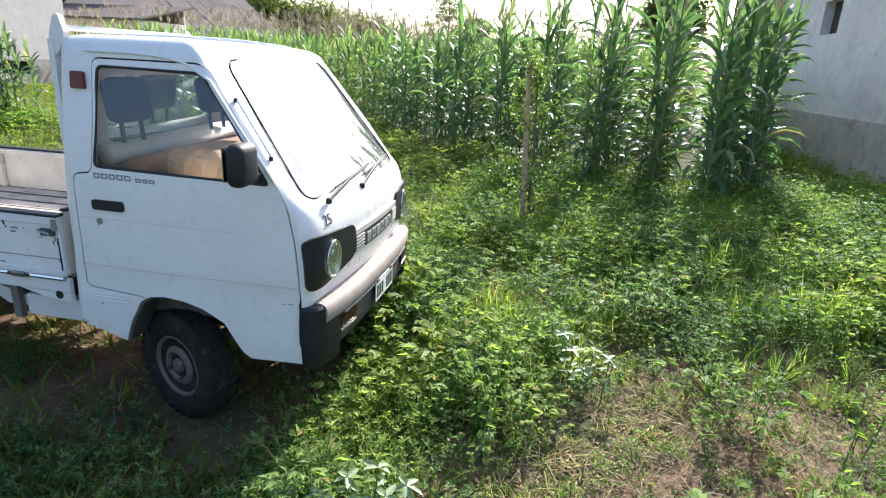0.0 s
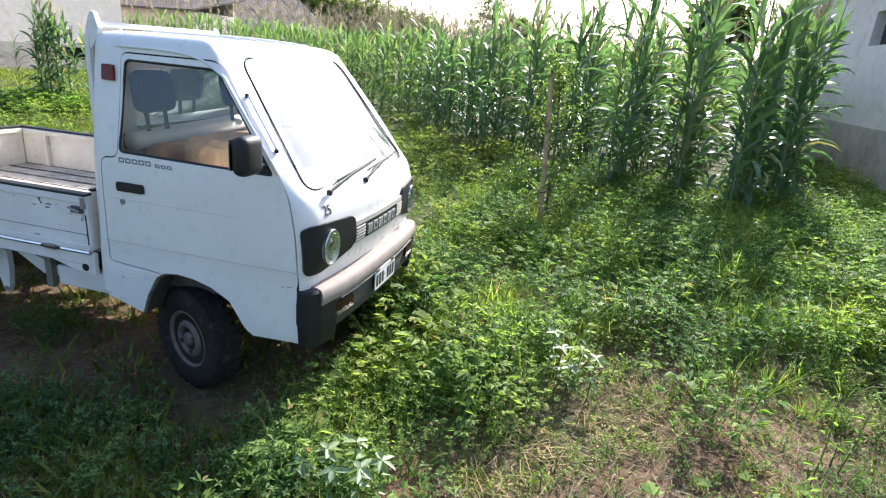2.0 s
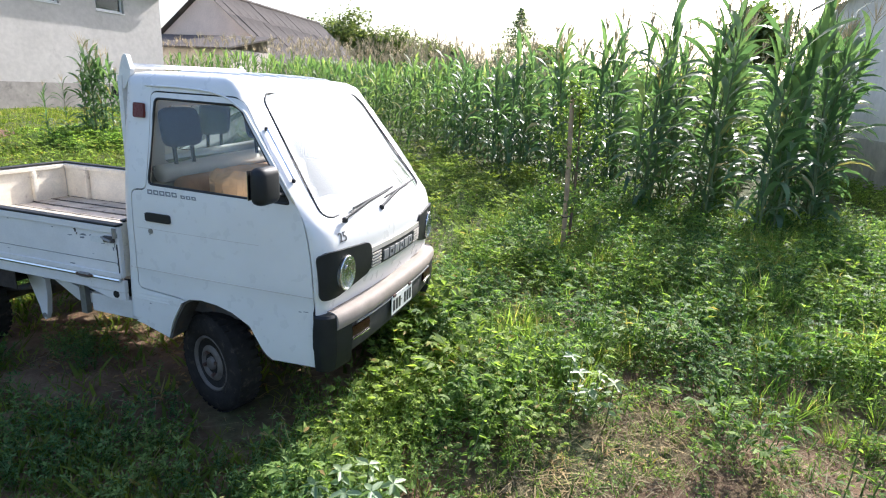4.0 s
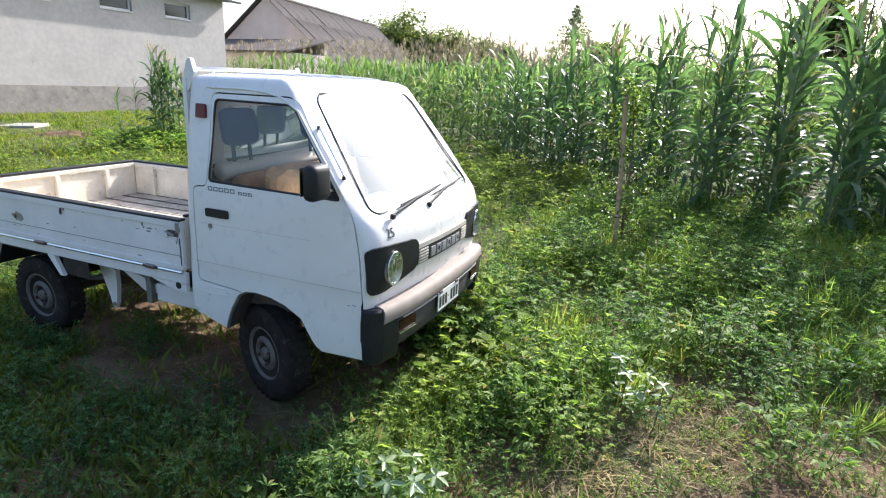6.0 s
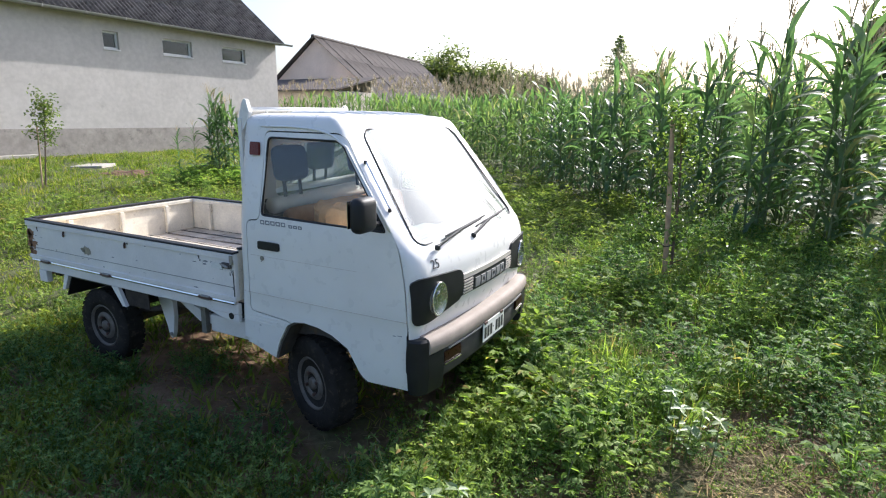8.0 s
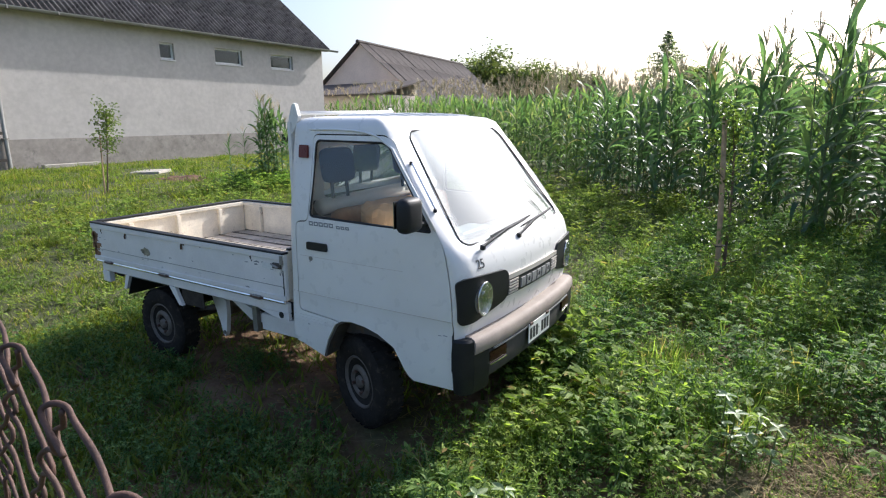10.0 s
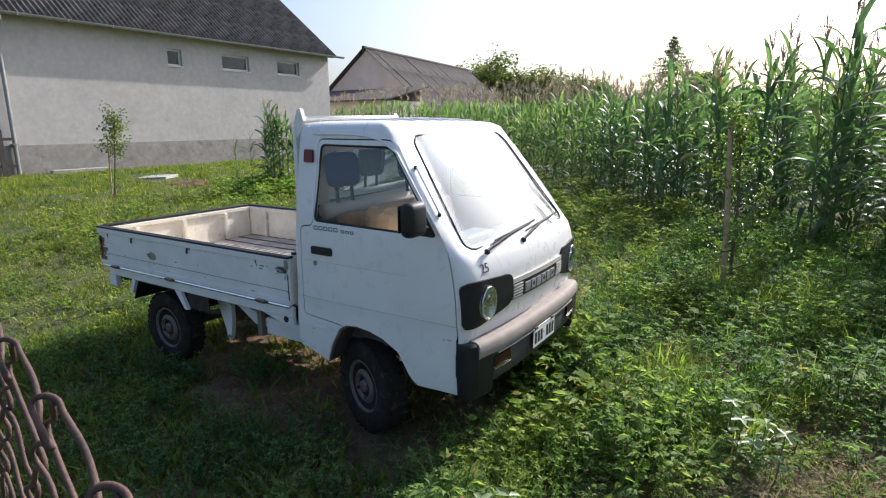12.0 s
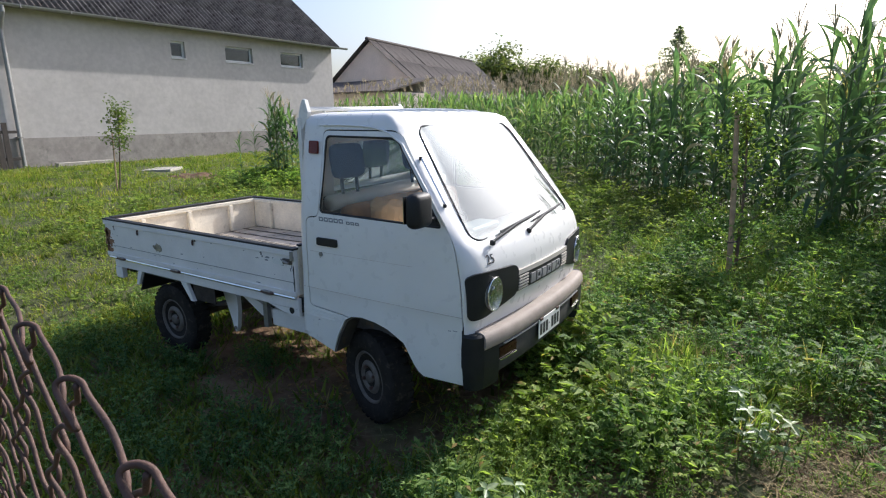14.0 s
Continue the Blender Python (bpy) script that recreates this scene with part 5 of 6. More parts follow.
# stains with shapes of their own
def stain(name, spots, material, label, seed, apart=False):
    """Ragged flecks lying on the near side panel: (x, z, half width, half height)."""
    rng = np.random.default_rng(seed)
    bm = bmesh.new()
    for k, (x, z, w, h) in enumerate(spots):
        if apart and k:
            part(name, bm, material, bed, label)
            bm = bmesh.new()
        r = 1 + 0.35 * rng.normal(0, 1, 13).clip(-1.5, 1.5)
        prism(bm, [(x + w * r[i] * math.cos(a), z + h * r[i] * math.sin(a)) for i, a in enumerate(np.linspace(0, math.tau, 14)[:-1])], "y", -0.6916 - 0.0001 * (k % 5), -0.6902)
    part(name, bm, material, bed, label)


SR = np.random.default_rng(12)
stain("dent_mark", [(-1.82 + SR.normal(0, 0.016), 0.802 + SR.normal(0, 0.008), SR.uniform(0.022, 0.036), SR.uniform(0.012, 0.018)) for _ in range(9)], STEEL, "dark scuffed fleck in the dent", 1, True)
stain("rust_patch", [(-2.490 + abs(SR.normal(0, 0.030)), SR.uniform(0.69, 0.86), SR.uniform(0.012, 0.034), SR.uniform(0.012, 0.030)) for _ in range(30)], RUSTFLAT, "rusted fleck of the corner", 2, True)
stain("scuff", [(SR.uniform(-2.4, -0.6), SR.uniform(0.705, 0.90), SR.uniform(0.003, 0.016), SR.uniform(0.001, 0.003)) for _ in range(16)] + [(-0.49 + SR.normal(0, 0.008), SR.uniform(0.70, 0.86), 0.003, SR.uniform(0.004, 0.014)) for _ in range(6)] + [(-0.60 + SR.normal(0, 0.05), 0.862 + SR.normal(0, 0.016), SR.uniform(0.006, 0.02), SR.uniform(0.002, 0.006)) for _ in range(9)], GREYPRINT, "dark scratch in the paint", 3, True)
for x in (-2.37, -2.05, -1.40, -0.74):
    stain("rust_run", [(x + SR.normal(0, 0.007), 0.897 - 0.010 * k, 0.009 - 0.002 * k, 0.005) for k in range(3)], CHASSIS, "dark grime below a hook", 4)


def grime(name, x0, x1, y, w, z, material, label, seed):
    """An irregular dark line of dirt lying along a joint of the bed floor."""
    rng = np.random.default_rng(seed)
    n = 44
    xs = np.linspace(x0, x1, n)
    a = y + rng.normal(0, 0.003, n).cumsum() * 0.25 + w * rng.uniform(0.15, 1.0, n)
    b = y - w * rng.uniform(0.15, 1.0, n)
    bm = bmesh.new()
    prism(bm, list(zip(xs, b)) + list(zip(xs[::-1], a[::-1])), "z", z, z + 0.0015)
    part(name, bm, material, bed, label)


for k in range(10):
    grime("grime_line", -2.46, -0.49, -0.645 + k * 0.1435, 0.011, 0.6725, GRIME, "black dirt packed between the boards", 40 + k)
bm = bmesh.new()
for k in range(70):
    x, y, r = -0.50 - abs(SR.normal(0, 0.10)), SR.uniform(-0.6, 0.62), SR.uniform(0.006, 0.022)
    box(bm, x - r, x + r, y - 0.4 * r, y + 0.4 * r, 0.670, 0.671 + 0.5 * r, turn=Matrix.Translation((x, y, 0)) @ Matrix.Rotation(SR.uniform(0, 3), 4, "Z") @ Matrix.Translation((-x, -y, 0)))
part("dirt_crumbs", bm, GRIME, bed, "dirt and bark crumbs along the headboard")
tg = part("tail_gate", boxes((-2.502, -2.474, -0.655, 0.655, 0.672, 0.940), bev=0.006), BEDWHITE, bed)
part("gate_cap", boxes((-2.507, -2.462, -0.649, 0.649, 0.9405, 0.957), bev=0.005), BLACK, tg)
part("gate_liner", boxes((-2.473, -2.462, -0.650, 0.650, 0.649, 0.935), bev=0.003), BEDIN, tg)
for y in (-0.43, -0.03, 0.374):
    part("gate_rib", boxes((-2.4615, -2.428, y - 0.016, y + 0.016, 0.675, 0.905), bev=0.005), BEDIN, tg)
part("gate_stiffener", boxes((-2.4615, -2.442, -0.640, 0.640, 0.906, 0.936), bev=0.004), BEDIN, tg)
part("tail_lamp", boxes((-2.49, -2.44, -0.60, -0.45, 0.53, 0.60), bev=0.01), RED, bed)
part("tail_lamp", boxes((-2.49, -2.44, 0.45, 0.60, 0.53, 0.60), bev=0.01), RED, bed)
part("rear_crossbar", boxes((-2.47, -2.43, -0.66, 0.66, 0.585, 0.655), (-2.45, -2.36, -0.68, -0.64, 0.50, 0.585), bev=0.006), BEDWHITE, bed)
part("headboard", boxes((-0.480, -0.466, -0.66, 0.66, 0.672, 0.955), bev=0.004), BEDIN, bed)
part("gate_cap", boxes((-0.486, -0.460, -0.648, 0.648, 0.9555, 0.968), bev=0.004), BLACK, bed)

# guard behind the cab
guard = part("cab_guard", bars(0.012, [(-0.420, -0.575, 1.704), (-0.440, 0.30, 1.716)], sides=10), WHITE, truck, "white tubular guard behind the cab", smooth=True)
for s, yy in ((-1, 0.570), (1, 0.285)):
    bm = bmesh.new()
    prism(bm, [(-0.462, 1.60), (-0.452, 1.68), (-0.428, 1.742), (-0.415, 1.756), (-0.400, 1.752), (-0.382, 1.690), (-0.395, 1.650), (-0.430, 1.60)] if s < 0 else [(-0.462, 1.60), (-0.462, 1.72), (-0.447, 1.742), (-0.427, 1.72), (-0.432, 1.60)], "y", *sorted((yy * s, (yy + 0.024) * s)))
    part("guard_horn", bm, WHITE, guard)
    bm = bmesh.new()
    prism(bm, [(-0.466, 0.97), (-0.440, 0.97), (-0.436, 1.66), (-0.460, 1.66)], "y", *sorted((0.54 * s, 0.60 * s)))
    part("guard_post", bm, WHITE, guard)
    for y in (0.16, 0.40):
        part("guard_bar", bars(0.009, [(-0.456, y * s, 0.97), (-0.450, y * s, 1.71)]), WHITE, guard)
part("guard_crossbar", bars(0.010, [(-0.452, -0.56, 1.25), (-0.452, 0.56, 1.25)]), WHITE, guard)
for o in bpy.data.objects:
    if o.name.split(".")[0] in ("windscreen", "side_window", "rear_window", "pane", "lamp_lens"):
        o.visible_shadow = False


# ---- corn ----
def corn_leaves(h, n, segs, rng):
    """The leaves of one corn plant, each as corners and quads."""
    out, az = [], rng.uniform(0, np.pi)
    for k in range(n):
        f = (k + 0.6) / n
        z = h * (0.05 + 0.86 * f)
        ln = (0.32 + 0.36 * math.sin(math.pi * (0.15 + 0.68 * f))) * rng.uniform(0.75, 1.2)
        v, q = leaf_strip(ln, 0.115 * rng.uniform(0.75, 1.2), rng.uniform(0.68, 1.10) + 0.40 * f * f, rng.uniform(1.7, 3.3) * (1.15 - 0.80 * f), segs, 0.30, rng.uniform(-1.1, 1.1))
        out.append((turned(v, az + (k % 2) * np.pi + rng.normal(0, 0.5), (0, 0, z)), q))
    return out


def tassel_of(h, rng, spikes=8):
    out = []
    for k in range(spikes):
        a, l, t = rng.uniform(0, 2 * np.pi), rng.uniform(0.18, 0.32), rng.uniform(0.1, 0.7)
        z0 = h + rng.uniform(-0.03, 0.08)
        out.append(post((0, 0, z0), (math.cos(a) * l * math.sin(t), math.sin(a) * l * math.sin(t), z0 + l * math.cos(t)), 0.007, 0.004, 3))
    return merge(out)


def corn_plant(h, seed):
    rng = np.random.default_rng(seed)
    c = empty("corn_plant", "tall green corn plant with arching leaves and a dry tassel", "corn", "corn along the field edge")
    v, q = post((0, 0, -0.03), (0, 0, h * 0.9), 0.014, 0.007, 7)
    v2, q2 = post((0, 0, h * 0.9), (0, 0, h), 0.007, 0.004, 7)
    raw("stalk", *merge([(v, q), (v2, q2)]), CORNSTALK, c, smooth=True)
    for lv in corn_leaves(h, 20, 7, rng):
        raw("leaf", *lv, CORNLEAF_OB, c, smooth=True)
    raw("tassel", *tassel_of(h, rng), TASSEL, c)
    return c


CORNLEAF_OB = leafy("corn_leaf_front", (0.078, 0.132, 0.070), (0.170, 0.245, 0.125), 0.42, 0.40, 0.34, (0.42, 0.33, 0.17), 0.955, by_object=True, glow=(1.6, 1.95, 1.1))


def edge_y(x):
    """Where the corn begins, along x."""
    return float(np.interp(x, [-22, -17, -14, -12, -5, -1.2, 0.5, 1.3, 2.12, 2.85, 3.55, 4.25, 6.3], [20.6, 19.0, 18.4, 18.2, 13.2, 8.6, 7.5, 6.8, 5.8, 5.5, 4.9, 5.6, 7.4]))


def tall(x):
    return float(np.interp(x, [-20, -8, -1, 0.5, 1.3, 2.4, 3.6, 6], [2.5, 2.38, 2.42, 2.66, 2.78, 2.90, 2.98, 2.9]))


corn_models = [corn_plant(2.6, 100 + k) for k in range(6)]
ROW_LEAN = 0.235
ROWS_X = [4.25, 3.55, 2.85, 2.12, 1.30, 0.50, -0.25, -0.95, -1.70, -2.45]
placed, front_n = [], 0
for r, rx in enumerate(ROWS_X):
    y = edge_y(rx) + RNG.uniform(-0.1, 0.25)
    for k in range(11):
        x = rx + (y - edge_y(rx)) * ROW_LEAN + RNG.normal(0, 0.055)
        placed.append((x, y, tall(rx) * RNG.uniform(0.86, 1.07) * (1 - 0.13 * float(smoothstep(2, 7, k)))))
        y += RNG.uniform(0.13, 0.24)
for k, (x, y, h) in enumerate(placed):
    m = Matrix.Translation((x, y, float(height(x, y)))) @ Matrix.Rotation(RNG.uniform(0, math.tau), 4, "Z") @ Matrix.Rotation(RNG.normal(0, 0.045), 4, "X") @ Matrix.Rotation(RNG.normal(0, 0.045), 4, "Y")
    src = corn_models[k % 6]
    if k < 6:
        src.matrix_basis = m
        src.scale = (h / 2.6,) * 3
    else:
        c = copy_thing(src, m)
        c.scale = (h / 2.6,) * 3


def corn_template(h, segs, n, seed):
    rng = np.random.default_rng(seed)
    return merge(corn_leaves(h, n, segs, rng)), merge([post((0, 0, 0), (0, 0, h * 1.08), 0.012, 0.004, 3)]), merge([tassel_of(h * 1.20, rng, 11), post((0, 0, h * 1.05), (0, 0, h * 1.22), 0.005, 0.003, 3)])


def corn_field():
    """The field behind: too many plants to count."""
    xs, ys, hs = [], [], []
    x = 4.25
    while x > -22:
        y0 = edge_y(x)
        y = y0 + (11 * 0.185 if -2.7 < x < 6.3 else 0)
        far = y + (16 if x > -3 else 13)
        while y < far:
            px_ = x + (y - y0) * ROW_LEAN + RNG.normal(0, 0.05)
            if px_ < 6.5 and not (px_ < -16.6 and y > 21.2):
                xs.append(px_)
                ys.append(y)
                hs.append(min(tall(x), 2.40) * RNG.uniform(0.86, 1.04))
            y += RNG.uniform(0.20, 0.33) * (1.0 if x > -6 else 1.4)
        x -= 0.72 if x > -6 else 0.85
    xs, ys, hs = np.array(xs), np.array(ys), np.array(hs)
    kinds = RNG.integers(0, 4, len(xs))
    L, S, T = [], [], []
    for k in range(4):
        w = kinds == k
        lv, st, ts = corn_template(2.6, 4, 16, 200 + k)
        for store, tpl in ((L, lv), (S, st), (T, ts)):
            keep = RNG.bit_generator.state
            out = scatter(tpl, xs[w], ys[w], hs[w] / 2.6, 0.03)
            if store is T:                     # the nearer corn is hardly in flower
                flowers = (xs[w] < -3.0) | (np.arange(w.sum()) % 6 == 0)
                keep_v = np.repeat(flowers, len(tpl[0]))
                q = out[1].reshape(-1, len(tpl[1]), 4)[flowers]
                out = out[0][keep_v], (np.cumsum(keep_v) - 1)[q].reshape(-1, 4)
            store.append(out)
            RNG.bit_generator.state = keep
        RNG.uniform()
    f = tagged(raw("corn_field", *merge(L), CORNLEAF, smooth=True), "dense field of tall green corn", "corn field", "", "stuff")
    raw("stalks", *merge(S), CORNSTALK, f)
    raw("tassels", *merge(T), TASSEL, f)


corn_field()


# ---- weeds and grass ----
def rolled(v, a):
    """A leaf turned about its own length."""
    c, s = math.cos(a), math.sin(a)
    return np.stack([v[:, 0], v[:, 1] * c - v[:, 2] * s, v[:, 1] * s + v[:, 2] * c], 1)


def weed_template(h, n, ll, lw, rng, spread=0.5, leaf=small_leaf):
    out = [post((0, 0, 0), (0, 0, h * 0.9), 0.003, 0.0015, 3)]
    az = rng.uniform(0, 6)
    for k in range(n):
        f = (k + 0.5) / n
        az += 2.4 + rng.normal(0, 0.3)
        l = ll * (1.15 - 0.55 * f) * rng.uniform(0.8, 1.2)
        v, q = leaf(l, lw * (l / ll), rng.uniform(-0.5, 0.9), rng.uniform(0.1, 0.8))
        v = rolled(v, rng.normal(0, 0.55))
        r = spread * h * (1 - f) * rng.uniform(0.2, 0.9)
        out.append((turned(v, az, (math.cos(az) * r, math.sin(az) * r, h * (0.12 + 0.85 * f) * rng.uniform(0.85, 1.1))), q))
    return merge(out)


def sprig_template(h, stems, nodes, ll, lw, rng, spread=0.55):
    """A bushy weed: several leaning stems with paired leaves and a star of leaves at each tip."""
    out = []
    for s in range(stems):
        a0, lean = s * 2.4 + rng.uniform(0, 1), spread * rng.uniform(0.15, 1.0)
        tip = np.array((math.cos(a0) * lean * h, math.sin(a0) * lean * h, h * rng.uniform(0.62, 1.1)))
        out.append(post((0, 0, 0), tuple(tip), 0.0024, 0.0012, 3))
        az = rng.uniform(0, 6)
        for k in range(nodes):
            f = 0.30 + 0.62 * k / nodes
            az += 1.57 + rng.normal(0, 0.25)
            for side in (0.0, math.pi):
                v, q = kite_leaf(ll * (1.1 - 0.35 * f) * rng.uniform(0.8, 1.2), lw, rng.uniform(0.0, 0.75), rng.uniform(0.2, 0.9))
                out.append((turned(rolled(v, rng.normal(0, 0.3)), az + side, tuple(tip * f)), q))
        for k in range(5):
            v, q = kite_leaf(ll * rng.uniform(0.65, 1.0), lw * 0.9, rng.uniform(0.25, 1.10), rng.uniform(0.1, 0.6))
            out.append((turned(rolled(v, rng.normal(0, 0.2)), az + k * 1.257 + rng.normal(0, 0.15), tuple(tip)), q))
    return merge(out)


def lobed_template(h, n, rng):
    """A weed with divided leaves: each leaf is a fan of narrow lobes."""
    out = []
    for k in range(n):
        az = k * 2.4 + rng.normal(0, 0.3)
        tilt = rng.uniform(0.0, 0.8)
        z0, r = h * rng.uniform(0.35, 1.0), h * rng.uniform(0.1, 0.6)
        for j, a in enumerate((-0.9, -0.45, 0, 0.45, 0.9)):
            v, q = kite_leaf(0.054 - 0.010 * abs(j - 2), 0.016, tilt * math.cos(a), 0.5)
            v = rolled(v, rng.normal(0, 0.35))
            out.append((turned(v, az + a, (math.cos(az) * r, math.sin(az) * r, z0)), q))
    return merge(out)


def tuft_template(h, n, rng, width=0.006, segs=3, spread=0.9):
    out = []
    for k in range(n):
        v, q = blade(h * rng.uniform(0.6, 1.15), width * rng.uniform(0.7, 1.3), rng.uniform(0.9, 1.5), rng.uniform(0.3, 1.6), segs)
        az = rng.uniform(0, 6.28)
        r = rng.uniform(0, 0.03) * spread
        out.append((turned(v, az, (math.cos(az) * r, math.sin(az) * r, 0)), q))
    return merge(out)


def field_noise(x, y, k=1.0, ph=0.0):
    return 0.5 + 0.25 * (np.sin(1.7 * k * x + 0.6 * k * y + ph) * np.sin(1.1 * k * y - 0.8 * k * x + 2 * ph) + np.sin(3.9 * k * x + 1 + ph) * np.sin(3.3 * k * y + 2.2 + ph))


def shade_side(x, y):
    """The trodden strip beside and under the truck."""
    return smoothstep(0.68, 0.55, x + 0.04 * np.sin(6 * y)) * smoothstep(-3.2, -2.4, x) * smoothstep(1.0, 0.6, y)


def bare(x, y):
    """The trampled patch in front, with weeds creeping in on its far side."""
    rim = np.interp(x, [1.35, 1.5, 1.65, 1.85, 2.0, 2.27, 2.5, 2.8, 3.5], [-1.1, -0.62, -0.36, -0.08, 0.22, 0.54, 0.50, 0.46, 0.50])
    d = y + 0.07 * np.sin(9.1 * x + 3.0 * y) + 0.05 * np.sin(17.0 * x - 6.0 * y) - rim
    tufts_in = smoothstep(0.60, 0.78, patchy(x * 1.3, y * 1.3, 7.0)) * smoothstep(1.9, 2.7, x)
    return smoothstep(0.10, -0.14, d) * smoothstep(-1.5, -1.0, y) * (1 - 0.75 * tufts_in)


def points(n, x0, x1, y0, y1, density):
    """Random places, kept by a density between 0 and 1, off the wheels."""
    x, y = RNG.uniform(x0, x1, n), RNG.uniform(y0, y1, n)
    keep = RNG.uniform(0, 1, n) < density(x, y)
    for wx in (0.0, -1.85):
        for wy in (-0.56, 0.56):
            keep &= ~((np.abs(x - wx) < 0.22) & (np.abs(y - wy) < 0.12))
    return x[keep], y[keep]


TR = np.random.default_rng(21)
broad = [sprig_template(0.22, 4, 3, 0.043, 0.0140, TR) for _ in range(5)]
narrow = [sprig_template(0.24, 4, 4, 0.040, 0.0100, TR, 0.45) for _ in range(4)]
small = [weed_template(0.10, 20, 0.026, 0.012, TR, 0.9, kite_leaf) for _ in range(3)]
plain_broad = [sprig_template(0.25, 3, 2, 0.062, 0.024, TR, 0.5) for _ in range(4)]
lobed = [lobed_template(0.22, 12, TR) for _ in range(4)]
tufts = [tuft_template(0.28, 17, TR, 0.0055, 3) for _ in range(4)]
lawns = [tuft_template(0.085, 7, TR, 0.013, 2, 3.5) for _ in range(3)]
coarse_lawn = [tuft_template(0.095, 8, TR, 0.016, 1, 5.0) for _ in range(3)]
plain_small = [sprig_template(0.13, 3, 1, 0.045, 0.020, TR, 0.7) for _ in range(3)]
fine_lawn = [tuft_template(0.07, 9, TR, 0.005, 2, 2.5) for _ in range(2)]


HX_, HY_, HR_ = TR.uniform(0.2, 6.8, 1500), TR.uniform(-2.0, 7.4, 1500), TR.uniform(0.10, 0.26, 1500)


def hummock(x, y):
    """Single bushes: 1 in the middle of one, 0 in the hollows between them."""
    best = np.zeros(len(x))
    for a in range(0, len(x), 2000):
        d = np.hypot(x[a:a + 2000, None] - HX_, y[a:a + 2000, None] - HY_) / HR_
        best[a:a + 2000] = np.clip(1 - d ** 2, 0, 1).max(1)
    return best


def spread_over(templates, x, y, lo, hi, lean=0.15, mound=0.0, ph=0.0, bushes=False):
    """Templates over places; mound makes the size swell and sink from patch to patch."""
    kinds = RNG.integers(0, len(templates), len(x))
    out = []
    for k, t in enumerate(templates):
        w = kinds == k
        if w.any():
            s = RNG.uniform(lo, hi, w.sum()) * (1 - mound + 2 * mound * patchy(x[w], y[w], ph))
            if bushes:
                s *= (0.50 + 0.70 * hummock(x[w], y[w])) * (1 - 0.45 * bare(x[w], y[w] - 0.32))
            out.append(scatter(t, x[w], y[w], s, lean))
    return merge(out)


def patchy(x, y, ph=0.0):
    """Patches of about half a metre, 0 to 1."""
    v = field_noise(x + 0.3 * np.sin(2.3 * y + ph), y + 0.3 * np.sin(1.9 * x), 1.5, ph) * 0.6 + field_noise(y, x, 3.1, ph + 1) * 0.4
    return smoothstep(0.28, 0.72, v)


near_edge = lambda x, y: smoothstep(-1.95, -1.45, y + 0.12 * np.sin(3.1 * x) + 0.08 * np.sin(7.3 * x))
at_stake = lambda x, y: 1 - np.exp(-((x - 1.33) / 0.16) ** 2 - ((y - 3.22) / 0.20) ** 2)
green = lambda x, y: smoothstep(0.42, 0.56, x) * at_stake(x, y) * near_edge(x, y) * (1 - 0.96 * shade_side(x, y)) * (1 - 0.96 * bare(x, y))
field_side = lambda x, y: smoothstep(2.2, 0.3, y - np.interp(x, [-17, -14, -12, -5, -1.2, 0.5, 1.3, 2.12, 2.85, 3.55, 4.25, 6.3], [19.0, 18.4, 18.2, 13.2, 8.6, 7.5, 6.8, 5.8, 5.5, 4.9, 5.6, 7.4]))

def kind_share(x, y, which):
    """How far one kind of weed holds the place against the others, patch by patch."""
    n = np.stack([patchy(x, y, 0.3), patchy(x, y, 2.0), patchy(x, y, 8.0), 1.1 * patchy(x, y, 4.0)]) ** 3 + 0.02
    return n[which] / n.sum(0)


x, y = points(9500, 0.3, 6.8, -1.9, 7.2, lambda x, y: green(x, y) * (0.06 + 0.94 * kind_share(x, y, 0)) * (0.35 + 0.65 * field_side(x, y)))
ex, ey = np.concatenate([RNG.uniform(0.60, 1.15, 420), RNG.uniform(-1.2, 0.8, 620)]), np.concatenate([RNG.uniform(-1.25, 0.75, 420), RNG.uniform(1.1, 5.2, 620)])
tagged(raw("broadleaf_weeds", *merge([spread_over(broad, x, y, 0.55, 1.15, 0.18, 0.40, 0.3, True), spread_over(broad, ex, ey, 0.40, 0.85, 0.2)]), WEED), "thick green broad-leaved weeds with starry tips", "weeds", "", "stuff")
x, y = points(7600, 0.3, 6.6, -1.9, 6.8, lambda x, y: green(x, y) * (0.05 + 0.95 * kind_share(x, y, 2)) * (0.35 + 0.65 * field_side(x, y)))
tagged(raw("narrow_leaved_weeds", *spread_over(narrow, x, y, 0.6, 1.15, 0.18, 0.40, 8.0, True), WEEDC), "bushy dark weeds with narrow leaves", "weeds", "", "stuff")
x, y = points(6400, 0.3, 6.0, -1.9, 6.0, lambda x, y: near_edge(x, y) * (1 - 0.9 * shade_side(x, y)) * (1 - 0.80 * bare(x, y)) * (0.35 + 0.65 * patchy(x, y, 6.0)))
tagged(raw("creeping_weeds", *spread_over(small, x, y, 0.6, 1.5, 0.2), WEEDB), "low creeping weeds covering the earth", "weeds", "", "stuff")
x, y = points(5600, 0.3, 6.0, -1.9, 5.6, lambda x, y: green(x, y) * (0.05 + 0.95 * kind_share(x, y, 1)))
tagged(raw("lobed_weeds", *spread_over(lobed, x, y, 0.7, 1.3, 0.15, 0.3, 2.0, True), WEEDB), "low weeds with finely divided leaves", "weeds", "", "stuff")
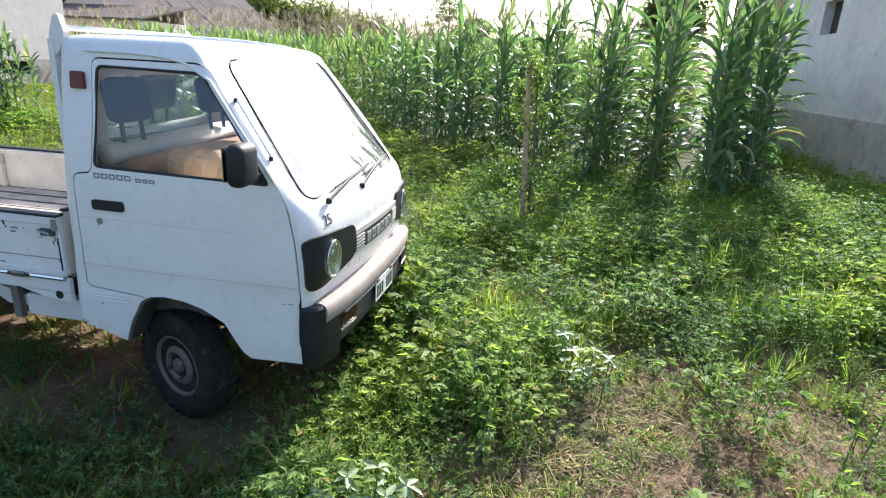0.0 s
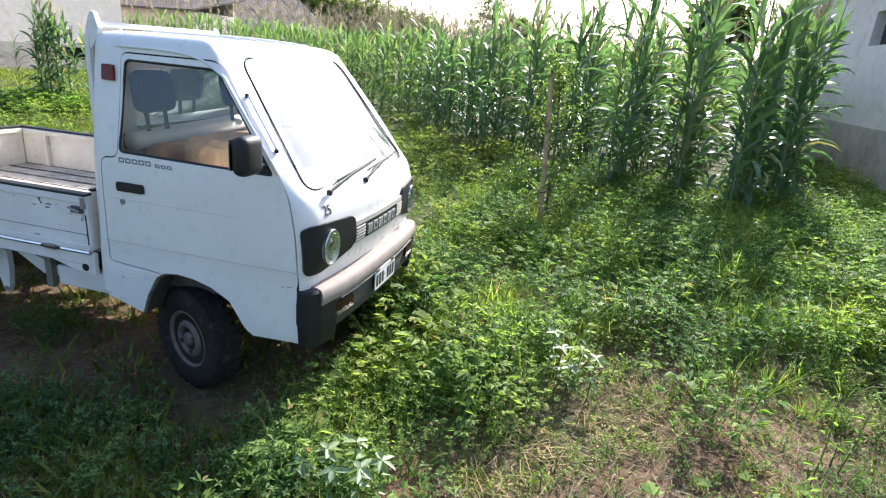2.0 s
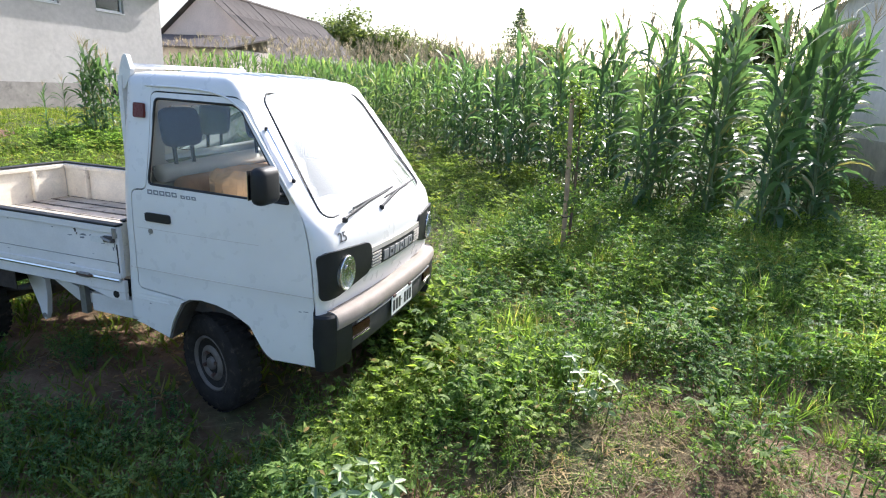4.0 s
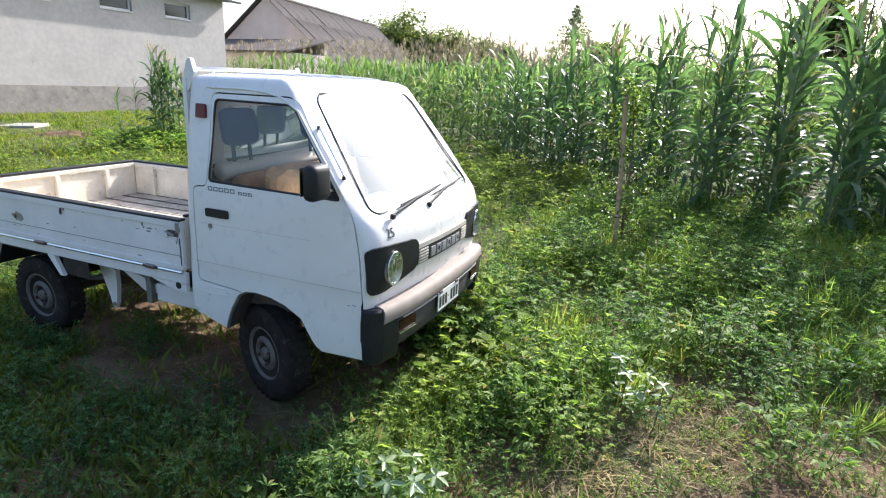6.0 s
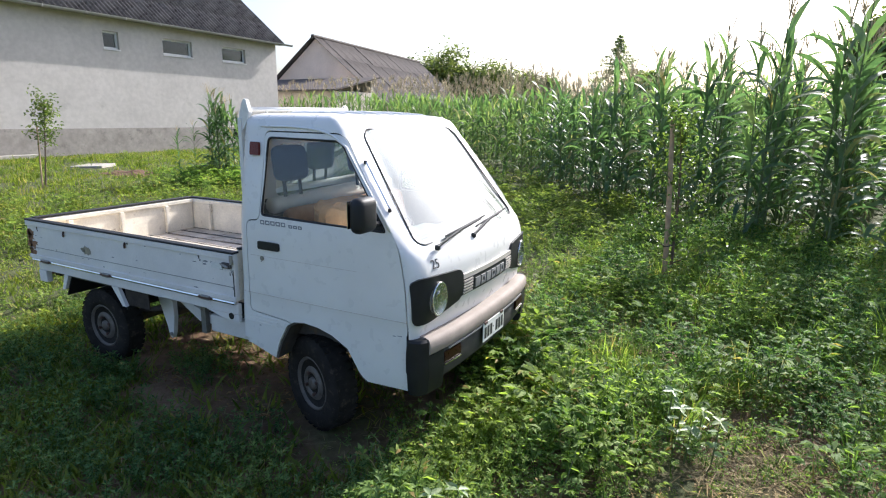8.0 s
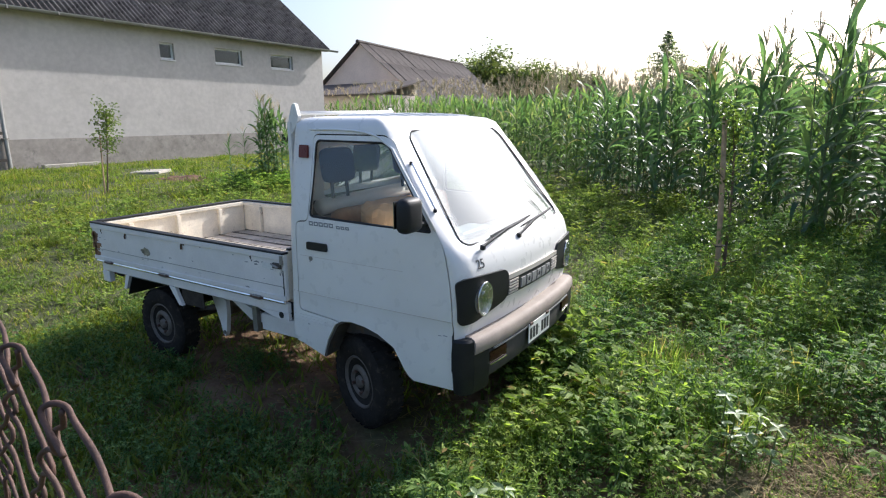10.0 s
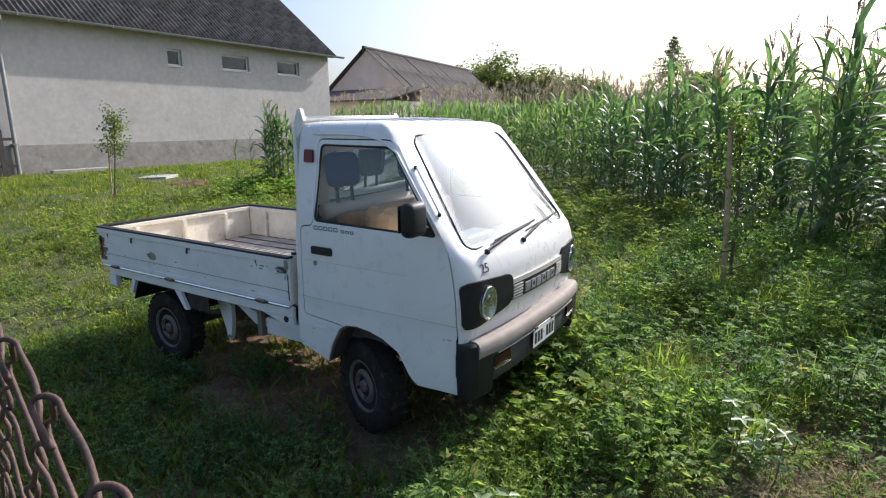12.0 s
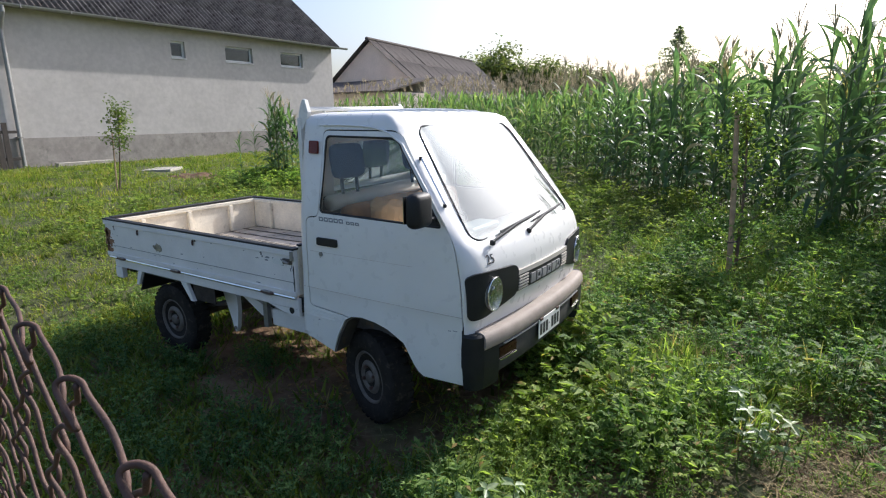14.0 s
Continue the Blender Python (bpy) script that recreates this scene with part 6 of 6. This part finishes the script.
x, y = points(8200, 0.2, 6.8, -2.0, 7.4, lambda x, y: near_edge(x, y) * (1 - 0.93 * shade_side(x, y)) * (1 - bare(x, y)) ** 2 * (0.25 + 0.75 * smoothstep(-0.6, 0.4, y)) * (0.08 + 0.92 * kind_share(x, y, 3)))
clumps = [(2.61, 1.96, 30, 0.22), (2.66, 2.2, 14, 0.18), (2.13, 0.86, 14, 0.15), (1.77, 0.86, 12, 0.14), (1.54, 0.65, 14, 0.10), (1.23, 0.88, 26, 0.18), (3.2, 1.5, 26, 0.2), (3.7, 2.5, 30, 0.25), (3.0, 1.1, 10, 0.18), (4.0, 3.4, 26, 0.25), (1.1, 2.3, 20, 0.2)]
cx = np.concatenate([RNG.normal(a, s, n) for a, b, n, s in clumps])
cy = np.concatenate([RNG.normal(b, s, n) for a, b, n, s in clumps])
tagged(raw("grass_tufts", *merge([spread_over(tufts, x, y, 0.55, 1.05, 0.25, 0.35, 4.0, True), spread_over(tufts, cx, cy, 0.60, 1.0, 0.22)]), GRASS), "tufts of long green grass among the weeds", "grass", "", "stuff")
# beyond and behind the truck
x, y = points(3500, -9, 0.6, 0.7, 13, lambda x, y: (0.15 + 0.85 * patchy(x, y, 1.0)) * field_side(x, y))
# first 240 added on the truck's far side to block sun passing underneath
bx, by = np.concatenate([RNG.uniform(-2.3, -0.1, 140), RNG.uniform(0.24, 0.85, 100), RNG.uniform(-3.2, 0.3, 900)]), np.concatenate([RNG.uniform(0.62, 1.0, 140), RNG.uniform(0.30, 0.95, 100), RNG.uniform(5.2, 8.8, 900)])
tagged(raw("far_weeds", *merge([spread_over(plain_broad, x, y, 0.5, 1.2, 0.2, 0.35, 1.0), spread_over(plain_broad, bx[:240], by[:240], 0.9, 1.7, 0.2), spread_over(plain_broad, bx[240:], by[240:], 0.5, 1.2, 0.2, 0.4, 1.0)]), LAWNWEED), "weeds at the edge of the corn, and ones added beyond the truck to block sun", "weeds", "", "stuff")
clear = lambda x, y: (1 - np.exp(-((x + 13.0) / 0.9) ** 2 - ((y - 6.1) / 0.7) ** 2)) * (1 - np.exp(-((x + 11.2) / 0.6) ** 2 - ((y - 5.9) / 0.5) ** 2))
x, y = points(10500, -7.0, -2.3, -2.4, 10, lambda x, y: (0.45 + 0.55 * patchy(x * 0.6, y * 0.6, 3.0)) * field_side(x, y))
x2, y2 = points(14800, -17.2, -6.6, -2.4, 16, lambda x, y: clear(x, y) * smoothstep(-17.2, -15.4, x) * (0.45 + 0.55 * patchy(x * 0.6, y * 0.6, 3.0)) * field_side(x, y))
tagged(raw("lawn_grass", *merge([spread_over(lawns, x, y, 0.5, 1.1, 0.3, 0.3, 3.0), spread_over(coarse_lawn, x2, y2, 0.6, 1.4, 0.3, 0.35, 3.0)]), LAWN), "rough sunlit grass between truck and house", "grass", "", "stuff")
x, y = points(4600, -16.9, -2.4, -2.2, 15, lambda x, y: clear(x, y) * smoothstep(-16.6, -14.5, x) * (0.10 + 0.90 * patchy(x * 0.5, y * 0.5, 5.0)) * field_side(x, y))
x2, y2 = points(3600, -7.5, -2.4, -2.4, 4.5, lambda x, y: 0.25 + 0.75 * patchy(x, y, 2.2))
tagged(raw("lawn_weeds", *merge([spread_over(plain_small, x, y, 0.5, 1.2, 0.2, 0.40, 5.0), spread_over(plain_small, x2, y2, 0.4, 0.9, 0.2, 0.35, 2.2)]), LAWNWEED), "leafy weeds in the rough grass", "weeds", "", "stuff")
x, y = RNG.normal(-8.75, 0.5, 330), RNG.normal(6.15, 0.4, 330)
tagged(raw("bushy_weeds", *spread_over(plain_broad, x, y, 0.8, 1.5, 0.25), WEED), "knee-high bushy weeds round the lone corn plants", "weeds", "", "stuff")
x, y = points(700, 5.3, 6.95, 6.2, 12.5, lambda x, y: smoothstep(5.3, 6.3, x))
tagged(raw("wall_weeds", *spread_over(plain_broad, x, y, 0.4, 0.95, 0.2), WEED), "low shaded weeds along the outbuilding wall", "weeds", "", "stuff")
# trodden strip
worn = lambda x, y: smoothstep(1.2, 0.6, np.hypot((x + 0.45) / 1.0, (y + 0.66) / 0.36) + 0.25 * np.sin(5 * x + 3 * y) + 0.15 * np.sin(13 * x - 9 * y))
under = lambda x, y: smoothstep(-0.75, -0.55, y) * smoothstep(-2.3, -2.1, x)
x, y = points(7600, -3.2, 0.9, -2.7, 0.9, lambda x, y: 0.05 + (0.55 + 0.45 * patchy(x, y, 1.5)) * (1 - 0.90 * worn(x, y)) * (1 - 0.90 * under(x, y)))
tagged(raw("trodden_grass", *spread_over(fine_lawn + lawns[:1], x, y, 0.7, 1.5, 0.4), LAWN), "short trodden grass in the truck's shade", "grass", "", "stuff")
x, y = points(4200, -3.0, 0.9, -2.7, 0.6, lambda x, y: (0.35 + 0.65 * patchy(x, y, 2.5)) * (1 - 0.96 * worn(x, y)) * (1 - 0.95 * under(x, y)))
sx = np.concatenate([x, RNG.normal(-1.15, 0.13, 60), RNG.normal(-0.35, 0.2, 60)])
sy = np.concatenate([y, RNG.normal(-0.40, 0.10, 60), RNG.normal(-1.15, 0.2, 60)])
# the darker narrow-weed leaf colour deepens the truck's shade on these weeds
tagged(raw("shade_weeds", *spread_over(small[:2] + broad[:2], sx, sy, 0.35, 0.85, 0.2), WEEDC), "small weeds, their leaf colour darkened for the truck's shade", "weeds", "", "stuff")


def straw_bits(n, dens, area):
    x, y = points(n, *area, dens)
    v, q = blade(0.13, 0.0036, 0.14, 0.30, 3)
    return scatter((v, q), x, y, RNG.uniform(0.2, 1.0, len(x)) ** 1.5 + 0.1, 0.1, -0.012)


tagged(raw("straw_litter", *merge([straw_bits(8000, lambda x, y: bare(x, y) * (0.15 + 0.85 * patchy(x * 1.6, y * 1.6, 0.9)) + 0.05, (1.0, 3.8, -1.3, 0.8)), straw_bits(4200, lambda x, y: 0.6 * shade_side(x, y) * patchy(x, y, 0.2), (-2.4, 0.7, -2.2, 0.6))]), STRAW),
       "dry straw and dead stems lying on the earth", "straw", "", "stuff")


x, y = points(11000, 1.2, 3.9, -1.3, 0.9, lambda x, y: (0.15 + 0.85 * bare(x, y)) * (0.3 + 0.7 * patchy(x * 2, y * 2, 3.3)))
crumbs = [(rolled(kite_leaf(l, w, 0.12, 0.3)[0], a), kite_leaf(l, w, 0.12, 0.3)[1]) for l, w, a in ((0.030, 0.014, 0.3), (0.022, 0.012, -0.4), (0.040, 0.009, 0.2), (0.016, 0.011, 0.1))]
tagged(raw("leaf_litter", *merge([scatter(crumbs[k], x[k::4], y[k::4], RNG.uniform(0.5, 1.2, len(x[k::4])), 0.2, -0.010) for k in range(4)]), STRAW), "crumbled pale dead leaves strewn over the earth", "leaf litter", "", "stuff")
x, y = points(2600, -1.5, 0.1, -0.7, 0.9, lambda x, y: 0.25 + 0.75 * patchy(x * 2, y * 2, 5.1))
tagged(raw("dead_leaves", *merge([scatter(crumbs[k], x[k::4], y[k::4], RNG.uniform(0.8, 1.6, len(x[k::4])), 0.3, -0.012) for k in range(4)]), DRYLEAF), "brown dead leaves on the earth under the truck", "dead leaves", "", "stuff")
x, y = points(3000, 1.3, 4.0, -1.3, 0.7, lambda x, y: bare(x, y) * patchy(x * 1.4, y * 1.4, 1.2))
tagged(raw("seedlings", *merge([spread_over(small, x[::2], y[::2], 0.3, 0.8, 0.2), spread_over(fine_lawn, x[1::2], y[1::2], 0.4, 1.0, 0.4)]), WEEDB), "sparse seedlings and short grass on the trampled patch", "weeds", "", "stuff")


def pale_weed(stems, seed):
    rng = np.random.default_rng(seed)
    p = empty("pale_weed", "pale silvery broad-leaved weed standing above the others", "plant", "pale weeds")
    for bx, by, h in stems:
        z = float(height(bx, by))
        part("stem", bars([0.0045, 0.003], [(bx, by, z - 0.02), (bx + 0.02, by, z + h)], sides=6), CORNSTALK, p)
        for k in range(11):
            top = k > 5
            f = 1.0 if top else 0.35 + 0.11 * k
            v, q = small_leaf(rng.uniform(0.050, 0.080) if top else rng.uniform(0.040, 0.055), 0.028, rng.uniform(0.0, 0.35), rng.uniform(0.15, 0.5), 0.12)
            az = k * (1.257 if top else 2.4) + rng.normal(0, 0.2)
            raw("leaf", turned(rolled(v, rng.normal(0, 0.3)), az, (bx + 0.02 * f, by, z + h * f)), q, PALE, p, smooth=True)


pale_weed(((1.71, 0.12, 0.33), (1.76, 0.06, 0.27), (1.86, 0.06, 0.28), (1.94, 0.02, 0.26), (1.82, 0.00, 0.20)), 5)
pale_weed(((0.96, -1.08, 0.24), (1.06, -1.04, 0.27), (1.12, -1.14, 0.24), (0.88, -1.14, 0.20), (1.02, -1.16, 0.22), (1.17, -1.05, 0.22)), 6)


def stalky_weed(x, y, h, seed):
    rng = np.random.default_rng(seed)
    z = float(height(x, y))
    w = empty("stalky_weed", "thin upright weed with a few yellowing leaves", "plant", "stalky weeds", (x, y, z))
    top = Vector((rng.normal(0.05, 0.05), rng.normal(0, 0.05), h))
    part("stem", bars([0.004, 0.003, 0.0015], [(0, 0, -0.03), top * 0.5 + Vector((0.012, 0, 0)), top], sides=6), CORNSTALK, w)
    for k in range(12):
        v, q = small_leaf(rng.uniform(0.03, 0.06), 0.018, rng.uniform(-0.2, 0.6), 0.5)
        raw("leaf", turned(v, k * 2.4, tuple(top * (0.25 + 0.062 * k))), q, GRASS if k % 3 else WEED, w)


for k, (x, y, h) in enumerate(((2.86, -0.42, 0.52), (3.05, -0.20, 0.40), (2.55, 0.42, 0.38), (1.35, -0.75, 0.34), (3.3, 0.6, 0.45))):
    stalky_weed(x, y, h, 60 + k)


# ---- saplings, trees ----
def leafy_crown(rng, branches, per, l, w):
    out = []
    for a, b in branches:
        a, b = np.array(a), np.array(b)
        for k in range(per):
            p = a + (b - a) * rng.uniform(0.05, 1.1) + rng.normal(0, 0.012 + l * 0.7, 3)
            v, q = small_leaf(l * rng.uniform(0.7, 1.2), w * rng.uniform(0.8, 1.2), rng.uniform(-0.6, 0.8))
            out.append((turned(v, rng.uniform(0, 6.28), p), q))
    return merge(out)


def sapling(x, y, h, label, seed, leaves=26, start=0.45, wide=0.3, size=0.065, lean=(0, 0)):
    rng = np.random.default_rng(seed)
    s = empty("sapling", label, "sapling", at=(x, y, float(height(x, y))))
    top = Vector((lean[0] + rng.normal(0, 0.03), lean[1] + rng.normal(0, 0.03), h))
    part("trunk", bars([0.018, 0.013, 0.006], [(0, 0, -0.05), top * 0.5 + Vector((0.02, 0, 0)), top], sides=8), BARK, s)
    br = []
    for k in range(13):
        f = start + (1 - start) * k / 13
        a = k * 2.4 + rng.normal(0, 0.3)
        p = top * f
        e = p + Vector((math.cos(a) * wide * (1.1 - f * 0.8), math.sin(a) * wide * (1.1 - f * 0.8), 0.16 + 0.14 * rng.uniform()))
        br.append((tuple(p), tuple(e)))
        part("limb", bars([0.006, 0.002], [p, e], sides=5), BARK, s)
    br.append((tuple(top * 0.85), tuple(top)))
    raw("crown", *leafy_crown(rng, br, leaves, size, size * 0.55), SAPLEAF, s, smooth=True)
    return s


sapling(-10.34, 3.47, 1.66, "young leafy tree tied to a stake in the grass", 3, leaves=46, start=0.50, wide=0.42, size=0.062, lean=(0.18, 0.15))
part("stake", bars([0.016, 0.014], [(-10.36, 3.43, float(height(-10.36, 3.43)) - 0.05), (-10.32, 3.47, 1.42)], sides=7), STAKE)
tagged(bpy.data.objects["stake"], "thin wooden stake beside the young tree", "stake", "stakes")
sapling(1.36, 3.36, 1.68, "sparse young tree tied to a tall wooden stake", 9, leaves=84, start=0.13, wide=0.50, size=0.050)
big = part("stake", bars([0.027, 0.026, 0.024, 0.022], [(1.318, 3.30, -0.15), (1.300, 3.30, 0.55), (1.272, 3.30, 1.15), (1.245, 3.30, 1.68)], sides=8), STAKE)
tagged(big, "tall pale wooden stake standing in the weeds", "stake", "stakes")
tie = part("tie", bars(0.006, [(1.272, 3.275, 0.42), (1.31, 3.268, 0.422), (1.365, 3.36, 0.425), (1.345, 3.372, 0.42), (1.272, 3.325, 0.42)], sides=6), BLACK, big)


def far_tree(name, x, y, h, w, label, seed, conifer=False):
    rng = np.random.default_rng(seed)
    t = empty(name, label, "tree", at=(x, y, 0.2))
    part("trunk", bars([0.10, 0.07, 0.02] if conifer else [0.22, 0.16, 0.05], [(0, 0, -0.3), (0.1, 0, h * 0.5), (0, 0.1, h * 0.97)], sides=8), BARK, t)
    lobes = []
    if conifer:
        for k in range(105):
            f, a = 0.12 + 0.87 * ((k + rng.uniform()) / 105) ** 0.9, k * 2.4
            reach = w * (1.0 - f) * rng.uniform(0.40, 1.60) + 0.03
            end = Vector((math.cos(a) * reach, math.sin(a) * reach, h * f - 0.10 * reach))
            if k % 4 == 0:
                part("limb", bars([0.03, 0.010], [Vector((0, 0, h * f)), end], sides=5), BARK, t)
            for u in (0.5, 0.8, 1.0):
                lobes.append((np.array((end.x * u, end.y * u, h * f - 0.10 * reach * u)), 0.07 + 0.62 * (1 - f)))
    else:
        for k in range(110):
            a, d = k * 2.4, rng.normal(0, 1, 3)
            d /= np.linalg.norm(d)
            c = np.array((0, 0, h * 0.62)) + d * (w, w, h * 0.36) * rng.uniform(0.25, 0.95) * (1 + 0.18 * math.sin(3 * a))
            lobes.append((c, 1.0))
            if k % 6 == 0:
                part("limb", bars([0.06, 0.015], [Vector((0, 0, max(0.5, c[2] - h * 0.22))), Vector(c)], sides=5), BARK, t)
    out = []
    for c, room in lobes:
        for k in range(16 if conifer else 76):
            p = c + rng.normal(0, 1, 3) * ((0.34, 0.34, 0.12) if conifer else (0.29, 0.29, 0.27)) * (w / 3.4 + 0.4) * room
            l = rng.uniform(0.26, 0.46) * (min(1, 0.35 + 1.3 * room) if conifer else 1)
            v, q = kite_leaf(l, l * (0.5 if conifer else 0.75), rng.uniform(-0.9, 0.9), 0.5)
            out.append((turned(v, rng.uniform(0, 6.28), p), q))
    raw("crown", *merge(out), NEEDLE if conifer else TREELEAF, t)
    return t


far_tree("tree", -27.0, 50.5, 8.3, 4.9, "broad leafy tree behind the barn", 31)
far_tree("tree", -22.6, 52.5, 7.1, 4.8, "rounded leafy tree beyond the corn", 32)
far_tree("tree", -18.5, 58.0, 6.2, 3.0, "rounded leafy tree beyond the corn", 33)
far_tree("conifer", -8.1, 46.5, 8.2, 5.2, "dark narrow conifer beyond the corn", 34, True)
far_tree("tree", -6.6, 50.0, 5.5, 2.0, "leafy tree beside the conifer", 35)
far_tree("tree", 7.6, 36.0, 7.0, 1.9, "leafy tree far beyond the corn", 36)
far_tree("tree", -25.5, 34.5, 4.6, 2.4, "leafy tree beside the barn gable", 37)

# corn standing alone in the grass by the house
for x, y, h in ((-11.0, 8.35, 2.3), (-10.9, 8.5, 2.1), (-10.75, 8.7, 2.05), (-10.9, 8.85, 1.9), (-11.1, 8.65, 1.9), (-10.6, 8.95, 1.75), (-10.4, 9.1, 1.8), (-11.3, 8.0, 1.5), (-10.85, 8.42, 2.2), (-10.7, 8.55, 2.0), (-11.05, 8.5, 2.25), (-10.95, 8.25, 1.7), (-11.6, 7.7, 1.35), (-10.8, 8.6, 2.25), (-10.6, 8.75, 2.1), (-10.75, 8.35, 1.8)):
    x, y, h = -8.75 + 0.8 * (x + 10.85), 6.5 + 0.8 * (y - 8.55), h * 0.85
    m = Matrix.Translation((x, y, float(height(x, y)))) @ Matrix.Rotation(RNG.uniform(0, 6), 4, "Z")
    c = copy_thing(corn_models[int(RNG.integers(6))], m)
    c.scale = (h / 2.6,) * 3

# slab, kerb strip and dug earth at the house
bm = bmesh.new()
box(bm, -0.42, 0.42, -0.34, 0.34, -0.05, 0.035, 0.015)
slab = part("concrete_slab", bm, CONCRETE)
slab.matrix_basis = pose(-13.2, 6.15, float(height(-13.2, 6.15)) - 0.005, 2, -2, 30)
tagged(slab, "pale concrete slab lying in the grass", "slab")
tagged(part("kerb", boxes((HX + 0.35, HX + 0.6, 5.15, 6.75, 0.2, 0.46), bev=0.01), CONCRETE), "pale concrete strip along the house wall", "kerb", "", "structure")


def dug_earth():
    k = 26
    gx_, gy_ = np.meshgrid(np.linspace(-1, 1, k), np.linspace(-1, 1, k), indexing="ij")
    r = np.hypot(gx_, gy_)
    z = 0.10 * np.clip(1 - r ** 2, -0.2, 1) * (0.6 + 0.4 * np.sin(5 * gx_ + 2) * np.sin(4 * gy_)) + RNG.normal(0, 0.014, gx_.shape)
    cx, cy = -11.2, 5.9
    v = np.stack([cx + gx_ * 0.6, cy + gy_ * 0.5, height(cx + gx_ * 0.6, cy + gy_ * 0.5) + z], -1).reshape(-1, 3)
    i = np.arange(k * k).reshape(k, k)
    q = np.stack([i[:-1, :-1], i[1:, :-1], i[1:, 1:], i[:-1, 1:]], -1).reshape(-1, 4)
    tagged(raw("dug_soil", v, q, plain("red_brown_earth", (0.145, 0.082, 0.046), 0.95, 0, 0.35, 6, 0.6, 60), smooth=True), "low heap of red-brown dug earth", "earth", "", "stuff")


dug_earth()


# ---- rusty chain-link fence under the camera ----
def chain_link():
    """Zigzag wires hooked into one another, knuckled along a slack top edge."""
    f = empty("chain_link_fence", "rusty slack chain-link wire fence with hooked top ends", "fence")
    rng = np.random.default_rng(4)
    W, rise, r, x_end, n = 0.076, 0.0425, 0.00135, 1.752, 15

    def on(x, z, out=0.0):
        return Vector((x, -2.727 - (x - 1.760) * 0.198 + out, 1.547 + (1.760 - x) * 0.047 + z))

    def smooth(line, fine):
        soft = []
        for i in range(len(line) - 1):
            a, b, c, d = line[max(0, i - 1)], line[i], line[i + 1], line[min(len(line) - 1, i + 2)]
            for t in ((0.0, 0.33, 0.67) if i < fine else (0.0,)):
                soft.append(0.5 * (2 * b + (c - a) * t + (2 * a - 5 * b + 4 * c - d) * t * t + (3 * b - a - 3 * c + d) * t ** 3))
        return soft + [line[-1]]

    def zigzag(x0, x1, z0, j0):
        """The bends of a wire going down between two columns, from z0 at x0."""
        run, z, j = [], z0, j0
        while z > -1.50:
            here, there = (x0, x1) if j % 2 == j0 % 2 else (x1, x0)
            d = 1 if here > there else -1
            wx, wz = rng.normal(0, 0.0030), rng.normal(0, 0.0020)
            out = 0.0028 * d
            run += [on(here - d * 0.010 + wx, z + 0.0115 + wz, out * 0.2), on(here + d * 0.0008 + wx, z + 0.0035 + wz, out), on(here + d * 0.0008 + wx, z - 0.0035 + wz, out * 0.5), on(here - d * 0.010 + wx, z - 0.0115 + wz, -out * 0.3)]
            z -= rise * rng.uniform(0.95, 1.06)
            j += 1
        return run

    for k in range(n):
        x = x_end - k * W
        # the knuckle: one wire's end bent over the top, its tail lying back across the mesh
        tail = rng.uniform(0.016, 0.022)
        hook = [on(x + tail, -0.0100, -0.004), on(x + tail * 0.45, -0.0065, -0.0045), on(x - 0.003, -0.0030, -0.005), on(x - 0.0055, 0.0005, -0.004), on(x - 0.002, 0.0022, 0.000), on(x + 0.004, 0.0012, 0.003), on(x + 0.012, -0.0015, 0.003)]
        # it runs slack along the top to the next knuckle, and from there down into the mesh
        slack = [on(x + W * 0.55, -0.0025 + rng.normal(0, 0.0012), 0.002), on(x + W * 0.84, -0.0050, -0.001), on(x + W - 0.007, -0.0110, -0.003), on(x + W - 0.008, -0.0200, -0.002), on(x + W * 0.76, -0.0290, 0.001)]
        part("wire", bars(r, smooth(hook + slack + zigzag(x + W / 2, x + W, -rise, 0), 34), sides=6), RUST, f, smooth=True)
        # its neighbour hangs from the knuckle and swings to the other side
        neck = [on(x + 0.003, 0.0005, 0.001), on(x - 0.004, -0.010, 0.002), on(x - 0.010, -0.0185, 0.000)]
        part("wire", bars(r, smooth(neck + zigzag(x + W / 2, x, -rise, 1)[2:], 24), sides=6), RUST, f, smooth=True)


chain_link()
